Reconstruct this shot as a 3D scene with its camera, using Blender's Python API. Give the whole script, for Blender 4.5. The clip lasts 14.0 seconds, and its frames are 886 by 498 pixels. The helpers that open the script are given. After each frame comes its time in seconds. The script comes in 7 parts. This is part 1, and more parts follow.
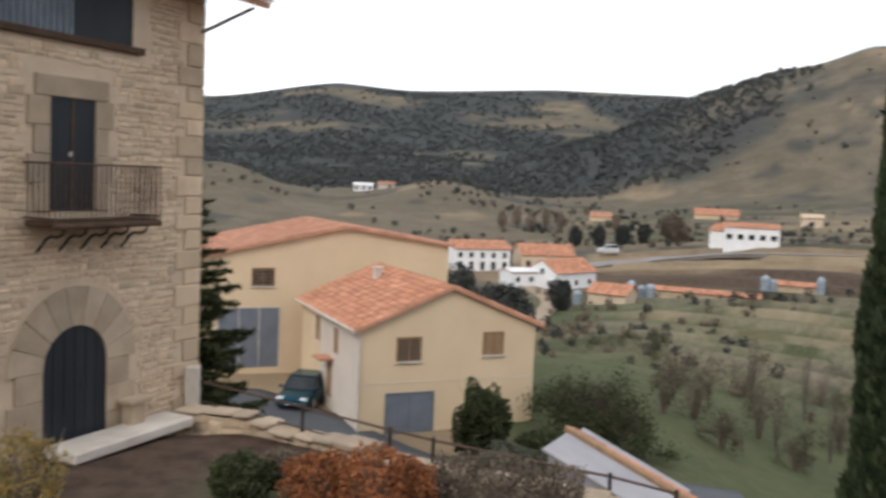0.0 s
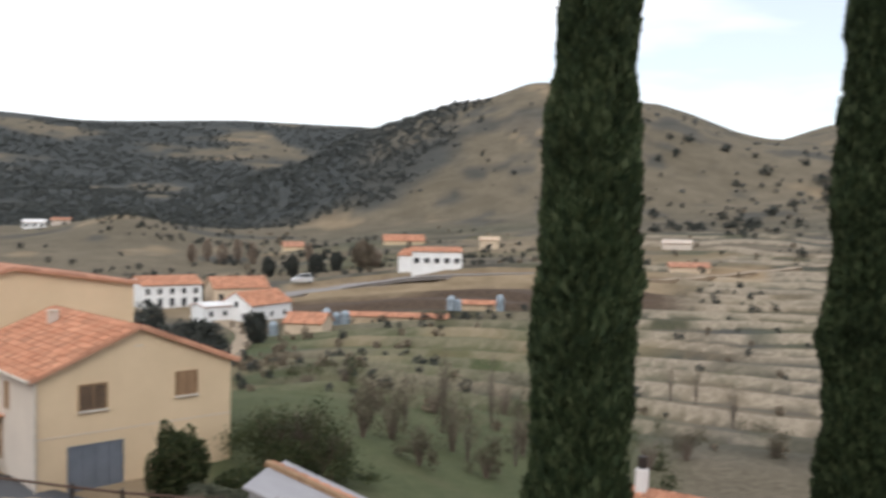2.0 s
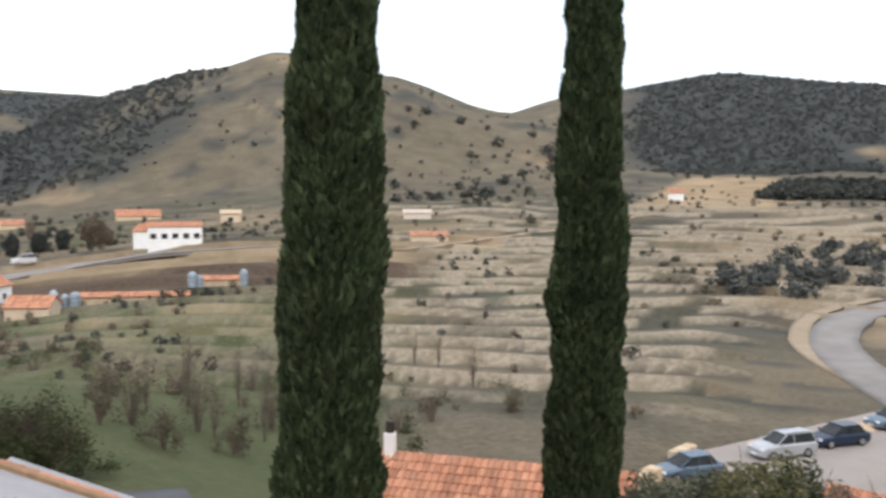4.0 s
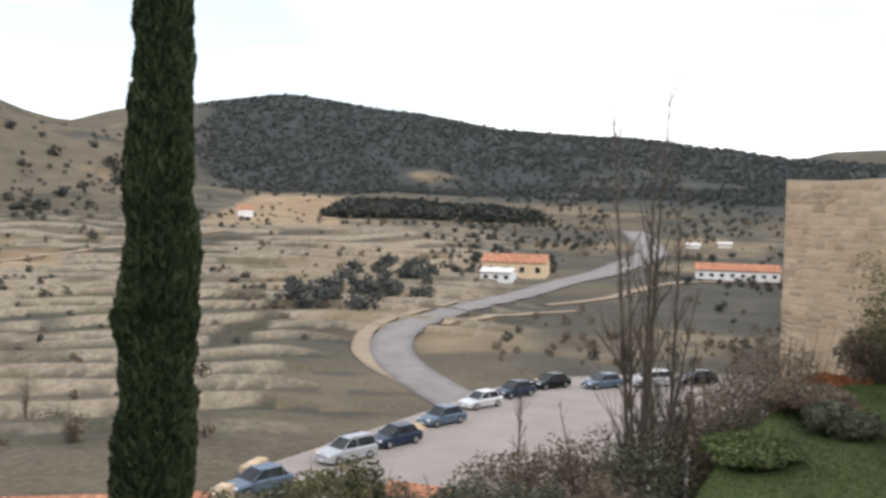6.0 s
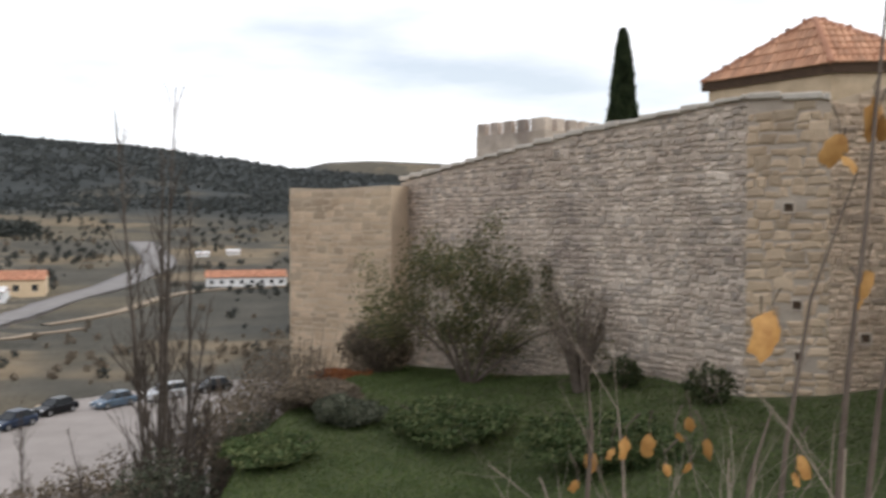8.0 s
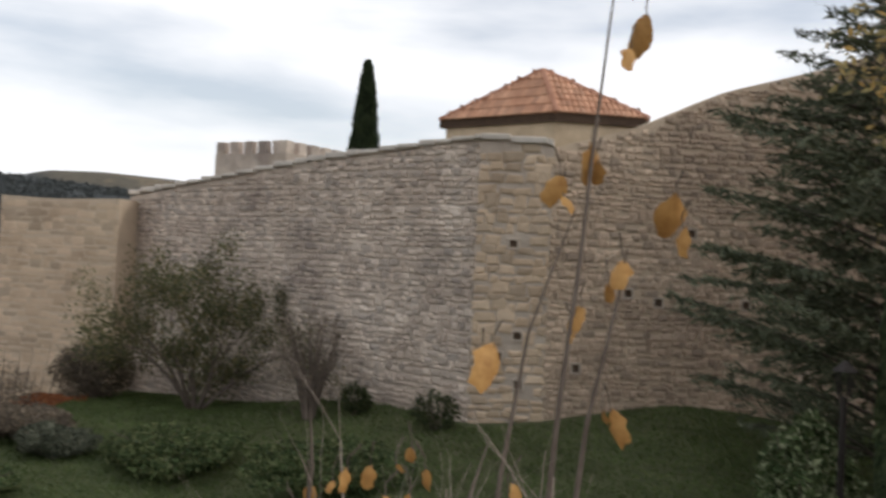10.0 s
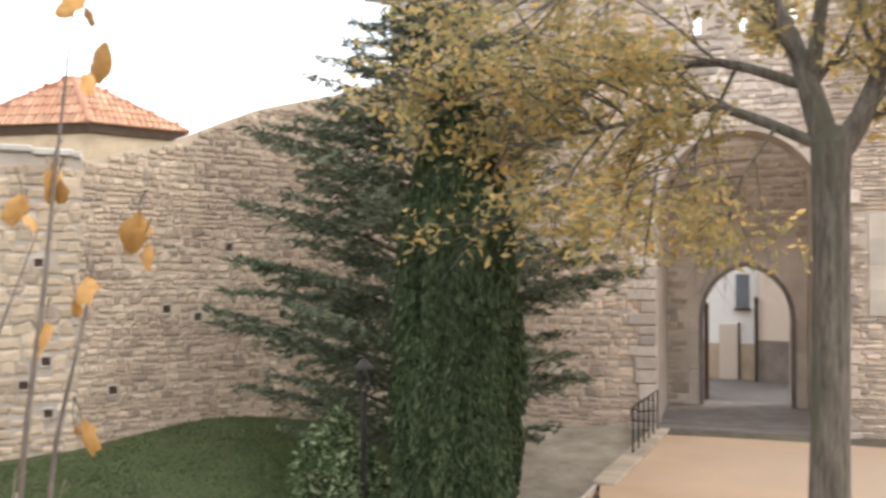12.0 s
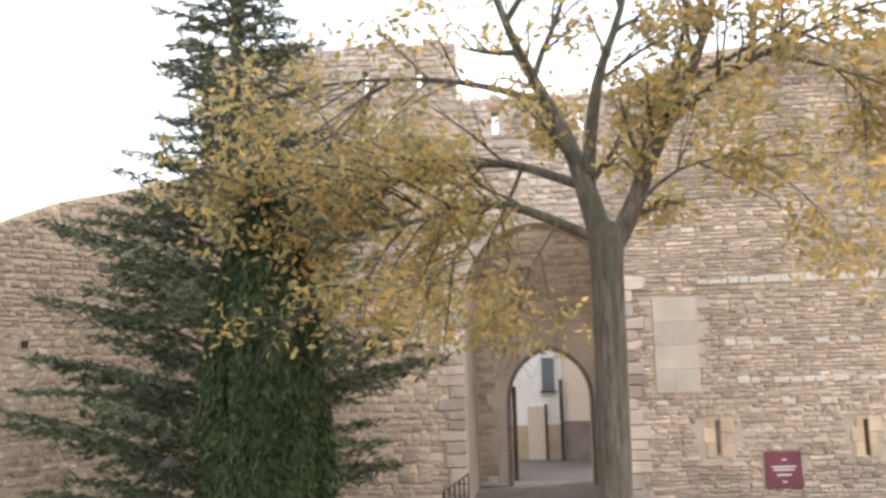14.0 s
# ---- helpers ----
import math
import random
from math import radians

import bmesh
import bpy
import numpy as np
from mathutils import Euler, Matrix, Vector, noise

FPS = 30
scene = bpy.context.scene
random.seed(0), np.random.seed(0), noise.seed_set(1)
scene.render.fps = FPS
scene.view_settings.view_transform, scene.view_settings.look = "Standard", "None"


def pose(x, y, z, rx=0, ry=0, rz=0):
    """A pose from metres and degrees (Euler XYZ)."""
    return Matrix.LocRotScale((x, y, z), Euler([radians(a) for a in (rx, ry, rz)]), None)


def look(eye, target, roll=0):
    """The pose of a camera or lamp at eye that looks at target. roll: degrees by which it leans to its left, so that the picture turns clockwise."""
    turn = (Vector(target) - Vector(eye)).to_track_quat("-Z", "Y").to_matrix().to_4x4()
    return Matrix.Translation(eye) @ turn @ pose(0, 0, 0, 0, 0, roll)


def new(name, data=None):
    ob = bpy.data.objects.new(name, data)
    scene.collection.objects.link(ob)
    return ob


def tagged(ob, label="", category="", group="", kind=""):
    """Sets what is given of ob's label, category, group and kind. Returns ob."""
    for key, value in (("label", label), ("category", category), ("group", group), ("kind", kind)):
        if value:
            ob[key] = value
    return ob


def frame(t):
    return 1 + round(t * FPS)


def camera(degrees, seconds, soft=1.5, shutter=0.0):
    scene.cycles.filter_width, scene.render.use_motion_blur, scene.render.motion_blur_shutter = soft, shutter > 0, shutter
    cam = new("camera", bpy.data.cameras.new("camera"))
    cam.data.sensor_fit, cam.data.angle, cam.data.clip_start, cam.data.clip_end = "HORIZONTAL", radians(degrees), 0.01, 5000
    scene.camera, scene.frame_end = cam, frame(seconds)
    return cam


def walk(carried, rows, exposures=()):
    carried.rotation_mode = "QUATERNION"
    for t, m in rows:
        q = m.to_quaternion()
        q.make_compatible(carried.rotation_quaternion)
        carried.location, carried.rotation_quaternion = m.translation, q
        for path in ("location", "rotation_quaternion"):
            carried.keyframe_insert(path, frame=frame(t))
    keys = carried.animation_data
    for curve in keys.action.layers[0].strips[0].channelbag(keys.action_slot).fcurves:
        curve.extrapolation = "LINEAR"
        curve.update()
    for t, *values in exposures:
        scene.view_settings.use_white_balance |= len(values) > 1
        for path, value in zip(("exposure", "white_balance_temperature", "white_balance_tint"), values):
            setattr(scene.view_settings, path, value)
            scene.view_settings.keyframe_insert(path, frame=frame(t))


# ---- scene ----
cam = camera(51.48, 14.0, soft=3.0, shutter=0.5)
EYE = 5.0
rows = [
    (0.0, pose(0.087, -0.112, EYE, 85.47, -2.39, 1.81)),
    (0.5, pose(0.101, -0.101, EYE, 86.06, -1.23, -2.40)),
    (1.0, pose(0.115, -0.089, EYE, 86.46, -2.05, -3.14)),
    (1.5, pose(0.130, -0.078, EYE, 86.78, -1.65, -11.32)),
    (2.0, pose(0.144, -0.067, EYE, 87.88, -0.88, -17.25)),
    (2.5, pose(0.158, -0.056, EYE, 88.27, -1.86, -25.27)),
    (2.7, pose(0.158, -0.053, EYE, 87.59, -1.77, -26.90)),
    (4.8, pose(0.102, -0.055, EYE, 85.78, 0.86, -44.38)),
    (5.0, pose(0.097, -0.055, EYE, 86.10, 0.80, -49.31)),
    (5.5, pose(0.106, -0.036, EYE, 86.87, -0.46, -55.84)),
    (6.0, pose(0.114, -0.018, EYE, 87.60, -1.35, -59.49)),
    (6.5, pose(0.123, 0.001, EYE, 87.05, -2.47, -63.62)),
    (7.0, pose(0.131, 0.020, EYE, 87.26, -0.50, -73.46)),
    (7.5, pose(0.140, 0.039, EYE, 87.40, 0.34, -83.89)),
    (7.7, pose(0.147, 0.035, EYE, 87.75, 0.31, -86.41)),
    (9.8, pose(0.220, 0.001, EYE, 91.13, -3.02, -103.84)),
    (10.0, pose(0.227, -0.003, EYE, 90.48, -2.81, -105.70)),
    (10.5, pose(0.152, -0.024, EYE, 89.69, -1.83, -112.27)),
    (11.0, pose(0.077, -0.046, EYE, 90.94, -1.47, -124.90)),
    (11.5, pose(0.002, -0.068, EYE, 91.37, -0.71, -130.18)),
    (12.0, pose(-0.073, -0.090, EYE, 92.08, -0.27, -133.19)),
    (12.5, pose(-0.165, -0.039, EYE, 92.83, 1.42, -137.85)),
    (13.0, pose(-0.257, 0.011, EYE, 95.51, 1.77, -140.79)),
    (13.5, pose(-0.348, 0.062, EYE, 97.86, 1.68, -142.45)),
    (14.0, pose(-0.440, 0.113, EYE, 97.49, 1.57, -144.37)),
]
walk(cam, rows, exposures=[(0.0, 0.1), (2.7, 0.1), (4.8, 0.53), (5.5, 0.38), (7.5, 0.1), (9.8, -0.25), (10.2, -0.2), (11.0, 0.7), (12.0, 1.2), (12.5, 1.25), (14.0, 1.15)])

# ---- light: a bright overcast sky with a weak, wide sun ----
SUN_AZ, SUN_EL = 205.0, 38.0
world = bpy.data.worlds.new("sky")
scene.world = world
world.use_nodes = True
wn, wl = world.node_tree.nodes, world.node_tree.links
wn.clear()
w_out = wn.new("ShaderNodeOutputWorld")
w_bg = wn.new("ShaderNodeBackground")
w_sky = wn.new("ShaderNodeTexSky")
w_sky.sky_type = "NISHITA"
w_sky.sun_disc = False
w_sky.sun_elevation = radians(SUN_EL)
w_sky.sun_rotation = radians(SUN_AZ)
w_gain = wn.new("ShaderNodeVectorMath")
w_gain.operation = "SCALE"
w_gain.inputs["Scale"].default_value = 0.13
wl.new(w_sky.outputs[0], w_gain.inputs[0])
w_co = wn.new("ShaderNodeTexCoord")
w_map = wn.new("ShaderNodeMapping")
w_map.inputs["Scale"].default_value = (1.0, 1.0, 4.5)
wl.new(w_co.outputs["Generated"], w_map.inputs[0])
w_noise = wn.new("ShaderNodeTexNoise")
w_noise.inputs["Scale"].default_value = 2.1
w_noise.inputs["Detail"].default_value = 6.0
w_noise.inputs["Roughness"].default_value = 0.5
wl.new(w_map.outputs[0], w_noise.inputs["Vector"])
w_ramp = wn.new("ShaderNodeValToRGB")
w_ramp.color_ramp.elements[0].position = 0.36
w_ramp.color_ramp.elements[0].color = (0.42, 0.42, 0.42, 1)
w_ramp.color_ramp.elements[1].position = 0.58
w_ramp.color_ramp.elements[1].color = (1, 1, 1, 1)
wl.new(w_noise.outputs[0], w_ramp.inputs[0])
w_mix = wn.new("ShaderNodeMixRGB")
w_mix.inputs[2].default_value = (1.28, 1.29, 1.33, 1)
wl.new(w_ramp.outputs[0], w_mix.inputs[0])
wl.new(w_gain.outputs[0], w_mix.inputs[1])
wl.new(w_mix.outputs[0], w_bg.inputs[0])
w_bg.inputs[1].default_value = 1.0
wl.new(w_bg.outputs[0], w_out.inputs[0])

sun = new("sun", bpy.data.lights.new("sun", "SUN"))
sun.data.energy, sun.data.angle, sun.data.color = 1.0, radians(14), (1.0, 0.95, 0.88)
_a = radians(SUN_AZ)
sun.matrix_world = look((60 * math.sin(_a), 60 * math.cos(_a), 60 * math.tan(radians(SUN_EL))), (0, 0, 0))

# ---- materials ----
def nodes_of(name):
    m = bpy.data.materials.new(name)
    m.use_nodes = True
    t = m.node_tree
    return m, t.nodes, t.links, t.nodes["Principled BSDF"]


def noise_node(n, l, vec, scale, detail=4.0, rough=0.55):
    x = n.new("ShaderNodeTexNoise")
    x.inputs["Scale"].default_value = scale
    x.inputs["Detail"].default_value = detail
    x.inputs["Roughness"].default_value = rough
    l.new(vec, x.inputs["Vector"])
    return x.outputs[0]


def ramp_node(n, l, fac, stops):
    r = n.new("ShaderNodeValToRGB")
    e = r.color_ramp.elements
    while len(e) < len(stops):
        e.new(0.5)
    for k, (p, c) in enumerate(stops):
        e[k].position = p
        e[k].color = (*c, 1)
    l.new(fac, r.inputs[0])
    return r.outputs[0]


def mix_node(n, l, fac, a, b, mode="MIX"):
    x = n.new("ShaderNodeMixRGB")
    x.blend_type = mode
    for s, v in ((0, fac), (1, a), (2, b)):
        if isinstance(v, (int, float)):
            x.inputs[s].default_value = v
        elif isinstance(v, tuple):
            x.inputs[s].default_value = (*v, 1)
        else:
            l.new(v, x.inputs[s])
    return x.outputs[0]


def surface(name, dark, light, scale=3.0, fine=40.0, rough=0.85, bump=0.3, depth=0.01, metal=0.0, vary=0.0, stain=None, stretch=(1, 1, 1), island=False):
    """A weathered surface: colour between dark and light at two scales, with fine relief; vary: how far single pieces differ."""
    m, n, l, b = nodes_of(name)
    co = n.new("ShaderNodeTexCoord")
    mp = n.new("ShaderNodeMapping")
    mp.inputs["Scale"].default_value = stretch
    g = n.new("ShaderNodeNewGeometry")
    l.new(g.outputs["Position"], mp.inputs[0])
    v = mp.outputs[0]
    big = noise_node(n, l, v, scale)
    small = noise_node(n, l, v, fine, 6.0, 0.65)
    c = ramp_node(n, l, big, [(0.32, dark), (0.68, light)])
    c = mix_node(n, l, 0.35, c, ramp_node(n, l, small, [(0.3, dark), (0.7, light)]))
    if stain:
        s = ramp_node(n, l, noise_node(n, l, v, scale * 0.35, 5.0, 0.6), [(0.48, (0, 0, 0)), (0.66, (1, 1, 1))])
        c = mix_node(n, l, s, c, stain)
    if vary:
        if island:
            rnd = g.outputs["Random Per Island"]
        else:
            rnd = n.new("ShaderNodeObjectInfo").outputs["Random"]
        k = ramp_node(n, l, rnd, [(0.0, (1 - vary,) * 3), (0.5, (1.0, 0.97, 0.93)), (1.0, (1 + vary, 1 + vary * 0.95, 1 + vary * 0.85))])
        c = mix_node(n, l, 1.0, c, k, "MULTIPLY")
    l.new(c, b.inputs["Base Color"])
    b.inputs["Roughness"].default_value = rough
    b.inputs["Metallic"].default_value = metal
    b.inputs["Specular IOR Level"].default_value = 0.25
    if bump:
        u = n.new("ShaderNodeBump")
        u.inputs["Strength"].default_value = bump
        u.inputs["Distance"].default_value = depth
        l.new(small, u.inputs["Height"])
        l.new(u.outputs[0], b.inputs["Normal"])
    return m


def foliage(name, dark, light, tip=None, rough=0.7, thin=0.0):
    """Leaves: each one its own shade, some turned to the tip colour."""
    m, n, l, b = nodes_of(name)
    g = n.new("ShaderNodeNewGeometry")
    stops = [(0.0, dark), (0.6, light)]
    if tip:
        stops = [(0.0, dark), (0.55, light), (1.0, tip)]
    c = ramp_node(n, l, g.outputs["Random Per Island"], stops)
    k = ramp_node(n, l, noise_node(n, l, g.outputs["Position"], 1.3), [(0.3, (0.7,) * 3), (0.7, (1.15,) * 3)])
    c = mix_node(n, l, 1.0, c, k, "MULTIPLY")
    l.new(c, b.inputs["Base Color"])
    b.inputs["Roughness"].default_value = rough
    b.inputs["Specular IOR Level"].default_value = 0.2
    if thin:
        # light passes through thin leaves
        tr, mx = n.new("ShaderNodeBsdfTranslucent"), n.new("ShaderNodeMixShader")
        l.new(c, tr.inputs[0])
        mx.inputs[0].default_value = thin
        l.new(b.outputs[0], mx.inputs[1])
        l.new(tr.outputs[0], mx.inputs[2])
        l.new(mx.outputs[0], n["Material Output"].inputs[0])
    return m


M = {}
M["stone"] = surface("wall_stone", (0.43, 0.35, 0.29), (0.73, 0.645, 0.565), 1.2, 22, 0.92, 0.6, 0.025, vary=0.30, island=True, stain=(0.36, 0.30, 0.265))
M["stone_one"] = surface("wall_stone_single", (0.43, 0.35, 0.29), (0.73, 0.645, 0.565), 1.2, 22, 0.92, 0.6, 0.025, vary=0.30, stain=(0.36, 0.30, 0.265))
for key, nm, dk, lt, st, vr in (("pink_stone", "rose_rubble", (0.38, 0.285, 0.215), (0.69, 0.555, 0.43), (0.36, 0.275, 0.215), 0.30),
                               ("grey_stone", "grey_course_stone", (0.40, 0.32, 0.255), (0.72, 0.605, 0.495), (0.37, 0.30, 0.245), 0.33),
                               ("gate_stone", "brown_gate_stone", (0.36, 0.295, 0.235), (0.56, 0.475, 0.385), (0.33, 0.275, 0.225), 0.2)):
    M[key] = surface(nm, dk, lt, 0.9, 22, 0.92, 0.7, 0.03, vary=vr, island=True, stain=st)
    M[key + "_one"] = surface(nm + "_single", dk, lt, 0.9, 22, 0.92, 0.7, 0.03, vary=vr, stain=st)
M["mortar"] = surface("lime_mortar", (0.44, 0.365, 0.295), (0.64, 0.545, 0.45), 2.0, 30, 0.95, 0.6, 0.03)
M["warm_stone"] = surface("honey_stone", (0.42, 0.325, 0.225), (0.66, 0.53, 0.385), 1.5, 25, 0.9, 0.4, 0.02, vary=0.25, island=True)
M["warm_stone_one"] = surface("honey_stone_single", (0.42, 0.325, 0.225), (0.66, 0.53, 0.385), 1.5, 25, 0.9, 0.4, 0.02, vary=0.25)
M["house_stone"] = surface("house_stone", (0.44, 0.33, 0.23), (0.68, 0.54, 0.40), 1.5, 25, 0.9, 0.45, 0.02, vary=0.22, island=True, stain=(0.60, 0.48, 0.345))
M["house_stone_one"] = surface("house_stone_single", (0.44, 0.33, 0.23), (0.68, 0.54, 0.40), 1.5, 25, 0.9, 0.45, 0.02, vary=0.22, stain=(0.60, 0.48, 0.345))
M["house_mortar"] = surface("house_mortar", (0.52, 0.41, 0.30), (0.68, 0.55, 0.41), 2.0, 30, 0.95, 0.5, 0.02)
M["ashlar"] = surface("dressed_stone", (0.34, 0.27, 0.20), (0.50, 0.41, 0.31), 1.8, 35, 0.88, 0.3, 0.008, vary=0.14)
M["gate_wall"] = surface("worn_gate_stone", (0.44, 0.37, 0.30), (0.68, 0.59, 0.49), 1.1, 16, 0.92, 0.5, 0.015, stain=(0.40, 0.34, 0.28))
M["pale_ashlar"] = surface("pale_dressed_stone", (0.44, 0.385, 0.32), (0.60, 0.53, 0.45), 1.8, 35, 0.88, 0.3, 0.008, vary=0.12)
M["slab"] = surface("pale_slab", (0.48, 0.43, 0.37), (0.68, 0.62, 0.55), 2.0, 35, 0.85, 0.3, 0.008)
M["cream"] = surface("cream_render", (0.62, 0.48, 0.32), (0.72, 0.56, 0.38), 0.5, 18, 0.9, 0.2, 0.006)
M["plaster"] = surface("grey_plaster", (0.55, 0.48, 0.42), (0.66, 0.58, 0.50), 0.6, 18, 0.9, 0.2, 0.006)
M["white"] = surface("whitewash", (0.70, 0.70, 0.70), (0.84, 0.84, 0.84), 0.6, 14, 0.85, 0.2, 0.006)
M["tile"] = surface("clay_tiles", (0.38, 0.165, 0.10), (0.54, 0.285, 0.185), 1.2, 12, 0.85, 0.3, 0.01, vary=0.25, island=True)
M["old_tile"] = surface("aged_clay_tiles", (0.34, 0.17, 0.11), (0.50, 0.27, 0.19), 1.2, 12, 0.88, 0.3, 0.01, vary=0.25, island=True)
M["metal_door"] = surface("grey_painted_steel", (0.13, 0.15, 0.18), (0.19, 0.21, 0.25), 1.0, 20, 0.55, 0.1, 0.003)
M["dark_door"] = surface("dark_painted_wood", (0.012, 0.016, 0.020), (0.028, 0.034, 0.042), 2.0, 20, 0.5, 0.2, 0.004, stretch=(1, 1, 0.2))
M["iron"] = surface("wrought_iron", (0.03, 0.026, 0.024), (0.07, 0.06, 0.055), 8.0, 60, 0.6, 0.2, 0.002, metal=0.4)
M["rust_iron"] = surface("rusty_iron", (0.07, 0.045, 0.035), (0.14, 0.09, 0.07), 8.0, 60, 0.75, 0.2, 0.002, metal=0.2)
M["wood"] = surface("weathered_wood", (0.20, 0.12, 0.07), (0.38, 0.25, 0.15), 4.0, 30, 0.8, 0.3, 0.004, stretch=(1, 1, 0.2))
M["dark_wood"] = surface("dark_timber", (0.05, 0.03, 0.02), (0.11, 0.07, 0.045), 4.0, 30, 0.8, 0.3, 0.004)
M["bark"] = surface("grey_bark", (0.055, 0.045, 0.037), (0.26, 0.225, 0.185), 15.0, 60, 0.95, 1.0, 0.04, stretch=(1, 1, 0.14), stain=(0.12, 0.115, 0.08))
M["limb"] = surface("dark_limbs", (0.06, 0.048, 0.04), (0.15, 0.125, 0.105), 5.0, 40, 0.95, 0.5, 0.01)
M["twig"] = surface("bare_twigs", (0.10, 0.075, 0.06), (0.21, 0.17, 0.14), 6.0, 40, 0.9, 0.0)
M["pale_bark"] = surface("pale_twig_bark", (0.26, 0.21, 0.17), (0.42, 0.35, 0.29), 6.0, 40, 0.9, 0.0)
M["asphalt"] = surface("asphalt", (0.20, 0.185, 0.178), (0.29, 0.27, 0.26), 0.3, 12, 0.85, 0.3, 0.01)
M["blue_asphalt"] = surface("dark_asphalt", (0.07, 0.075, 0.085), (0.11, 0.115, 0.125), 0.4, 12, 0.8, 0.3, 0.01)
M["gravel"] = surface("grey_gravel", (0.27, 0.24, 0.22), (0.37, 0.33, 0.31), 0.25, 6, 0.95, 0.3, 0.01)
M["sand"] = surface("sandy_paving", (0.42, 0.28, 0.17), (0.55, 0.38, 0.25), 0.5, 16, 0.95, 0.3, 0.008, stain=(0.46, 0.34, 0.24))
M["dirt"] = surface("pale_dirt", (0.27, 0.21, 0.15), (0.38, 0.305, 0.225), 0.3, 8, 0.95, 0.3, 0.01)
M["cobble"] = surface("dark_cobbles", (0.13, 0.11, 0.10), (0.23, 0.20, 0.18), 3.0, 20, 0.85, 0.4, 0.01, vary=0.2, island=True)
M["glass"] = surface("dim_window_glass", (0.02, 0.022, 0.025), (0.05, 0.055, 0.06), 1.0, 5, 0.12, 0.0)
M["lawn"] = foliage("grass_blades", (0.075, 0.115, 0.034), (0.125, 0.175, 0.060), (0.19, 0.205, 0.09), thin=0.3)
M["cypress"] = foliage("cypress_leaves", (0.014, 0.026, 0.012), (0.042, 0.062, 0.028), (0.078, 0.098, 0.048))
M["juniper"] = foliage("juniper_leaves", (0.019, 0.032, 0.013), (0.055, 0.078, 0.034), (0.12, 0.135, 0.065))
M["cedar"] = foliage("cedar_needles", (0.055, 0.066, 0.04), (0.13, 0.15, 0.092), (0.22, 0.235, 0.15))
M["yellow"] = foliage("autumn_leaves", (0.29, 0.255, 0.12), (0.47, 0.385, 0.18), (0.66, 0.43, 0.15), thin=0.6)
M["bush"] = foliage("dark_bush_leaves", (0.02, 0.032, 0.012), (0.05, 0.065, 0.025), (0.09, 0.09, 0.04))
M["grey_bush"] = foliage("grey_bush_leaves", (0.05, 0.06, 0.04), (0.12, 0.13, 0.09), (0.17, 0.17, 0.12))
M["brown_bush"] = foliage("brown_bush_leaves", (0.11, 0.088, 0.066), (0.20, 0.165, 0.125), (0.28, 0.22, 0.155), thin=0.2)
M["red_bush"] = foliage("russet_bush_leaves", (0.17, 0.055, 0.025), (0.33, 0.12, 0.05), (0.42, 0.18, 0.07))
M["olive"] = foliage("olive_leaves", (0.085, 0.095, 0.05), (0.17, 0.175, 0.09), (0.28, 0.23, 0.11), thin=0.4)
M["pale_twigs"] = foliage("pale_twigs", (0.13, 0.10, 0.08), (0.22, 0.17, 0.135), (0.29, 0.20, 0.14))
# grey-blue leaf colour: the haze of distance is put into it
M["far_pine"] = foliage("haze_tinted_pines", (0.060, 0.069, 0.071), (0.086, 0.094, 0.091), (0.11, 0.113, 0.103))
M["rough_growth"] = foliage("rough_growth", (0.06, 0.058, 0.036), (0.115, 0.102, 0.068), (0.17, 0.145, 0.10))
M["mat"] = foliage("spreading_juniper", (0.035, 0.06, 0.022), (0.09, 0.125, 0.045), (0.19, 0.20, 0.09))
M["ivy"] = foliage("variegated_ivy", (0.04, 0.07, 0.025), (0.11, 0.15, 0.06), (0.34, 0.36, 0.22))
# leaves tinted slightly blue to stand in for distance haze
M["far_tree"] = foliage("haze_tinted_trees", (0.034, 0.041, 0.040), (0.058, 0.064, 0.057), (0.085, 0.085, 0.07))


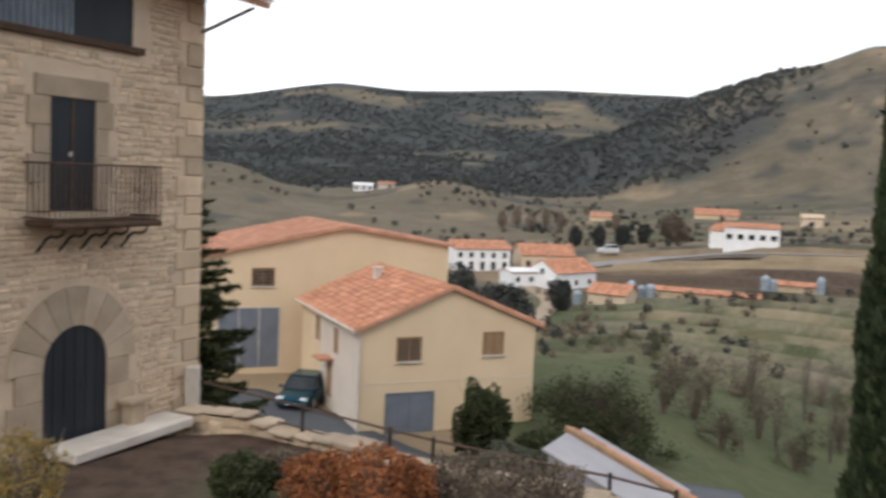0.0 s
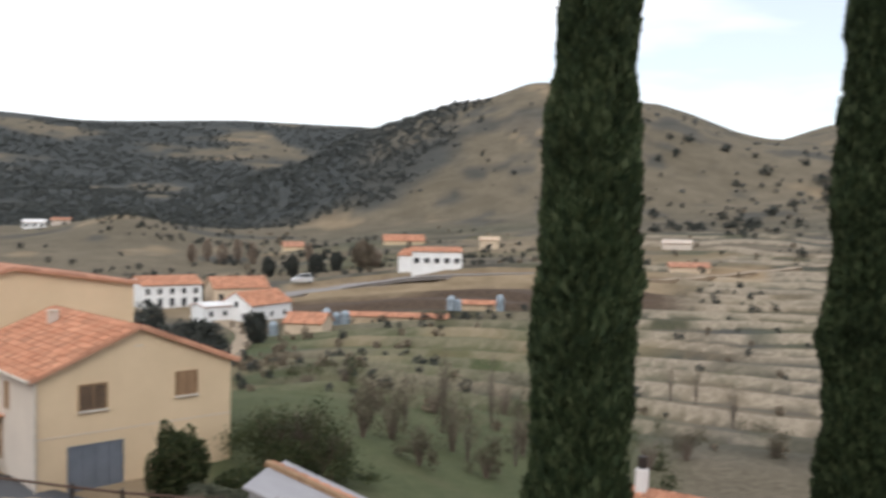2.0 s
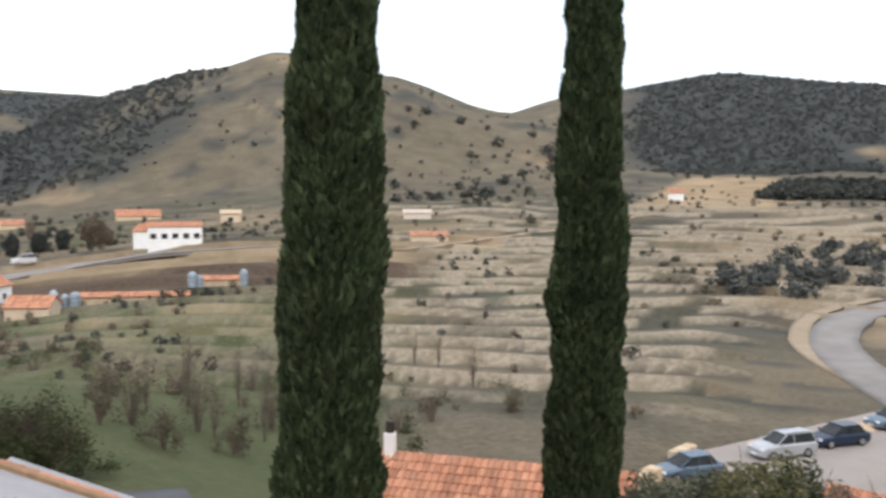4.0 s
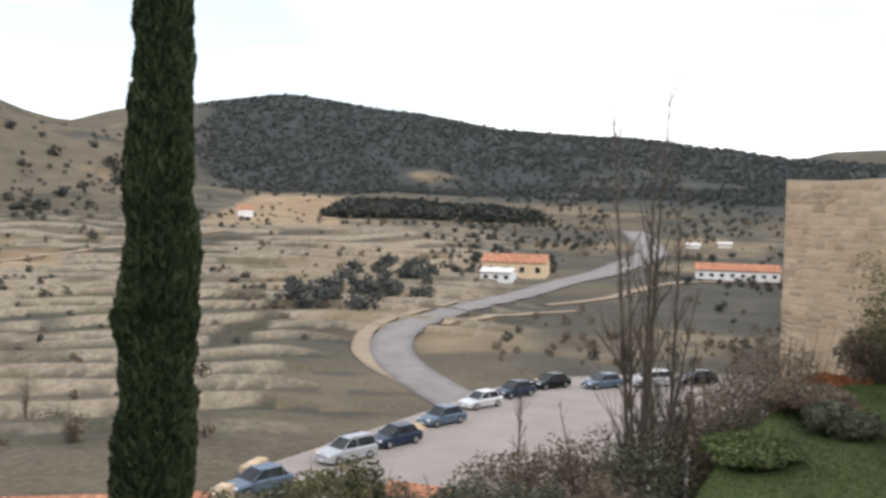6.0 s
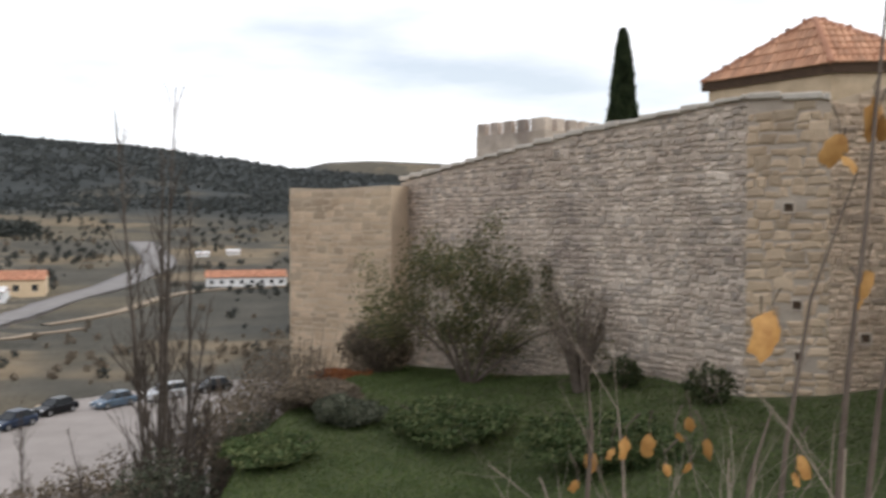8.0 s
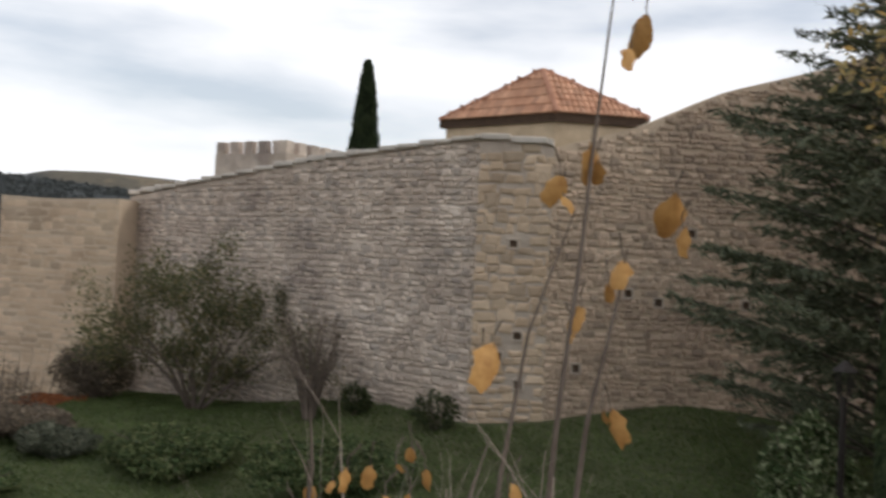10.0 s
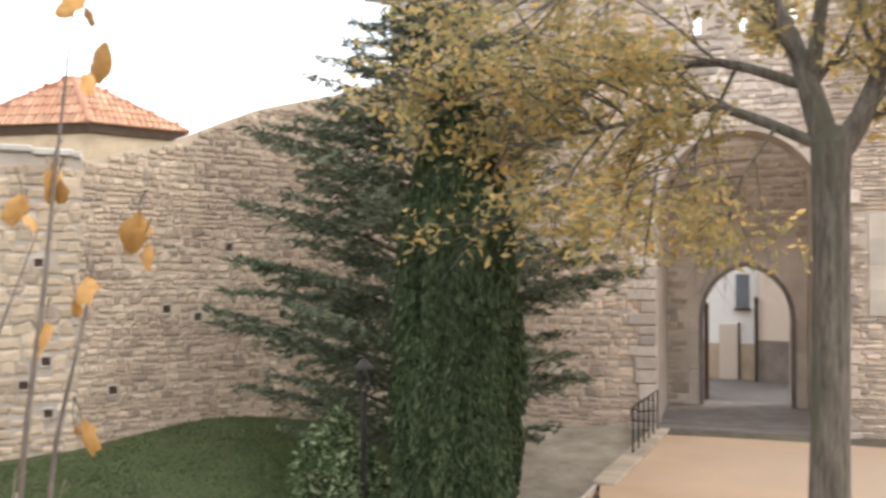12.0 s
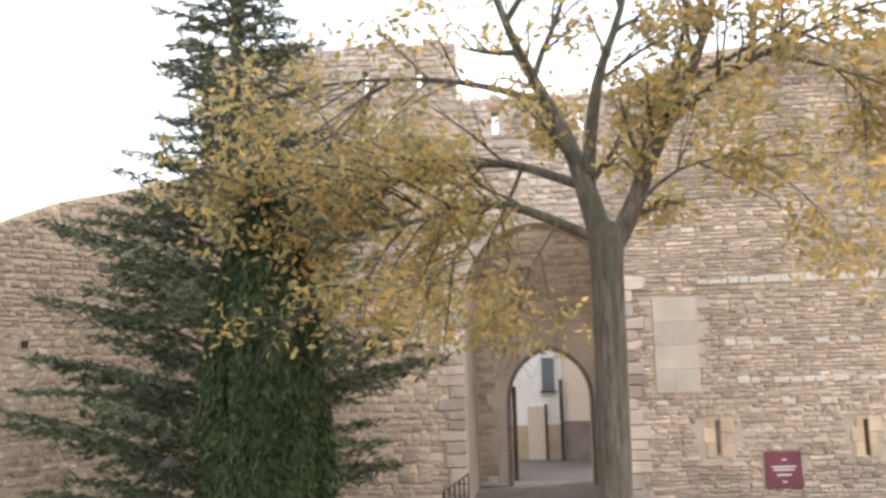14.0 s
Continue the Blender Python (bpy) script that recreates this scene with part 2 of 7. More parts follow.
def land_material():
    """Dry grass, green fields, woods and bare earth, chosen by the land-use layer of the ground."""
    m, n, l, b = nodes_of("land")
    g = n.new("ShaderNodeNewGeometry")
    p = g.outputs["Position"]
    at = n.new("ShaderNodeAttribute")
    at.attribute_name = "land"
    sp = n.new("ShaderNodeSeparateColor")
    l.new(at.outputs["Color"], sp.inputs[0])
    a2 = n.new("ShaderNodeAttribute")
    a2.attribute_name = "land2"
    sp2 = n.new("ShaderNodeSeparateColor")
    l.new(a2.outputs["Color"], sp2.inputs[0])
    n_big = noise_node(n, l, p, 0.012, 6.0, 0.62)
    n_mid = noise_node(n, l, p, 0.09, 6.0, 0.65)
    n_fine = noise_node(n, l, p, 1.6, 5.0, 0.7)
    dry = ramp_node(n, l, n_mid, [(0.28, (0.050, 0.042, 0.032)), (0.5, (0.105, 0.087, 0.065)), (0.72, (0.20, 0.163, 0.122))])
    dry = mix_node(n, l, 0.45, dry, ramp_node(n, l, n_big, [(0.35, (0.066, 0.056, 0.042)), (0.65, (0.17, 0.14, 0.105))]))
    dry = mix_node(n, l, 0.3, dry, ramp_node(n, l, n_fine, [(0.35, (0.08, 0.07, 0.045)), (0.65, (0.30, 0.26, 0.18))]))
    # woodland ground, its base colour greyed and blued in place of aerial haze
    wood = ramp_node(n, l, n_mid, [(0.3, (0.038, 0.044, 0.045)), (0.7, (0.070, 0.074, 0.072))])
    green = ramp_node(n, l, n_mid, [(0.3, (0.050, 0.066, 0.034)), (0.55, (0.075, 0.094, 0.046)), (0.75, (0.105, 0.10, 0.06))])
    green = mix_node(n, l, 0.3, green, ramp_node(n, l, n_fine, [(0.3, (0.04, 0.055, 0.02)), (0.7, (0.13, 0.13, 0.06))]))
    earth = ramp_node(n, l, n_mid, [(0.3, (0.23, 0.165, 0.10)), (0.7, (0.38, 0.29, 0.19))])
    soil = ramp_node(n, l, n_fine, [(0.3, (0.045, 0.032, 0.025)), (0.7, (0.115, 0.08, 0.06))])
    rock = ramp_node(n, l, n_fine, [(0.3, (0.21, 0.175, 0.13)), (0.7, (0.42, 0.355, 0.275))])
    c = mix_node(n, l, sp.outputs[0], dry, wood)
    c = mix_node(n, l, sp.outputs[1], c, green)
    c = mix_node(n, l, sp.outputs[2], c, earth)
    c = mix_node(n, l, sp2.outputs[0], c, soil)
    c = mix_node(n, l, sp2.outputs[1], c, rock)
    l.new(c, b.inputs["Base Color"])
    b.inputs["Roughness"].default_value = 0.95
    b.inputs["Specular IOR Level"].default_value = 0.1
    u = n.new("ShaderNodeBump")
    u.inputs["Strength"].default_value = 0.5
    u.inputs["Distance"].default_value = 0.15
    l.new(n_fine, u.inputs["Height"])
    l.new(u.outputs[0], b.inputs["Normal"])
    return m


M["land"] = land_material()

# ---- building blocks ----
def polar(az, d, z=0.0):
    """A place by its bearing in degrees (clockwise from +y) and its distance from the look-out."""
    a = radians(az)
    return Vector((d * math.sin(a), d * math.cos(a), z))


def mesh_of(name, verts, faces, mat, smooth=False):
    me = bpy.data.meshes.new(name)
    me.from_pydata([tuple(v) for v in verts], [], [tuple(f) for f in faces])
    me.materials.append(mat)
    if smooth:
        me.shade_smooth()
    me.update()
    return me


def bm_mesh(name, bm, mat, smooth=False):
    bmesh.ops.recalc_face_normals(bm, faces=bm.faces)
    me = bpy.data.meshes.new(name)
    bm.to_mesh(me)
    bm.free()
    me.materials.append(mat)
    if smooth:
        me.shade_smooth()
    return me


def part(name, data, material=None, parent=None, label="", m=None):
    """Links a mesh or a bmesh as one object, under a thing or a part."""
    if isinstance(data, bmesh.types.BMesh):
        data = bm_mesh(name, data, material)
    ob = new(name, data)
    if parent is not None:
        ob.parent = parent
    if m is not None:
        ob.matrix_basis = m
    if label:
        ob["label"] = label
    return ob


def thing(name, label, category, m=None, group="", kind=""):
    ob = new(name)
    ob.empty_display_size = 0.2
    if m is not None:
        ob.matrix_basis = m
    return tagged(ob, label, category, group, kind)


def add_box(bm, lo, hi, bevel=0.0, m=None):
    lo, hi = Vector(lo), Vector(hi)
    r = bmesh.ops.create_cube(bm, size=1.0, matrix=Matrix.LocRotScale((lo + hi) / 2, None, hi - lo))
    vs = r["verts"]
    if bevel:
        es = list({e for v in vs for e in v.link_edges})
        g = bmesh.ops.bevel(bm, geom=es, offset=bevel, segments=1, affect="EDGES")
        vs = list({v for f in g["faces"] for v in f.verts} | {v for v in vs if v.is_valid})
    if m is not None:
        bmesh.ops.transform(bm, matrix=m, verts=[v for v in vs if v.is_valid])
    return vs


def box(lo, hi, bevel=0.0, m=None):
    bm = bmesh.new()
    add_box(bm, lo, hi, bevel, m)
    return bm


def add_rod(bm, a, b, r0, r1=None, sides=6):
    a, b = Vector(a), Vector(b)
    r1 = r0 if r1 is None else r1
    d = b - a
    q = d.to_track_quat("Z", "Y").to_matrix().to_4x4()
    bmesh.ops.create_cone(bm, cap_ends=True, segments=sides, radius1=r0, radius2=r1, depth=d.length,
                          matrix=Matrix.Translation((a + b) / 2) @ q)


def rods(pairs, r, sides=6):
    bm = bmesh.new()
    for a, b in pairs:
        add_rod(bm, a, b, r, None, sides)
    return bm


def tapered(bm, pts, radii, sides=7):
    """A limb: one tube through pts with the given radii."""
    rings = []
    for k, p in enumerate(pts):
        p = Vector(p)
        t = (Vector(pts[min(k + 1, len(pts) - 1)]) - Vector(pts[max(k - 1, 0)])).normalized()
        q = t.to_track_quat("Z", "Y")
        rings.append([bm.verts.new(p + q @ Vector((radii[k] * math.cos(2 * math.pi * s / sides), radii[k] * math.sin(2 * math.pi * s / sides), 0))) for s in range(sides)])
    for a, b in zip(rings, rings[1:]):
        for s in range(sides):
            bm.faces.new((a[s], a[(s + 1) % sides], b[(s + 1) % sides], b[s]))
    bm.faces.new(rings[-1])
    bm.faces.new(list(reversed(rings[0])))


def extrude_poly(pts, depth, axis_m=None):
    """A prism: the polygon pts (x, z) from y = 0 back to y = depth."""
    bm = bmesh.new()
    f = bm.faces.new([bm.verts.new((x, 0, z)) for x, z in pts])
    g = bmesh.ops.extrude_face_region(bm, geom=[f])
    bmesh.ops.translate(bm, vec=(0, depth, 0), verts=[v for v in g["geom"] if isinstance(v, bmesh.types.BMVert)])
    if axis_m is not None:
        bmesh.ops.transform(bm, matrix=axis_m, verts=bm.verts)
    return bm


def facing(a, b, z=0.0):
    """The frame of a wall that runs from a to b: x along it, y to the back (away from the look-out), z up."""
    a, b = Vector((a[0], a[1], 0)), Vector((b[0], b[1], 0))
    x = (b - a).normalized()
    y = Vector((-x.y, x.x, 0))
    if y.dot((a + b) / 2) < 0:
        y = -y
    m = Matrix((x, y, Vector((0, 0, 1)))).transposed().to_4x4()
    m.translation = (a.x, a.y, z)
    return m, (b - a).length


def leaf_cloud(name, centres, size, mat, rng, up=0.0, long=1.0, fold=0.25, axis=None, wide=0.32):
    """Many small folded leaves, two triangles each. up: 0 any way, 1 standing on end; axis: their own directions."""
    c = np.asarray(centres, float)
    k = len(c)
    d = rng.normal(size=(k, 3))
    d /= np.linalg.norm(d, axis=1)[:, None]
    if axis is not None:
        d = d * (1 - up) + np.asarray(axis, float) * up
    else:
        d[:, 2] = d[:, 2] * (1 - up) + up
    d /= np.linalg.norm(d, axis=1)[:, None]
    s = np.cross(d, rng.normal(size=(k, 3)))
    s /= np.linalg.norm(s, axis=1)[:, None]
    nn = np.cross(d, s)
    sz = (np.asarray(size) * rng.uniform(0.6, 1.35, k))[:, None]
    tip, base = c + d * sz * long * 0.5, c - d * sz * long * 0.5
    l = c + s * sz * wide + nn * sz * fold
    r = c - s * sz * wide + nn * sz * fold
    v = np.stack([base, l, tip, r], 1).reshape(-1, 3)
    i = np.arange(k)[:, None] * 4
    f = np.concatenate([i + [0, 1, 2], i + [0, 2, 3]], 0)
    return mesh_of(name, v, f, mat)

# ---- the ground: one sheet from the look-out to the horizon ----
def ease(a, b, x):
    t = np.clip((np.asarray(x, float) - a) / (b - a), 0, 1)
    return t * t * (3 - 2 * t)


def smooth_line(x, xs, ys):
    """A soft line through a few heights."""
    x = np.asarray(x, float)
    i = np.clip(np.searchsorted(xs, x) - 1, 0, len(xs) - 2)
    xs, ys = np.asarray(xs, float), np.asarray(ys, float)
    t = np.clip((x - xs[i]) / (xs[i + 1] - xs[i]), 0, 1)
    t = 0.5 * t + 0.5 * t * t * (3 - 2 * t)
    return ys[i] + (ys[i + 1] - ys[i]) * t


def lattice(x, y, seed):
    """Smooth value noise, 0 to 1."""
    xi, yi = np.floor(x).astype(int), np.floor(y).astype(int)
    u, v = x - xi, y - yi
    u, v = u * u * (3 - 2 * u), v * v * (3 - 2 * v)

    def h(i, j):
        k = (i * 374761393 + j * 668265263 + seed * 974711) & 0x7FFFFFFF
        k = ((k ^ (k >> 13)) * 1274126177) & 0x7FFFFFFF
        return ((k ^ (k >> 16)) & 0xFFFF) / 65535.0

    return (h(xi, yi) * (1 - u) + h(xi + 1, yi) * u) * (1 - v) + (h(xi, yi + 1) * (1 - u) + h(xi + 1, yi + 1) * u) * v


def rough(x, y, size, seed, octaves=4):
    s, amp, tot = 0, 1.0, 0.0
    for k in range(octaves):
        s = s + amp * lattice(np.asarray(x) / size * 2 ** k + 17 * k, np.asarray(y) / size * 2 ** k - 9 * k, seed + k)
        tot += amp
        amp *= 0.5
    return s / tot


# slopes of the valley side, seen towards the village, the terraces and the car park
D_STEPS = (0, 2.5, 9, 17.6, 19.2, 22, 38, 50, 58, 95, 130, 160, 220, 260, 350, 500, 700, 5000)
Z_VILLAGE = (3.4, 3.4, 0.3, -0.08, -3.2, -4.6, -6.8, -6.2, -7.2, -12.5, -16, -16.5, -15.5, -13.5, -7, 0, 10, 10)
Z_TERRACE = (3.4, 3.4, 0.4, -1.9, -3.1, -4.4, -8.5, -10.5, -11.5, -14, -15, -14.2, -11.5, -8.5, -1, 14, 30, 30)
Z_CARPARK = (3.4, 3.4, 0.5, -2.0, -2.9, -4.6, -9.5, -12.4, -13.2, -13.2, -13.2, -12.6, -10.2, -8, -1, 9, 25, 25)


def hills(az, d):
    """Three ranges: wooded mountains far off, a round dry hill, and a long wooded ridge."""
    far = 1800 * np.tan(np.radians(smooth_line(az, (-60, -16, -8.4, -4, 5, 12, 20, 40), (3.0, 4.2, 5.35, 5.1, 5.45, 5.3, 4.5, 2.0))))
    hill = 760 * np.tan(np.radians(smooth_line(az, (0, 8, 12, 19, 22.8, 25, 30, 36.6, 42, 55), (0.0, 3.0, 5.0, 7.15, 7.95, 7.8, 6.6, 4.6, 3.9, 1.0))))
    ridge = 1150 * np.tan(np.radians(smooth_line(az, (20, 34, 36.6, 40.5, 50, 57, 64, 70.5, 76, 81, 100), (0.0, 3.8, 4.6, 5.6, 6.85, 6.05, 5.05, 4.75, 4.1, 3.5, 2.5))))
    back = 2300 * np.tan(np.radians(smooth_line(az, (70, 80, 82.5, 85, 92, 130), (1.0, 3.4, 3.95, 4.05, 3.8, 2.5))))
    z = far * ease(520, 1800, d) ** 1.15
    z = np.maximum(z, hill * ease(230, 760, d) ** 1.1 * (1 - 0.5 * ease(760, 1500, d)))
    z = np.maximum(z, ridge * ease(330, 1150, d) ** 1.2 * (1 - 0.5 * ease(1150, 1700, d)))
    z = np.maximum(z, back * ease(1500, 2300, d))
    return z


TERRACE_RISE = 1.6
KNOLLS = ((-15.5, 400, 3.6, 60, 12.5), (-1.8, 405, 3.9, 60, 9.5))


def terrace(x, y, z, d, az):
    """The rise of dry-stone terraces, and where their walls stand."""
    t_mask = ease(4, 12, az) * (1 - ease(60, 68, az)) * ease(66, 84, d) * (1 - ease(300, 420, d)) * ease(0.30, 0.42, rough(x, y, 70, 5) + 0.1)
    t_mask = t_mask * (1 - ease(48, 54, az) * (1 - ease(122, 140, d)))
    u = d / 10.5 + 4.6 * rough(x, y, 66, 11, 3) + 0.05 * az + 0.4 * rough(x, y, 17, 12)
    fr = u - np.floor(u)
    keep_row = ease(0.2, 0.34, lattice(np.floor(u) * 7.3, az / 3.1 + np.floor(u) * 1.7, 77))
    step = (ease(0.0, 0.10, fr) - fr) * t_mask
    wall = ease(0.0, 0.02, fr) * (1 - ease(0.13, 0.21, fr)) * t_mask * keep_row
    return step, wall


def ground_z(x, y):
    x, y = np.asarray(x, float), np.asarray(y, float)
    d = np.hypot(x, y)
    az = np.degrees(np.arctan2(x, y))
    az = np.where(az < -150, az + 360, az)
    az = np.where(az > 182, 182 - (az - 182) * 5.4, az)
    zv, zt, zc = (smooth_line(d, D_STEPS, s) for s in (Z_VILLAGE, Z_TERRACE, Z_CARPARK))
    w1, w2 = ease(6, 24, az), ease(40, 54, az)
    z = zv * (1 - w1) + zt * w1
    z = z * (1 - w2) + zc * w2
    # garden terrace in front of the town wall
    lawn = smooth_line(d, (0, 2.5, 8.5, 14, 20, 30, 80), (3.4, 3.4, 1.35, 1.0, 1.45, 0.8, 0.8))
    lawn = lawn + ease(104, 124, az) * 0.55 * ease(9, 18, d)
    lawn = lawn + 0.62 * ease(92, 104, az) * (1 - 0.9 * ease(118, 130, az)) * ease(9, 15, d)
    w3 = ease(71.5 + 8.0 * ease(13, 25, d), 76.5 + 8.5 * ease(13, 25, d), az)
    z = z * (1 - w3) + lawn * w3
    keep = 1 - w3 * (1 - ease(110, 180, d))
    # the drop behind the garden wall
    foot = smooth_line(az, (-18, -13, -9, -5.5, -2, 2.2, 6.2, 10.5, 16), (18.4, 17.4, 16.4, 15.5, 14.9, 14.5, 14.3, 14.2, 14.2))
    drop = 3.0 * ease(foot + 0.8, foot + 2.2, d) * ease(-17, -14, az) * (1 - ease(14, 20, az))
    z = np.where(d < 24, np.minimum(z, 0.35 - drop + 30 * (drop <= 0)), z)
    # terraced fields
    z = z + TERRACE_RISE * terrace(x, y, z, d, az)[0]
    z = z + keep * (rough(x, y, 24, 3) - 0.5) * 1.2 * ease(55, 140, d) * (1 - 0.85 * ease(48, 54, az) * (1 - ease(120, 150, d)))
    # two low rounded hills before the far woods
    for a0, d0, wa, wd, hh in KNOLLS:
        z = z + hh * np.exp(-((az - a0) / wa) ** 2 - ((d - d0) / wd) ** 2)
    far_n = (rough(x, y, 260, 7, 5) - 0.5) * keep
    z = z + far_n * 0.055 * d * ease(240, 520, d) * (1 - 0.75 * ease(650, 760, d) * ease(12, 20, az) * (1 - ease(36, 40, az))) * (1 - 0.8 * ease(950, 1150, d))
    return np.maximum(z, hills(az, d) - 34 * (1 - ease(260, 640, d)) + far_n * 0.05 * d * (1 - ease(600, 1100, d)) * ease(240, 400, d))


def gz(x, y):
    return float(ground_z(np.array([x]), np.array([y]))[0])


def build_ground():
    fine = np.arange(-32, 96, 0.27)
    coarse = np.arange(96, 328, 2.0)
    azs = np.concatenate([fine, coarse])
    ds = np.concatenate([np.linspace(0.6, 22, 44), np.linspace(22.6, 60, 60), np.linspace(61, 330, 290), 330 * (4800 / 330) ** (np.arange(1, 151) / 150.0)])
    na, nd = len(azs), len(ds)
    aa, dd = np.meshgrid(np.radians(azs), ds)
    x, y = dd * np.sin(aa), dd * np.cos(aa)
    z = ground_z(x, y)
    v = np.concatenate([[[0, 0, 3.4]], np.stack([x, y, z], -1).reshape(-1, 3)])
    r, c = np.meshgrid(np.arange(nd - 1), np.arange(na), indexing="ij")
    c2 = (c + 1) % na
    f = np.stack([1 + r * na + c, 1 + r * na + c2, 1 + (r + 1) * na + c2, 1 + (r + 1) * na + c], -1).reshape(-1, 4)
    me = bpy.data.meshes.new("ground")
    faces = [tuple(q) for q in f.tolist()] + [(0, 1 + (k + 1) % na, 1 + k) for k in range(na)]
    me.from_pydata(v.tolist(), [], faces)
    me.shade_smooth()
    me.materials.append(M["land"])
    X, Y, Z = v[:, 0], v[:, 1], v[:, 2]
    D = np.hypot(X, Y)
    A = np.degrees(np.arctan2(X, Y))
    A = np.where(A < -150, A + 360, A)
    patchy = rough(X, Y, 130, 21, 5)
    fine_p = rough(X, Y, 22, 31, 4)
    wood = ease(455, 500, D + 30 * patchy) * (1 - ease(11, 17, A)) * ease(0.40, 0.50, patchy + 0.07 * ease(500, 800, D))
    wood = np.maximum(wood, ease(42, 46, A) * ease(430, 560, D + 2.2 * (A - 50)) * ease(0.30, 0.42, patchy + 0.08))
    wood = np.maximum(wood, 0.85 * ease(10, 13, A) * (1 - ease(17, 19, A)) * ease(360, 420, D) * (1 - ease(520, 600, D)) * ease(0.4, 0.5, patchy))
    wood = np.maximum(wood, 0.7 * ease(0.56, 0.70, fine_p) * ease(90, 140, D))
    wood = np.maximum(wood, 0.6 * ease(57, 62, A) * (1 - ease(82, 84, A)) * ease(104, 116, D) * (1 - ease(320, 400, D)) * ease(0.38, 0.56, rough(X, Y, 34, 57)))
    wood = wood * (1 - 0.7 * ease(81, 83, A) * ease(1400, 1700, D))
    yard = ease(-19, -16, A) * (1 - ease(-1, 2, A)) * ease(36, 39, D) * (1 - ease(56, 60, D))
    green = ease(1, 4, A) * (1 - ease(26, 34, A)) * ease(36, 42, D) * (1 - ease(150, 172, D)) * ease(0.24, 0.46, 0.5 * rough(X, Y, 48, 41) + 0.5 * rough(X, Y, 15, 43)) * 0.9
    lawn = ease(71.5 + 6 * ease(13, 25, D), 74.5 + 6 * ease(13, 25, D), A) * ease(5, 7, D) * (1 - ease(60, 90, D)) * (1 - ease(134, 136.5, A))
    green = np.maximum(green, lawn)
    green = np.maximum(green, 0.8 * ease(-19, -14, A) * (1 - ease(-8, -5, A)) * ease(9, 11, D) * (1 - ease(14, 16, D)))
    earth = ease(45.0, 46.0, A - 0.03 * (D - 350)) * (1 - ease(52.5, 54.0, A)) * ease(320, 330, D) * (1 - ease(440, 455, D))
    earth = np.maximum(earth, 0.9 * ease(31, 33, A) * (1 - ease(36.5, 37.5, A)) * ease(225, 232, D) * (1 - ease(255, 265, D)))
    tilled = ease(7, 8, A) * (1 - ease(30, 34, A)) * ease(174, 180, D) * (1 - ease(244, 250, D))
    earth = np.maximum(earth, 0.6 * tilled * ease(206, 209, D))
    earth = np.maximum(earth, 0.5 * ease(0.62, 0.7, rough(X, Y, 40, 51)) * ease(70, 100, D) * (1 - wood))
    earth = np.maximum(earth, 0.8 * yard)
    soil = ease(8, 16, D) * (1 - ease(20, 24, D)) * (1 - ease(10, 20, A)) * ease(-40, -30, A) * (1 - 0.8 * green)
    soil = np.maximum(soil, 0.85 * tilled * (1 - ease(204, 208, D)))
    step, rock = terrace(X, Y, Z, D, A)
    rock = (0.85 - 0.55 * (1 - ease(22, 32, A))) * rock * ease(0.22, 0.5, rough(X, Y, 9, 95) + 0.1)
    rock = np.maximum(rock, ease(135, 136.5, A) * (1 - ease(144, 146, A)) * ease(9, 10, D) * (1 - ease(22, 24, D)))
    u = D / 10.5 + 4.6 * rough(X, Y, 66, 11, 3) + 0.05 * A + 0.4 * rough(X, Y, 17, 12)
    field = lattice(np.floor(u) * 5.1, A / 9.0 + np.floor(u) * 3.3, 91)
    zone = ease(66, 84, D) * (1 - ease(300, 420, D)) * ease(4, 12, A) * (1 - ease(56, 64, A))
    earth = np.maximum(earth, 0.22 * ease(0.55, 0.8, field) * zone * (1 - green))
    fr = u - np.floor(u)
    wood = np.maximum(wood, 0.55 * ease(62, 76, D) * (1 - ease(330, 430, D)) * ease(6, 14, A) * (1 - ease(84, 88, A)) * (1 - earth) * ease(0.34, 0.58, rough(X, Y, 30, 58)))
    # broken dark strips before the terrace walls: their shadow, put into the wood layer
    wood = np.maximum(wood, 0.8 * zone * ease(0.55, 0.9, fr) * ease(0.30, 0.50, lattice(np.floor(u) * 3.9, A / 2.3, 93)))
    soil = np.maximum(soil, 0.35 * zone * ease(0.35, 0.15, field) * (1 - green))
    green = np.maximum(green, 0.55 * ease(0.55, 0.25, field) * zone * ease(60, 30, A))
    wood, green, rock = wood * (1 - 0.9 * tilled), green * (1 - tilled), rock * (1 - tilled)
    for nm, cols in (("land", (wood, green, earth)), ("land2", (soil, rock, soil * 0))):
        at = me.color_attributes.new(nm, "FLOAT_COLOR", "POINT")
        buf = np.ones((len(v), 4), np.float32)
        for k in range(3):
            buf[:, k] = np.clip(cols[k], 0, 1)
        at.data.foreach_set("color", buf.ravel())
    ob = new("ground", me)
    tagged(ob, "hilly dry grassland with terraces, green fields and woods", "ground", kind="structure")


build_ground()


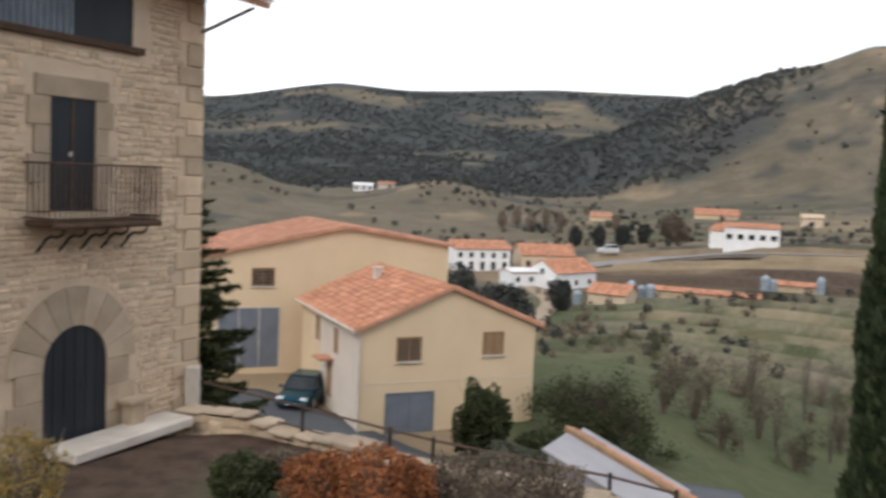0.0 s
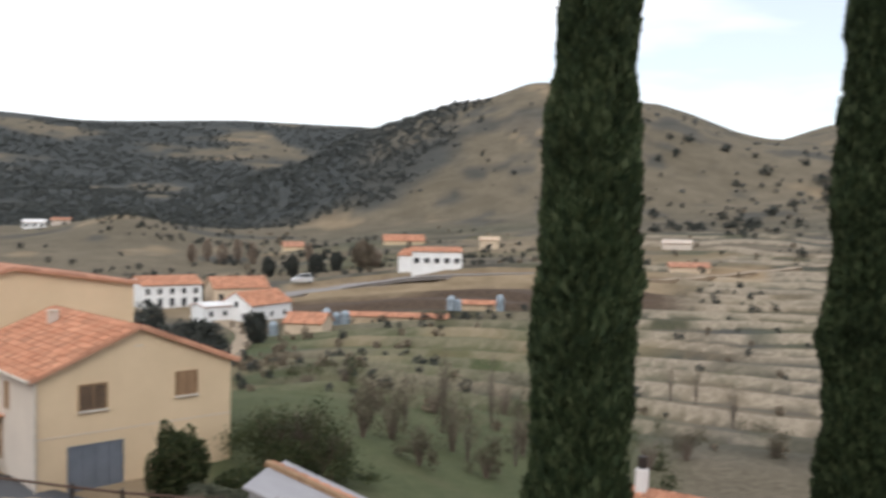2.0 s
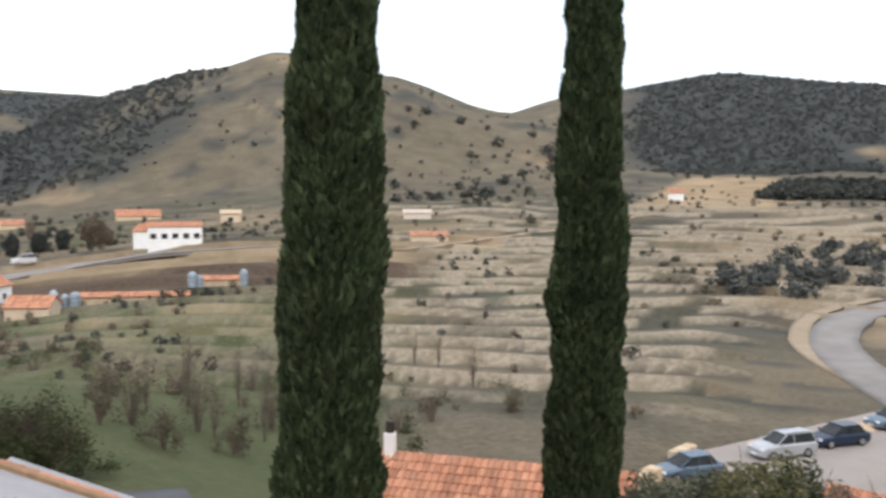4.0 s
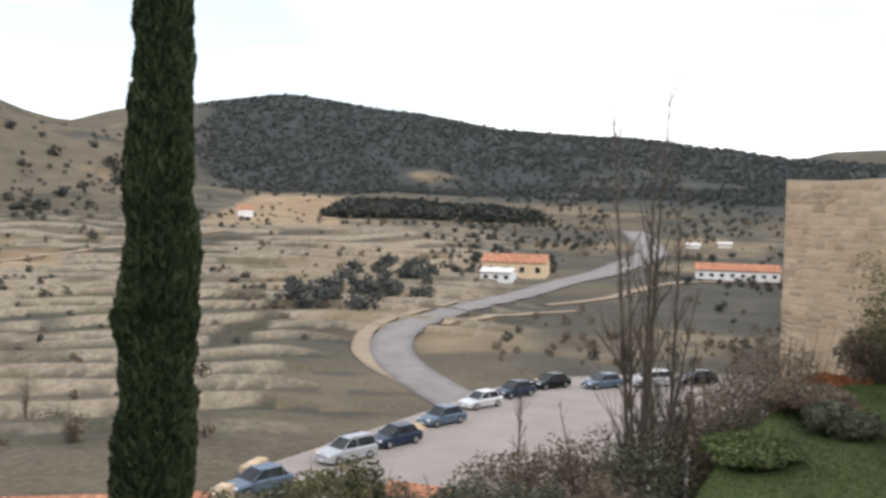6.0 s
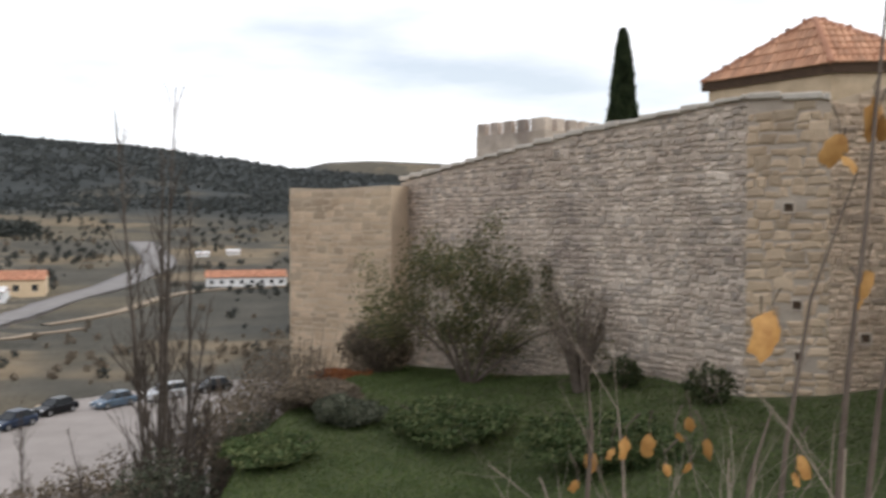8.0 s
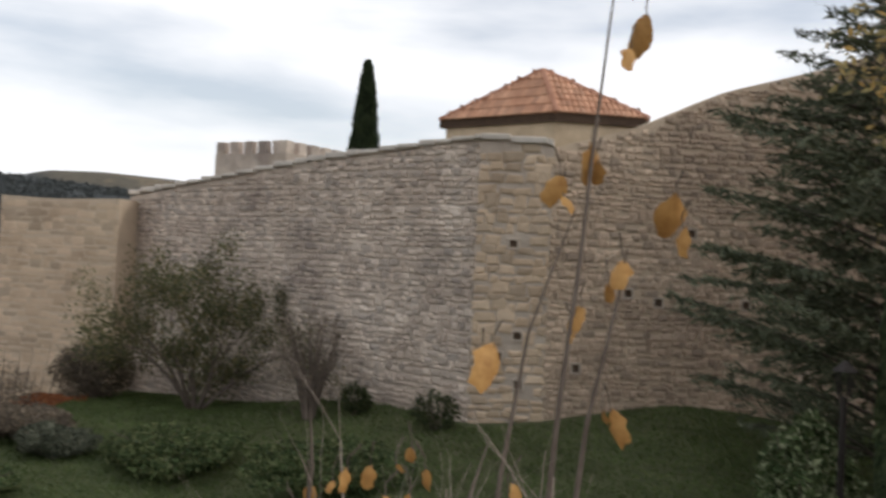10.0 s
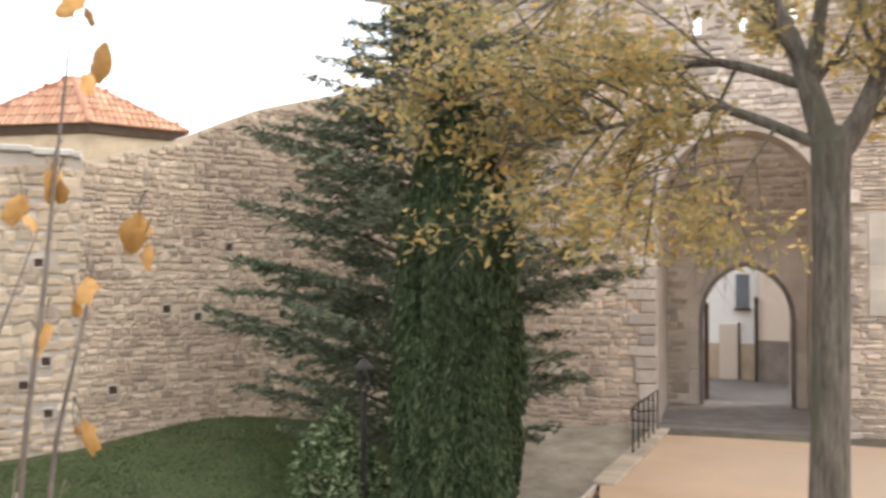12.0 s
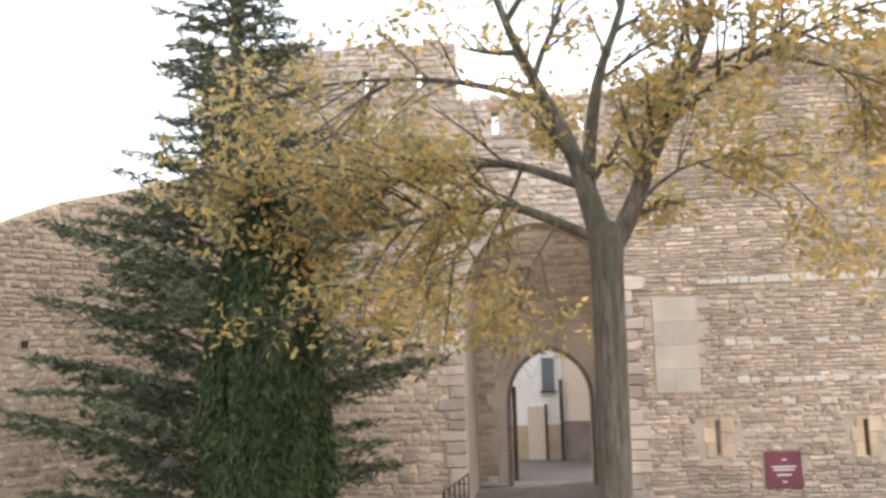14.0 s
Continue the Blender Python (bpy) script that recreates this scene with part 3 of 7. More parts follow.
def ribbon(name, pts, widths, mat, lift, label, category, kind="structure", flat=None, step=1.5):
    """A road or path laid on the ground along a soft line through pts (x, y)."""
    p = [Vector((a, b, 0)) for a, b in pts]
    dense, wd = [], []
    for k in range(len(p) - 1):
        a, b, c, e = p[max(k - 1, 0)], p[k], p[k + 1], p[min(k + 2, len(p) - 1)]
        n_s = max(2, int((c - b).length / step))
        for s in range(n_s):
            t = s / n_s
            q = 0.5 * (2 * b + (c - a) * t + (2 * a - 5 * b + 4 * c - e) * t * t + (3 * b - a - 3 * c + e) * t ** 3)
            dense.append(q)
            wd.append(widths[k] * (1 - t) + widths[k + 1] * t)
    dense.append(p[-1])
    wd.append(widths[-1])
    zc = np.array([gz(q.x, q.y) for q in dense]) if flat is None else np.full(len(dense), flat)
    win = max(1, int(9 / step))
    zc = np.convolve(np.pad(zc, win, mode="edge"), np.ones(2 * win + 1) / (2 * win + 1), "valid")
    cols = 5
    vs, fs = [], []
    for k, q in enumerate(dense):
        t = (dense[min(k + 1, len(dense) - 1)] - dense[max(k - 1, 0)]).normalized()
        s = Vector((t.y, -t.x, 0))
        for j in range(cols):
            r = q + s * wd[k] * (j / (cols - 1) - 0.5)
            vs.append((r.x, r.y, max(zc[k], 0.5 * zc[k] + 0.5 * gz(r.x, r.y))))
        zm = max(v[2] for v in vs[-cols:])
        for j in range(cols):
            x, y, z = vs[-cols + j]
            vs[-cols + j] = (x, y, 0.35 * z + 0.65 * zm + lift)
    for k in range(len(dense) - 1):
        for j in range(cols - 1):
            fs.append((k * cols + j, k * cols + j + 1, (k + 1) * cols + j + 1, (k + 1) * cols + j))
    # skirts close the sides down to the ground
    n0 = len(vs)
    for k in range(len(dense)):
        for j in (0, cols - 1):
            x, y, z = vs[k * cols + j]
            vs.append((x, y, z - 0.8))
    for k in range(len(dense) - 1):
        for e, j in ((0, 0), (1, cols - 1)):
            fs.append((k * cols + j, (k + 1) * cols + j, n0 + 2 * (k + 1) + e, n0 + 2 * k + e))
    ob = new(name, mesh_of(name, vs, fs, mat, True))
    return tagged(ob, label, category, kind=kind)

# ---- stone walls ----
def unit_stones(mat, count=10, seed=4):
    """Rough stone blocks one metre wide and high, proud of the wall by y = -1."""
    rng = random.Random(seed)
    out = []
    for k in range(count):
        out.append(mesh_of("stone", *stone_shape(0, 0, 1, 1, 1.0, rng, 0.13), mat))
    return out


def stone_shape(x0, z0, x1, z1, relief, rng, jit=0.17, back=0.3):
    w, h = x1 - x0, z1 - z0
    e = min(w, h) * 0.22
    j = lambda: rng.uniform(-jit, jit) * min(w, h)
    cs = [(x0 + j(), z0 + j()), (x1 + j(), z0 + j()), (x1 + j(), z1 + j()), (x0 + j(), z1 + j())]
    ins = [(e, e), (-e, e), (-e, -e), (e, -e)]
    vs = [(x, back * relief, z) for x, z in cs]
    vs += [(x, -relief * rng.uniform(0.25, 0.5), z) for x, z in cs]
    vs += [(x + a, -relief * rng.uniform(0.75, 1.1), z + b) for (x, z), (a, b) in zip(cs, ins)]
    fs = []
    for k in range(4):
        q = (k + 1) % 4
        fs += [(k, q, 4 + q, 4 + k), (4 + k, 4 + q, 8 + q, 8 + k)]
    fs.append((8, 9, 10, 11))
    return vs, fs


def courses(length, low, high, course, stone, rng, gap=0.02, blocked=()):
    """Rectangles of stones in uneven courses between the lines low(x) and high(x); blocked: tests of places left free."""
    z = min(low(length * k / 20) for k in range(21))
    zmax = max(high(length * k / 20) for k in range(21))
    out = []
    while z < zmax:
        h = rng.uniform(*course)
        x = -rng.uniform(0, stone[1])
        while x < length:
            w = rng.uniform(*stone) * (h / ((course[0] + course[1]) / 2)) ** 0.5
            x0, x1 = max(x, 0), min(x + w - gap, length)
            xm = (x0 + x1) / 2
            if x1 - x0 > 0.06:
                z0 = z + rng.uniform(-0.16, 0.16) * h + 0.014 * math.sin(xm * 1.3 + z * 2.1)
                z1 = z0 + (h - gap) * rng.choice((0.62, 0.8, 0.9, 1.0, 1.25))
                if z0 > low(xm) - h * 0.6 and z1 < high(xm) and not any(t(xm, (z0 + z1) / 2, (x1 - x0) / 2, (z1 - z0) / 2) for t in blocked):
                    out.append((x0, z0, x1, z1))
            x += w
        z += h
    return out


def lay_stones(parent, rects, relief, mats, singles, seed, stretch_mid, m=None):
    """The stones of a wall: those nearest to the middle of the stretch singly, the rest as one piece of masonry."""
    rng = random.Random(seed)
    joined, single = mats
    order = sorted(rects, key=lambda r: abs((r[0] + r[2]) / 2 - stretch_mid[0]) + abs((r[1] + r[3]) / 2 - stretch_mid[1]) * 1.5)
    units = UNITS.setdefault(single.name, None) or unit_stones(single)
    UNITS[single.name] = units
    base = m or Matrix()
    for x0, z0, x1, z1 in order[:singles]:
        s = Matrix.LocRotScale((x0, 0, z0), None, (x1 - x0, relief, z1 - z0))
        part("stone", rng.choice(units), None, parent, m=base @ s)
    vs, fs = [], []
    for r in order[singles:]:
        v, f = stone_shape(*r, relief, rng)
        o = len(vs)
        vs += v
        fs += [tuple(i + o for i in q) for q in f]
    if vs:
        ob = part("masonry", mesh_of("masonry", vs, fs, joined), None, parent, m=base)
        tagged(ob, kind="stuff")


UNITS = {}
STONE, HOUSE = (M["stone"], M["stone_one"]), (M["house_stone"], M["house_stone_one"])
PINK, GATE, GREY = (M["pink_stone"], M["pink_stone_one"]), (M["gate_stone"], M["gate_stone_one"]), (M["grey_stone"], M["grey_stone_one"])


def straight(p, q):
    """A height line through (x, z) points."""
    return lambda x: float(np.interp(x, p, q))


def stone_wall(name, a, b, low, high, thick, label, mats=STONE, course=(0.16, 0.30), stone=(0.22, 0.55), relief=0.045, singles=240, seed=1, blocked=(), mid=None, core=None):
    m, length = facing(a, b)
    wall = thing(name, label, "wall", m, kind="structure")
    xs = [length * k / 24 for k in range(25)]
    pts = [(x, low(x) - 0.8) for x in xs] + [(x, high(x)) for x in reversed(xs)]
    part("wall_core", extrude_poly(pts, thick), core or M["mortar"], wall)
    rects = courses(length, lambda x: low(x) - 0.5, lambda x: high(x) - 0.02, course, stone, random.Random(seed), blocked=blocked)
    lay_stones(wall, rects, relief, mats, singles, seed, mid or (length / 2, (low(length / 2) + high(length / 2)) / 2))
    return wall, m, length


def hole_test(holes, r=0.07):
    return lambda x, z, hw, hh: any(abs(x - hx) < hw + r and abs(z - hz) < hh + r for hx, hz in holes)

# ---- town wall, towers and gate ----
GATE_AZ, GATE_D = 150.0, 19.4
G_U = Vector((math.cos(radians(GATE_AZ)), -math.sin(radians(GATE_AZ)), 0))
G_N = polar(GATE_AZ, 1.0)


def on_gate(s, back=0.0):
    return G_N * (GATE_D + back) + G_U * s


# the curtain wall in three stretches
c_a, c_b, c_c, c_d = polar(86.8, 26.5), polar(107.5, 17.4), polar(112.0, 17.3), polar(131.6, 20.3)
len_a = (c_b - c_a).length
len_c = (c_d - c_c).length
HOLES_C = [(2.75, 5.66), (1.55, 4.48), (2.15, 4.33), (3.9, 4.35), (5.2, 3.0), (0.6, 3.05)]
stone_wall("wall_west", c_a, c_b, straight((0, len_a), (0.75, 1.75)), straight((0, 0.5, len_a * 0.6, len_a), (6.2, 6.25, 6.95, 7.25)), 1.1,
           "old town wall of grey rubble with a sloping coping", mats=STONE, course=(0.08, 0.17), stone=(0.09, 0.27), relief=0.038, seed=11, singles=280, mid=(len_a - 2, 4))
stone_wall("wall_corner", c_b, c_c, straight((0, 1.4), (1.75, 1.95)), straight((0, 0.6, 1.4), (7.22, 7.28, 7.15)), 1.4,
           "pale quoined corner of the old town wall", mats=HOUSE, course=(0.12, 0.24), stone=(0.16, 0.38), relief=0.03, seed=12, singles=120,
           blocked=(hole_test([(0.7, 5.3), (0.85, 3.6), (0.5, 3.2), (0.9, 2.7)], 0.05),))
stone_wall("wall_south", c_c, c_d, straight((0, len_c), (1.95, 2.15)), straight((0, 1.6, 3.3, 5.0, len_c), (7.12, 7.6, 8.4, 8.9, 9.6)), 1.2,
           "tall rubble stretch of the old town wall with square beam holes", mats=PINK, course=(0.07, 0.16), stone=(0.07, 0.22), relief=0.034, seed=13, singles=280,
           blocked=(hole_test(HOLES_C, 0.06),), mid=(2.5, 4.5), core=M["house_mortar"])


def beam_holes(a, b, holes, deep=0.012):
    m, _ = facing(a, b)
    for x, z in holes:
        t = thing("beam_hole", "dark square beam hole in the town wall", "wall hole", m @ pose(x, -0.02, z), "beam holes", "structure")
        bm = bmesh.new()
        for lo, hi in (((-0.11, -0.02, -0.11), (-0.07, 0.02, 0.11)), ((0.07, -0.02, -0.11), (0.11, 0.02, 0.11)),
                       ((-0.07, -0.02, 0.07), (0.07, 0.02, 0.11)), ((-0.07, -0.02, -0.11), (0.07, 0.02, -0.07))):
            add_box(bm, lo, hi, 0.01)
        part("rim", bm, M["mortar"], t)
        # no real recess: a dark plate gives the shade inside the hole
        part("hollow", box((-0.07, 0.004, -0.07), (0.07, 0.018, 0.07)), M["dark_wood"], t, "dark plate in place of the unlit hollow")


beam_holes(c_c, c_d, HOLES_C)
beam_holes(c_b, c_c, [(0.7, 5.3), (0.85, 3.6), (0.5, 3.2), (0.9, 2.7)])

# low square tower at the far end
t_l, t_r = polar(80.0, 27.2), polar(86.2, 25.3)
stone_wall("wall_tower", t_l, t_r, straight((0, 4), (0.5, 0.5)), straight((0, 1.5, 4), (6.07, 6.02, 6.1)), 3.0,
           "square tower of the town wall, smoothed with warm mortar", mats=HOUSE, course=(0.12, 0.24), stone=(0.2, 0.5), relief=0.008, seed=15, singles=90, core=M["house_mortar"])

# coping along the curtain wall
for pa, pb, za, zb in ((c_a, c_a.lerp(c_b, 0.6), 6.25, 6.95), (c_a.lerp(c_b, 0.6), c_b, 6.95, 7.25), (c_b, c_c, 7.25, 7.15)):
    mm, ln = facing(pa, pb)
    rngc = random.Random(5)
    cop = thing("coping", "pale flat coping stones along the wall head", "coping", mm, kind="structure")
    x = 0.0
    while x < ln:
        w = min(rngc.uniform(0.35, 0.7), ln - x)
        z = za + (zb - za) * (x + w / 2) / ln
        part("coping_stone", box((x, -0.09 + rngc.uniform(-0.02, 0.02), z - 0.01), (x + w - 0.015, 1.15, z + rngc.uniform(0.07, 0.12)), 0.02), M["slab"], cop)
        x += w + 0.001

# gate front: left wing, right wing, and the wall over the passage
WING_L, PASS_L, PASS_R, RIGHT_END = -7.0, -1.15, 2.08, 15.0
WING_TOP, MID_TOP = 12.0, 10.9


def slit_blocks(slits, hw, hh):
    return lambda x, z, a, b: any(abs(x - sx) < a + hw and abs(z - sz) < b + hh for sx, sz in slits)


UP_SLITS = [(3.8, 11.35), (5.0, 11.35)]
stone_wall("wall_gate_left", on_gate(WING_L), on_gate(PASS_L), straight((0, 6), (0.9, 0.9)),
           lambda x: 10.8, 4.0,
           "high weathered gate tower of pale rubble", mats=PINK, course=(0.10, 0.2), stone=(0.11, 0.32), relief=0.032, seed=21, singles=280, mid=(4.4, 4), blocked=(slit_blocks(UP_SLITS, 0.1, 0.32),))
stone_wall("wall_gate_right", on_gate(PASS_R), on_gate(RIGHT_END), straight((0, 14), (1.9, 1.9)),
           straight((0, 0.6, 1.6, 3, 13.2), (10.95, 11.1, 11.6, 11.78, 11.85)), 4.0,
           "high gate wall of thin grey stone courses", mats=GREY, core=M["mortar"], course=(0.06, 0.125), stone=(0.08, 0.30), relief=0.05, seed=22, singles=300, mid=(3, 4),
           blocked=(lambda x, z, a, b: 0.75 - a < x < 1.68 + a and 4.38 - b < z < 6.40 + b,
                    slit_blocks([(1.95, 3.46), (4.89, 3.42)], 0.33, 0.4), slit_blocks([(2.84 + 0.36, 2.8)], 0.34, 0.36)))


def arch_line(half, spring, top, count=12):
    """Half of a pointed arch: points from the springing to the tip."""
    h = top - spring
    r = (half * half + h * h) / (2 * half)
    a_end = math.acos(max(-1.0, min(1.0, (r - half) / r)))
    return [(half - r + r * math.cos(a_end * k / count), spring + r * math.sin(a_end * k / count)) for k in range(count + 1)]


def arched_wall(name, m, x0, x1, z0, z1, cx, half, spring, top, thick, mat, parent=None):
    """A wall panel with a pointed opening through it."""
    right = [(cx + x, z) for x, z in arch_line(half, spring, top)]
    left = [(2 * cx - x, z) for x, z in reversed(right)]
    pl = [(x0, z0), (cx - half, z0)] + list(reversed(left)) + [(cx, z1), (x0, z1)]
    pr = [(cx + half, z0), (x1, z0), (x1, z1), (cx, z1)] + list(reversed(right))
    bm = extrude_poly(pl, thick)
    me = bm_mesh(name, bm, mat)
    bm2 = extrude_poly(pr, thick)
    bm2.from_mesh(me)
    bpy.data.meshes.remove(me)
    return part(name, bm2, mat, parent, m=m)


m_gate, _ = facing(on_gate(PASS_L), on_gate(PASS_R))
passage = thing("gate_passage", "deep stone gate passage with a pointed arch", "gate", m_gate, kind="structure")
PW = PASS_R - PASS_L
# upper wall over the tall outer arch
outer_line = arch_line(PW / 2 - 0.012, 6.5, 8.1)


def half_at(z):
    return float(np.interp(z, [q[1] for q in outer_line], [q[0] for q in outer_line]))


arched_wall("outer_arch", None, 0, PW, 2.0, 9.9, PW / 2, PW / 2 - 0.012, 6.5, 8.1, 1.0, M["mortar"], passage)
rects = [r for r in courses(PW, lambda x: 2.0, lambda x: 9.9, (0.10, 0.2), (0.11, 0.32), random.Random(31))
         if r[1] > 8.14 or (r[1] > 6.6 and min(abs(r[0] - PW / 2), abs(r[2] - PW / 2)) > half_at(r[1]) and (r[0] - PW / 2) * (r[2] - PW / 2) > 0)]
lay_stones(passage, rects, 0.045, STONE, 110, 31, (PW / 2, 8.5))
GD = 4.0
gate_c = 0.70 - PASS_L
arched_wall("inner_wall", pose(0, GD, 0), 0, PW, 2.0, 9.6, gate_c, 1.02, 4.2, 5.44, 0.9, M["gate_wall"], passage)
inner_rects = [r for r in courses(PW, lambda x: 2.0, lambda x: 9.5, (0.12, 0.22), (0.16, 0.42), random.Random(35), 0.018)
               if r[1] > 5.95 or min(abs(r[0] - gate_c), abs(r[2] - gate_c)) > 1.37 and (r[0] - gate_c) * (r[2] - gate_c) > 0]
lay_stones(passage, inner_rects, 0.02, GATE, 160, 35, (PW / 2, 6.3), m=pose(0, GD, 0))
part("passage_floor", box((0.0, 0.02, 1.7), (PW, GD + 0.9, 2.06)), M["cobble"], passage, "dark worn paving")
# lane colour is darkened to stand in for shade between the houses
part("lane_paving", box((0.0, GD + 0.9, 1.7), (PW, GD + 6.5, 2.056)), surface("shade_toned_lane", (0.085, 0.075, 0.068), (0.14, 0.125, 0.113), 2.0, 16, 0.9, 0.4, 0.01), passage, "lane surface behind the gate, coloured dark for the shade of the houses")
part("gate_leaf", box((gate_c - 1.0, GD + 0.92, 2.08), (gate_c - 0.9, GD + 2.0, 4.5), 0.01), M["dark_wood"], passage, "dark timber gate leaf standing open")
# arch ring of the inner gate
ring = arch_line(1.10, 4.2, 5.54, 7)
outer = arch_line(1.36, 4.2, 5.86, 7)
rim = arch_line(1.0, 4.2, 5.42, 7)
for sgn in (1, -1):
    line_m = [(rim[0][0], 2.06)] + rim + list(reversed(ring)) + [(ring[0][0], 2.06)]
    part("arch_moulding", extrude_poly([(sgn * x, z) for x, z in line_m], 0.3), M["cobble"], passage, "dark weathered pointed moulding", m=pose(gate_c, GD - 0.07, 0))
for sgn in (1, -1):
    for k in range(7):
        quad = [ring[k], outer[k], outer[k + 1], ring[k + 1]]
        bm = extrude_poly([(sgn * x, z) for x, z in quad], 0.25)
        part("voussoir", bm, M["gate_wall"], passage, m=pose(gate_c, GD - 0.03, 0))
    for k in range(5):
        z0 = 2.06 + k * 0.428
        bm = box((min(sgn * 1.10, sgn * 1.36), 0, z0), (max(sgn * 1.10, sgn * 1.36), 0.25, z0 + 0.42), 0.012)
        part("jamb_stone", bm, M["gate_wall"], passage, m=pose(gate_c, GD - 0.03, 0))

# quoins at the edges of the passage, pale patch and warm stones round the slits
quo = thing("quoin_stack", "pale dressed quoins at the passage edge", "quoins", m_gate, kind="structure")
rq = random.Random(8)
for side in (-1, 1):
    z = 1.95
    while z < 6.6:
        h = rq.uniform(0.2, 0.34)
        w = rq.uniform(0.3, 0.62)
        x0 = -w if side < 0 else PW
        part("quoin", box((x0, -0.085, z), (x0 + w, 0.3, z + h - 0.02), 0.018), M["stone_one"], quo)
        z += h
m_right, _ = facing(on_gate(PASS_R), on_gate(RIGHT_END))
patch = thing("stone_patch", "smooth pale grey ashlar repair in the gate wall", "masonry", m_right, kind="structure")
for k in range(4):
    z0 = 4.39 + k * 0.495
    xs = (0.76, 1.67) if k % 2 else (0.76, 1.17, 1.67)
    for x0, x1 in zip(xs, xs[1:]):
        part("ashlar_block", box((x0, -0.05, z0), (x1 - 0.003, 0.2, z0 + 0.492), 0.005), M["pale_ashlar"], patch)
for sx, sz in ((1.95, 3.46), (4.89, 3.42)):
    slit = thing("arrow_slit", "narrow dark arrow slit framed in warm stone", "arrow slit", m_right @ pose(sx, 0, sz), "arrow slits", "structure")
    for x0, x1, z0, z1 in ((-0.24, -0.05, -0.4, -0.1), (-0.3, -0.05, -0.095, 0.2), (-0.2, -0.05, 0.205, 0.4), (0.05, 0.27, -0.4, -0.15), (0.05, 0.2, -0.145, 0.1), (0.05, 0.3, 0.105, 0.4)):
        part("slit_stone", box((x0, -0.05, z0), (x1, 0.15, z1), 0.01), M["house_stone_one"], slit)
    # the wall is solid here; a dark plate stands in for the slit's shade
    part("slit_opening", box((-0.055, 0.0, -0.36), (0.055, 0.01, 0.36)), M["dark_wood"], slit)

# town seen behind the gate: white house and a lane wall
lane_house = thing("lane_house", "white house with a brown stone base behind the gate", "house", m_gate @ pose(gate_c - 1.6, GD + 6.6, 2.0))
part("wall", box((0, 0, 1.15), (2.1, 3, 6.5)), M["white"], lane_house)
part("plinth", box((0, -0.02, -0.3), (2.1, 3, 1.15)), M["ashlar"], lane_house)
part("door", box((0.95, -0.05, 0.0), (1.5, 0.0, 1.75), 0.01), M["plaster"], lane_house, "pale lane door")
part("door_frame", box((1.5, -0.06, 0.0), (1.58, 0.0, 1.8), 0.01), M["dark_wood"], lane_house)
part("window", box((1.45, -0.03, 2.25), (1.85, 0.02, 3.3)), M["metal_door"], lane_house)
part("window_sill", box((1.4, -0.12, 2.17), (1.9, 0.0, 2.24)), M["dark_wood"], lane_house)
lane_wall = thing("lane_wall_house", "plastered lane house with a darker stone base", "house", m_gate @ pose(gate_c + 0.5, GD + 6.0, 2.0) @ pose(0, 0, 0, 0, 0, -18))
part("wall", box((0, 0, 1.3), (3.2, 3, 6.5)), M["plaster"], lane_wall)
part("plinth", box((0, -0.02, -0.3), (3.2, 3, 1.3)), M["cobble"], lane_wall)
part("drainpipe", rods([((-0.05, -0.08, 0), (-0.05, -0.08, 2.6))], 0.06, 8), M["iron"], lane_wall)

# brown plaque on the gate wall, with plain bars for its text
plq = thing("plaque", "dark red information plaque with pale bars of text", "sign", m_right @ pose(2.84, -0.07, 2.43))
part("board", box((0, -0.02, 0), (0.72, 0.03, 0.74), 0.008), surface("maroon_enamel", (0.16, 0.045, 0.06), (0.21, 0.07, 0.085), 2, 20, 0.5, 0.05, 0.001), plq)
for z0, x0, x1 in ((0.56, 0.32, 0.42), (0.42, 0.12, 0.60), (0.36, 0.16, 0.56), (0.26, 0.22, 0.5), (0.12, 0.32, 0.40)):
    part("text_bar", box((x0, -0.026, z0), (x1, -0.0205, z0 + 0.025)), M["white"], plq)

def parapet(name, a, b, z0, top, slits, label, thick=0.45, hw=0.07, seed=3):
    """The thin wall head with see-through slits: slits are (x, low, high)."""
    m, ln = facing(a, b)
    t = thing(name, label, "parapet", m, kind="structure")
    edges = [0.0]
    for x, lo, hi in slits:
        part("wall_core", box((edges[-1], 0, z0), (x - hw, thick, top)), M["mortar"], t)
        part("sill_block", box((x - hw, 0, z0), (x + hw, thick, lo)), M["mortar"], t)
        part("lintel_block", box((x - hw, 0, hi), (x + hw, thick, top)), M["ashlar"], t)
        edges.append(x + hw)
    part("wall_core", box((edges[-1], 0, z0), (ln, thick, top)), M["mortar"], t)
    rs = courses(ln, lambda x: z0 + 0.1, lambda x: top + 0.12, (0.10, 0.2), (0.11, 0.32), random.Random(seed),
                 blocked=(lambda x, z, hx, hz: any(abs(x - sx) < hx + hw and lo - hz < z < hi + hz for sx, lo, hi in slits),))
    lay_stones(t, rs, 0.045, STONE, 60, seed, (ln / 2, top))


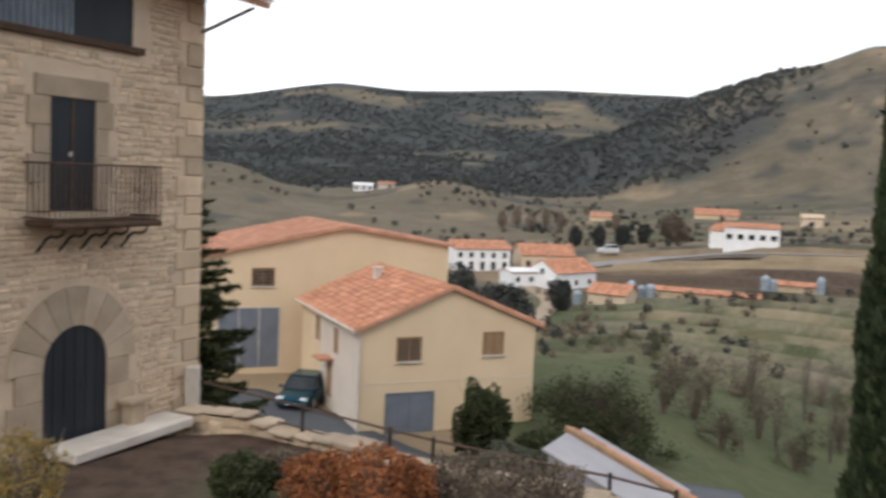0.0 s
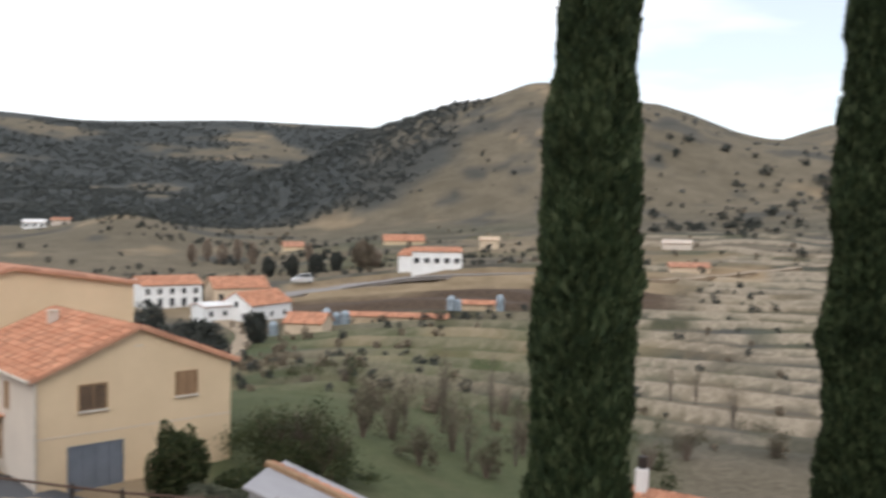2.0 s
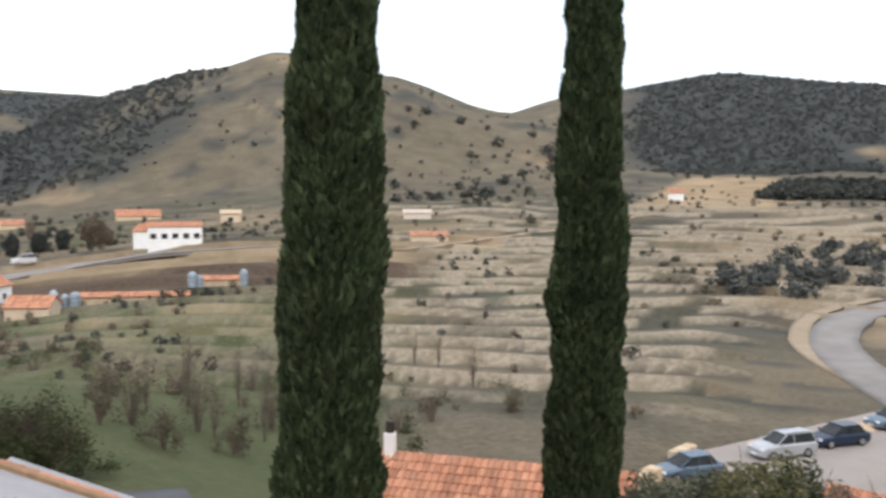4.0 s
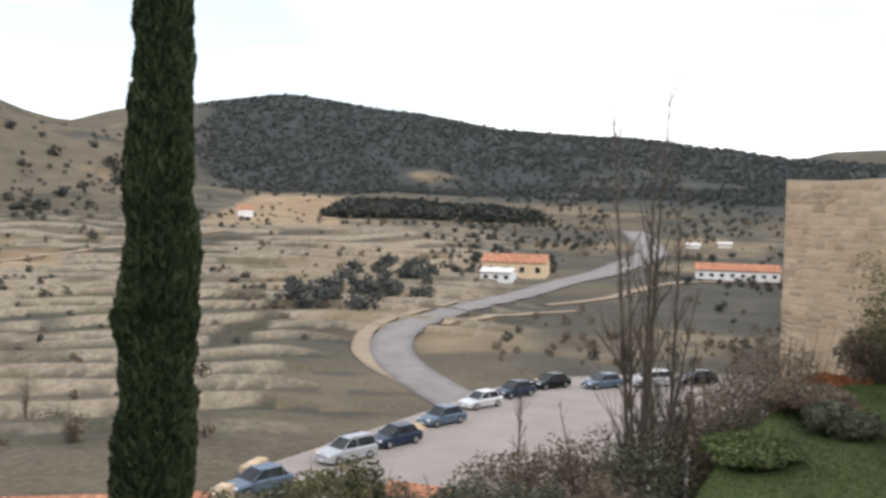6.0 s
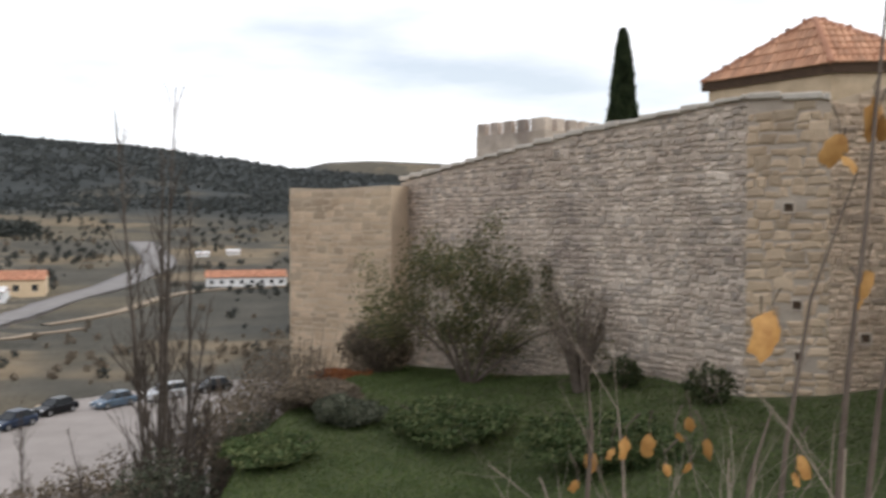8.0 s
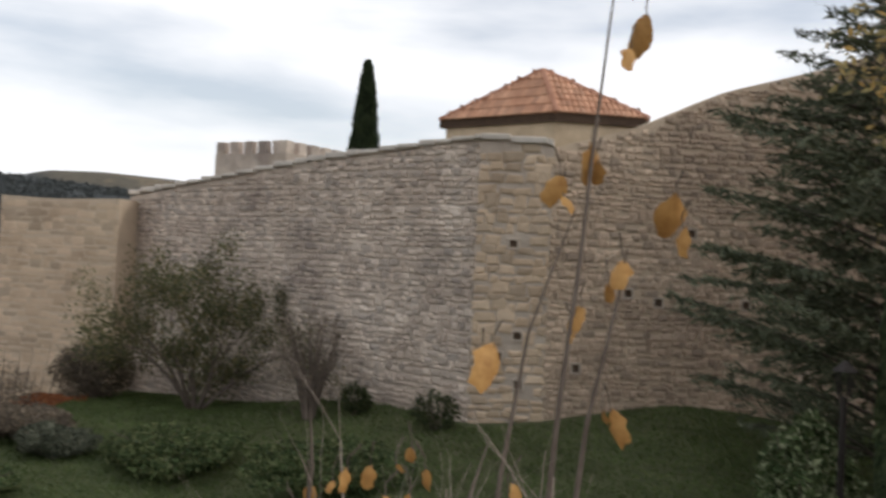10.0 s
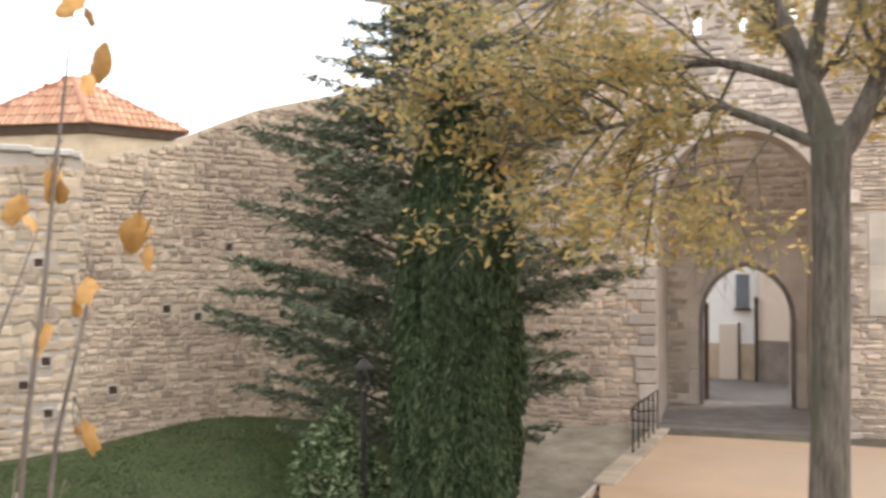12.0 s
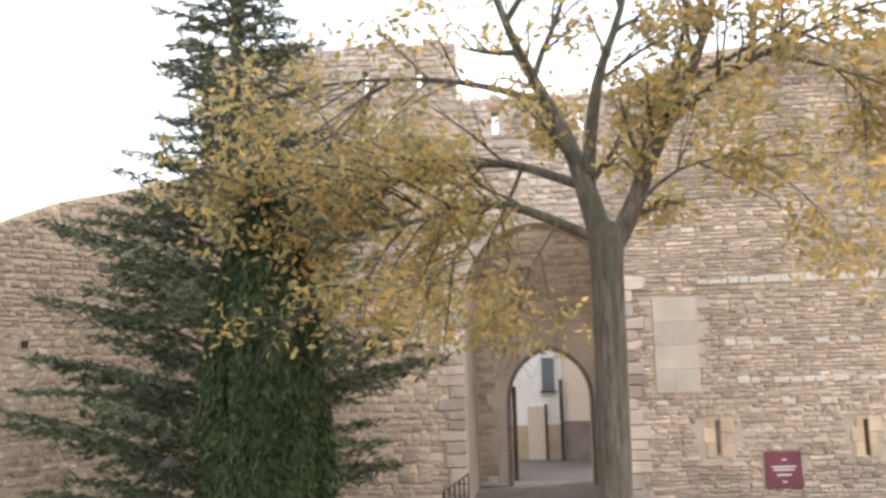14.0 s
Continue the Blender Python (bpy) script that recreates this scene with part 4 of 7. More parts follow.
parapet("parapet_left", on_gate(WING_L), on_gate(PASS_L), 10.8, 12.25, [(3.8, 11.18, 11.7), (5.0, 11.25, 11.7)], "weathered parapet of the gate tower with open slits", seed=61)
parapet("parapet_middle", on_gate(PASS_L), on_gate(PASS_R), 9.9, 10.9, [(0.82, 10.1, 10.6), (1.73, 10.1, 10.6), (2.70, 10.1, 10.6)], "parapet over the gate with open slits", seed=62)
bands = thing("pale_band", "broken rows of pale stones in the gate wall", "masonry", m_right, kind="structure")
rp = random.Random(17)
for zb, x0, x1, gapc in ((6.62, 1.7, 6.4, 0.15), (5.33, 2.2, 4.9, 0.25), (5.33, 5.6, 6.6, 0.2), (4.55, 2.4, 5.4, 0.5), (4.1, 3.0, 6.0, 0.6)):
    x = x0
    while x < x1:
        w = rp.uniform(0.12, 0.34)
        if rp.random() > gapc:
            part("pale_stone", box((x, -0.062 - rp.uniform(0, 0.015), zb), (x + w - 0.02, 0.02, zb + rp.uniform(0.09, 0.15)), 0.015), M["slab"], bands)
        x += w

# sandy forecourt, a slab above the garden
court_pts = [on_gate(PASS_L), on_gate(RIGHT_END), on_gate(RIGHT_END, -14), polar(166, 5.6), polar(150, 5.6), polar(143.5, 8.0), polar(143.3, 14.0)]
bm = bmesh.new()
f = bm.faces.new([bm.verts.new((p.x, p.y, 0)) for p in court_pts])
g = bmesh.ops.extrude_face_region(bm, geom=[f])
bmesh.ops.translate(bm, vec=(0, 0, 1.2), verts=[v for v in g["geom"] if isinstance(v, bmesh.types.BMVert)])
court = part("pavement", bm, M["sand"], None, m=pose(0, 0, 0.8))
tagged(court, "sandy paved forecourt before the town gate", "pavement", kind="structure")
m_ret, len_ret = facing(court_pts[-1], court_pts[0])
stone_wall("retaining_wall", court_pts[-1] + (court_pts[-1] - court_pts[0]) * 0.9 + G_U * -0.04, court_pts[0] + G_U * -0.04, lambda x: 0.7, lambda x: 2.0, 0.04,
           "low rubble retaining wall beside the forecourt", mats=PINK, course=(0.14, 0.24), stone=(0.2, 0.5), seed=41, singles=90)
kerb = thing("kerb", "row of pale kerb stones along the forecourt edge", "kerb", m_ret, kind="structure")
for k in range(12):
    part("kerb_stone", box((k * len_ret / 12, -0.25, 1.98), ((k + 0.97) * len_ret / 12, 0.12, 2.06), 0.02), M["ashlar"], kerb)
rail = thing("hand_rail", "thin dark iron railing on the forecourt edge", "railing", m_ret)
for k in range(6):
    x = len_ret * (0.45 + 0.1 * k)
    part("post", rods([((x, -0.05, 2.05), (x, -0.05, 2.85))], 0.018), M["iron"], rail)
part("top_bar", rods([((len_ret * 0.45, -0.05, 2.85), (len_ret * 0.95, -0.05, 2.85))], 0.018), M["iron"], rail)

# ---- houses ----
def tile_field(width, slope, pitch=0.21, row=0.38, rng=None, r=0.085):
    """Half-round clay tiles on a roof plane: x along the eave, y up the slope, z out of it."""
    rng = rng or random.Random(2)
    vs, fs = [], []
    nx, ny = max(1, int(width / pitch)), max(1, int(slope / row))
    px, py = width / nx, slope / ny
    prof = [(-0.5, 0.0), (-0.36, 0.62), (0, 0.95), (0.36, 0.62), (0.5, 0.0)]
    for i in range(nx):
        cx = (i + 0.5) * px
        for j in range(ny):
            y0, y1 = j * py - 0.05, (j + 1) * py
            lift = rng.uniform(0, 0.012)
            dx = rng.uniform(-0.012, 0.012)
            o = len(vs)
            for y, zz, wk in ((y0, 0.035 + lift, 1.0), (y1, 0.0, 0.86)):
                for a, h in prof:
                    vs.append((cx + dx + a * px * wk, y, h * r + zz))
            for k in range(4):
                fs.append((o + k, o + k + 1, o + 6 + k, o + 5 + k))
            fs.append((o + 4, o + 3, o + 2, o + 1, o))
    return vs, fs


def roof_slope(parent, a, b, up, mat, name="roof_slope", thick=0.12, pitch=0.21, row=0.38, seed=1):
    """A tiled roof plane: a to b along the eave, up: the vector from the eave to the ridge."""
    a, b, up = Vector(a), Vector(b), Vector(up)
    x = (b - a).normalized()
    y = up.normalized()
    n = x.cross(y)
    if n.z < 0:
        a, b = b, a
        x = -x
        n = x.cross(y)
    m = Matrix((x, y, n)).transposed().to_4x4()
    m.translation = a
    w, s = (b - a).length, up.length
    deck = part(name, box((0, 0, -thick), (w, s, 0.01)), M["old_tile"], parent, m=m)
    t = part("tiles", mesh_of("tiles", *tile_field(w, s, pitch, row, random.Random(seed)), mat), None, deck)
    tagged(t, kind="stuff")
    return deck


def opening(parent, x0, x1, z0, z1, y, name, frame_mat, pane_mat, out=-1, sill=True, bars=1, slats=0):
    """A window or door set into a wall face at depth y."""
    w = part(name, box((x0, y - 0.015, z0), (x1, y + 0.05, z1)), pane_mat, parent)
    fr = bmesh.new()
    t = 0.06
    for lo, hi in (((x0 - t, y - 0.05, z0), (x0, y + 0.03, z1)), ((x1, y - 0.05, z0), (x1 + t, y + 0.03, z1)), ((x0 - t, y - 0.05, z1), (x1 + t, y + 0.03, z1 + t))):
        add_box(fr, lo, hi, 0.006)
    part("frame", fr, frame_mat, w)
    for k in range(bars):
        xm = x0 + (x1 - x0) * (k + 1) / (bars + 1)
        part("mullion", box((xm - 0.02, y - 0.035, z0), (xm + 0.02, y - 0.016, z1)), frame_mat, w)
    for k in range(slats):
        zz = z0 + (z1 - z0) * (k + 0.5) / slats
        part("slat", box((x0 + 0.01, y - 0.03, zz - 0.02), (x1 - 0.01, y - 0.016, zz + 0.02)), frame_mat, w)
    if sill:
        part("sill", box((x0 - 0.1, y - 0.12, z0 - 0.07), (x1 + 0.1, y, z0), 0.01), M["slab"], w)
    return w


def gable_prism(w, d, z0, eave_l, eave_r, ridge, rx):
    return extrude_poly([(0, z0), (w, z0), (w, eave_r), (rx, ridge), (0, eave_l)], d)

# ---- stone house beside the garden ----
h_a, h_b = Vector((-6.98, 14.84, 0)), Vector((-5.42, 18.42, 0))
h_u = (h_b - h_a).normalized()
h_start = h_a - h_u * 5.5
m_h, len_h = facing(h_start, h_b)
if (m_h.to_3x3() @ Vector((0, 1, 0))).x > 0:
    m_h = m_h @ Matrix.Diagonal((1, -1, 1, 1))


def house_frame():
    """x along the front towards the corner, y into the house, z up."""
    x = h_u
    y = Vector((-x.y, x.x, 0))
    m = Matrix((x, y, Vector((0, 0, 1)))).transposed().to_4x4()
    m.translation = h_start
    return m


m_h = house_frame()
L_H, H_H = len_h, 8.5
house = thing("stone_house", "old house of honey rubble with an arched doorway", "house", m_h)
D0, D1 = 5.5, 6.92
DC = (D0 + D1) / 2
part("wall", box((0, 0.0, -1.2), (L_H, 7.0, H_H)), M["house_mortar"], house)


def door_block(x, z, a, b):
    r = math.hypot((x - DC), max(0.0, z - 1.45))
    return (abs(x - DC) - a < 1.45 and z - b < 1.45) or (z >= 1.3 and r < 1.45 + max(a, b) * 0.7)


blocks = (door_block, lambda x, z, a, b: 5.2 - a < x < 7.05 + a and 4.05 - b < z < 6.6 + b, lambda x, z, a, b: 4.2 - a < x < 7.9 + a and 6.95 - b < z < 8.2 + b,
          lambda x, z, a, b: x + a > L_H - 0.5)
lay_stones(house, courses(L_H, lambda x: 0.0, lambda x: H_H - 0.05, (0.07, 0.16), (0.1, 0.32), random.Random(51), 0.03, blocks), 0.02, HOUSE, 300, 51, (8, 3))
rq = random.Random(9)
z = 0.0
k = 0
while z < H_H - 0.2:
    h = rq.uniform(0.3, 0.46)
    w = 0.46 if k % 2 else 0.72
    part("quoin", box((L_H - w, -0.045, z), (L_H + 0.03, 0.5, z + h - 0.015), 0.02), M["house_stone_one"], house)
    z += h
    k += 1
# arched doorway with long voussoirs
dw = thing("doorway", "round-arched doorway of long dressed voussoirs with a dark door", "door", m_h @ pose(DC, 0, 0), kind="structure")
R0, R1, SP = 0.71, 1.40, 1.45
for k in range(9):
    a0, a1 = math.pi * k / 9 + 0.006, math.pi * (k + 1) / 9 - 0.006
    q = [(R * math.cos(a), SP + R * math.sin(a)) for R, a in ((R0, a0), (R1, a0), (R1, (a0 + a1) / 2), (R1, a1), (R0, a1), (R0, (a0 + a1) / 2))]
    bm = extrude_poly(q, 0.3)
    part("voussoir", bm, M["ashlar"], dw, m=pose(0, -0.06, 0))
for sx in (-1, 1):
    for k in range(3):
        wide = 1.40 if k % 2 else 1.25
        x0, x1 = sorted((sx * R0, sx * wide))
        part("jamb_stone", box((x0, -0.06, k * 0.483), (x1, 0.24, k * 0.483 + 0.475), 0.01), M["ashlar"], dw)
lf = [(-R0, 0.0), (R0, 0.0)] + [(R0 * math.cos(math.pi * k / 16), SP + R0 * math.sin(math.pi * k / 16)) for k in range(17)]
leafd = part("door_leaf", extrude_poly(lf, 0.05), M["dark_door"], dw, "dark painted wooden door", m=pose(0, -0.02, 0))
for k in range(1, 6):
    xg = -R0 + 2 * R0 * k / 6
    part("batten", box((xg - 0.01, -0.012, 0.02), (xg + 0.01, 0.0, SP + math.sqrt(max(0, R0 * R0 - xg * xg)) - 0.03)), M["dark_door"], leafd)
part("handle", rods([((0.08, -0.06, 1.0), (0.08, -0.06, 1.14))], 0.015), M["iron"], leafd)
step = part("door_step", box((0, 0, 0), (2.9, 0.75, 0.2), 0.03), M["slab"], None, m=m_h @ pose(DC - 0.75, -0.86, 0.0))
tagged(step, "long pale stone slab before the doorway", "step")
bench = thing("stone_stool", "small stone block seat beside the doorway", "stone seat", m_h @ pose(D1 + 0.25, -0.1, 0))
part("seat", box((-0.05, -0.35, 0.58), (0.5, 0.0, 0.68), 0.02), M["ashlar"], bench)
part("pedestal", box((0.05, -0.28, 0.0), (0.4, 0.0, 0.58), 0.02), M["ashlar"], bench)
# balcony window
bw = thing("balcony_window", "tall dark balcony door framed in dressed stone", "window", m_h @ pose(5.62, 0, 4.15), kind="structure")
part("pane", box((0, -0.02, 0), (0.97, 0.03, 1.9)), M["dark_door"], bw)
part("lintel", box((-0.3, -0.07, 1.9), (1.27, 0.2, 2.25), 0.015), M["ashlar"], bw)
for x0, x1 in ((-0.32, 0.0), (0.97, 1.27)):
    for k in range(4):
        e = 0.12 if k % 2 else 0.0
        a, b = (x0 - e, x1) if x0 < 0 else (x0, x1 + e)
        part("jamb_stone", box((a, -0.06, k * 0.475), (b, 0.2, k * 0.475 + 0.468), 0.01), M["ashlar"], bw)
part("door_frame", box((0.45, -0.035, 0), (0.51, -0.021, 1.9)), M["dark_wood"], bw)
part("latch", box((0.40, -0.06, 0.92), (0.44, -0.036, 1.0)), M["slab"], bw)
balc = thing("balcony", "shallow balcony with a rusty iron railing on brackets", "balcony", m_h @ pose(5.12, -0.0, 4.0))
BW, BD = 2.36, 0.72
part("slab", box((0, -BD, -0.07), (BW, -0.03, 0.02), 0.02), M["dark_wood"], balc, "dark timber balcony floor")
part("floor_edge", box((-0.04, -BD - 0.04, -0.11), (BW + 0.04, -BD + 0.06, -0.01), 0.03), M["dark_wood"], balc)
for k in range(5):
    x = 0.25 + k * (BW - 0.5) / 4
    bm = bmesh.new()
    curl = [(x, -0.66, -0.10), (x, -0.62, -0.20), (x, -0.50, -0.25), (x, -0.36, -0.24), (x, -0.24, -0.30), (x, -0.14, -0.42), (x, -0.03, -0.52)]
    tapered(bm, curl, [0.02, 0.024, 0.026, 0.026, 0.026, 0.026, 0.022], 6)
    part("bracket", bm, M["iron"], balc, "curled iron bracket")
for k in range(23):
    x = BW * k / 22
    part("baluster", rods([((x, -BD, 0.0), (x, -BD, 0.95))], 0.011), M["rust_iron"], balc)
for k in range(1, 6):
    for x in (0, BW):
        part("baluster", rods([((x, -BD * k / 6, 0.0), (x, -BD * k / 6, 0.95))], 0.011), M["rust_iron"], balc)
for z0 in (0.06, 0.95):
    part("rail", rods([((0, -0.02, z0), (0, -BD, z0)), ((0, -BD, z0), (BW, -BD, z0)), ((BW, -BD, z0), (BW, -0.02, z0))], 0.018), M["rust_iron"], balc)
# open gallery under the eaves, eaves and strut
gal = thing("gallery_opening", "dark glazed gallery opening with a timber sill", "window", m_h @ pose(4.2, 0, 7.0), kind="structure")
part("glass_pane", box((0.0, -0.02, 0.1), (1.9, 0.03, 1.5)), surface("bluish_glass", (0.10, 0.13, 0.17), (0.22, 0.26, 0.31), 1.5, 4, 0.15, 0.0), gal, "bluish reflecting glass")
part("dark_pane", box((1.9, -0.02, 0.1), (3.25, 0.03, 1.5)), M["dark_door"], gal)
part("sill_beam", box((-0.2, -0.12, -0.02), (3.5, 0.1, 0.1), 0.01), M["dark_wood"], gal)
part("reveal", box((3.25, -0.05, 0.1), (3.6, 0.2, 1.5), 0.01), M["house_mortar"], gal)
for k in range(14):
    part("baluster", rods([((0.1 + k * 0.13, -0.06, 0.1), (0.1 + k * 0.13, -0.06, 0.9))], 0.01), M["iron"], gal)
roof_slope(house, (-0.5, -0.9, H_H - 0.12), (L_H + 1.0, -0.9, H_H - 0.12), (0, 4.4, 1.5), M["old_tile"])
roof_slope(house, (-0.5, 7.9, H_H - 0.12), (L_H + 1.0, 7.9, H_H - 0.12), (0, -4.4, 1.5), M["old_tile"], seed=3)
part("strut", rods([((L_H - 0.1, -0.05, H_H - 0.85), (L_H + 0.95, -0.5, H_H - 0.2))], 0.035), M["dark_wood"], house)
lampm = m_h @ pose(4.05, -0.35, 2.2)
lamp = thing("wall_lantern", "dark iron wall lantern with glass sides", "lantern", lampm)
bm = bmesh.new()
bmesh.ops.create_cone(bm, cap_ends=True, segments=6, radius1=0.09, radius2=0.15, depth=0.36)
part("glass_body", bm, M["pale_ashlar"], lamp, "milky glass")
bm = bmesh.new()
bmesh.ops.create_cone(bm, cap_ends=True, segments=6, radius1=0.19, radius2=0.04, depth=0.16, matrix=Matrix.Translation((0, 0, 0.26)))
part("cap", bm, M["iron"], lamp)
part("arm", rods([((0, 0, 0.34), (0, 0.0, 0.46)), ((0, 0, 0.46), (0, 0.36, 0.3)), ((0, 0.36, 0.3), (0, 0.36, -0.15))], 0.016), M["iron"], lamp)
for k in range(6):
    a = math.pi / 3 * k
    part("glazing_bar", rods([((0.092 * math.cos(a), 0.092 * math.sin(a), -0.18), (0.152 * math.cos(a), 0.152 * math.sin(a), 0.18))], 0.01), M["iron"], lamp)


# ---- cream barns below ----
def wall_frame(p, u):
    u = Vector((u[0], u[1], 0)).normalized()
    m = Matrix((u, Vector((-u.y, u.x, 0)), Vector((0, 0, 1)))).transposed().to_4x4()
    m.translation = p
    return m


F_W, F_D, F_E, F_R, F_B = 8.74, 10.0, -1.87, -0.12, -8.2
m_f = wall_frame((-4.49, 39.75, 0), (0.905, 0.425))
fb = thing("cream_barn", "cream rendered barn with a terracotta roof and grey door", "house", m_f)
part("wall", gable_prism(F_W, F_D, F_B, F_E, F_E, F_R, F_W * 0.49), M["cream"], fb)
part("side_wall", box((-0.015, 0.05, F_B), (0.0, F_D * 0.62, F_E)), M["plaster"], fb, "pale plastered side")
rl = F_W * 0.49
roof_slope(fb, (-0.35, -0.25, F_E - 0.02), (-0.35, F_D + 0.1, F_E - 0.02), (rl + 0.35, 0, F_R - F_E + 0.16), M["tile"], seed=4)
roof_slope(fb, (F_W + 0.35, -0.25, F_E - 0.02), (F_W + 0.35, F_D + 0.1, F_E - 0.02), (rl - F_W - 0.35, 0, F_R - F_E + 0.16), M["tile"], seed=5)
opening(fb, 1.75, 2.85, -3.38, -2.32, -0.0, "window", M["wood"], M["glass"], slats=9)
opening(fb, 6.05, 7.0, -3.25, -2.2, -0.0, "shutter_window", M["wood"], M["wood"], slats=8, bars=0)
opening(fb, 1.30, 3.55, -6.75, -4.85, -0.0, "garage_door", M["metal_door"], M["metal_door"], sill=False, bars=3)
part("string_line", box((0, -0.02, -4.35), (F_W, 0.0, -4.31)), M["plaster"], fb)
part("gutter", rods([((-0.42, -0.3, F_E - 0.02), (-0.42, F_D, F_E - 0.02))], 0.07, 8), M["slab"], fb)
part("downpipe", rods([((-0.06, -0.07, F_E - 0.1), (-0.06, -0.07, -6.9))], 0.05, 8), M["slab"], fb)
part("vent", box((rl - 0.15, -0.03, F_R - 0.75), (rl + 0.2, 0.0, F_R - 0.69)), M["plaster"], fb)
chim = part("chimney", box((2.9, 6.7, -1.1), (3.3, 7.1, 0.1), 0.02), M["plaster"], fb)
part("cowl", box((2.85, 6.65, 0.1), (3.35, 7.15, 0.18), 0.02), M["pale_ashlar"], chim)
for y0, y1, z0, z1, nm, mt in ((3.2, 3.9, -3.6, -2.4, "side_window", M["wood"]), (6.4, 7.1, -3.5, -2.3, "side_window", M["wood"]), (4.1, 4.95, -5.9, -4.2, "side_door", M["wood"])):
    p = part(nm, box((-0.05, y0, z0), (0.0, y1, z1)), mt, fb)
    part("frame", box((-0.035, y0 - 0.08, z0 - 0.08), (-0.017, y1 + 0.08, z1 + 0.08)), M["plaster"], p)
part("door_canopy", box((-0.75, 3.9, -4.05), (0, 5.15, -3.95), 0.02), M["tile"], fb, "small tiled canopy")

B_E, B_R, B_B = 0.95, 1.8, -8.0
m_b = wall_frame(Vector((-10.25, 49.96, 0)) - Vector((0.905, 0.425, 0)) * 7.0, (0.905, 0.425))
bb = thing("large_cream_barn", "large cream rendered barn with an aged tile roof", "house", m_b)
B_W, B_RX, B_D = 17.1, 10.75, 9.0
part("wall", gable_prism(B_W, B_D, B_B, -0.3, B_E, B_R, B_RX), M["cream"], bb)
roof_slope(bb, (-0.3, -0.25, -0.32), (-0.3, B_D, -0.32), (B_RX + 0.3, 0, B_R + 0.46), M["old_tile"], seed=6)
roof_slope(bb, (B_W + 0.3, -0.25, B_E - 0.02), (B_W + 0.3, B_D, B_E - 0.02), (B_RX - B_W - 0.3, 0, B_R - B_E + 0.16), M["old_tile"], seed=7)
opening(bb, 3.7, 7.0, -5.9, -2.6, 0.0, "barn_door", M["slab"], M["metal_door"], sill=False, bars=2)
opening(bb, 5.5, 6.65, -1.4, -0.45, 0.0, "window", M["wood"], M["glass"], slats=5)

# ---- trees ----
def column_tree(name, place, base_z, top_z, radius, label, mat, seed, leaves=42000, size=0.13, lean=(0, 0), tip=0.35, hang=0.0):
    """A cypress: a dense column of upright sprays with a ragged outline."""
    rng = np.random.default_rng(seed)
    h = top_z - base_z
    t = thing(name, label, "tree", pose(place.x, place.y, base_z))
    bm = bmesh.new()
    tapered(bm, [(0, 0, -0.2), (lean[0] * 0.5, lean[1] * 0.5, h * 0.5), (lean[0], lean[1], h * 0.95)], [0.16, 0.1, 0.02])
    part("trunk", bm, M["bark"], t)

    def prof(u):
        return radius * np.clip(u / 0.1 + 0.55, 0, 1) * np.clip((1 - u) / tip, 0, 1) ** 0.6

    u = rng.uniform(0.0, 1.0, leaves)
    a = rng.uniform(0, 2 * np.pi, leaves)
    bump = 0.76 + 0.36 * lattice(a * 7 / np.pi, u * h * 1.5, seed) + 0.24 * lattice(a * 14 / np.pi, u * h * 4.0, seed + 5)
    if hang:
        # loose hanging sprays with gaps between them
        bump = 0.74 + 0.40 * lattice(a * 9 / np.pi, u * h * 0.9 + 0.6 * np.sin(3 * a), seed) + 0.22 * lattice(a * 19 / np.pi, u * h * 1.5, seed + 5)
    r = prof(u) * bump * (1 - 0.28 * rng.random(leaves) ** 2.2)
    c = np.stack([r * np.cos(a) + lean[0] * u, r * np.sin(a) + lean[1] * u, u * h + 0.1], 1)
    out = np.stack([np.cos(a) * 0.45, np.sin(a) * 0.45, np.full(leaves, 1.0 - 2 * hang)], 1)
    part("crown", leaf_cloud("crown", c, size, mat, rng, 0.72, 1.5, axis=out), None, t)
    # shaded inner wood
    vs, fs = [], []
    n_s = 14
    for k in range(21):
        uu = k / 20
        rr = float(prof(np.array(uu))) * (0.74 - 0.1 * hang)
        for s in range(n_s):
            an = 2 * math.pi * s / n_s
            vs.append((rr * math.cos(an) + lean[0] * uu, rr * math.sin(an) + lean[1] * uu, uu * h * 0.98 + 0.1))
    for k in range(20):
        for s in range(n_s):
            fs.append((k * n_s + s, k * n_s + (s + 1) % n_s, (k + 1) * n_s + (s + 1) % n_s, (k + 1) * n_s + s))
    part("inner_foliage", mesh_of("inner_foliage", vs, fs, M["cypress"]), None, t)
    return t


column_tree("cypress", polar(26.6, 11.0), -0.1, 12.5, 0.525, "tall slim dark green cypress in the garden", M["cypress"], 3, 60000, 0.13, (0.25, -0.13), 0.68)
column_tree("cypress", polar(42.4, 15.0), -0.9, 13.5, 0.52, "slim dark green cypress with a ragged tip", M["cypress"], 4, 60000, 0.14, (0.18, -0.17), 0.72)
column_tree("cypress", polar(100.4, 45.0), 1.0, 14.1, 1.0, "dark cypress rising behind the town wall", M["cypress"], 5, 12000, 0.3, (0, 0), 0.75)
column_tree("juniper", polar(134.5, 11.0), 0.9, 7.5, 0.69, "dense dark green columnar juniper with hanging sprays beside the path", M["juniper"], 6, 110000, 0.09, (0, 0), 0.42, 1.0)


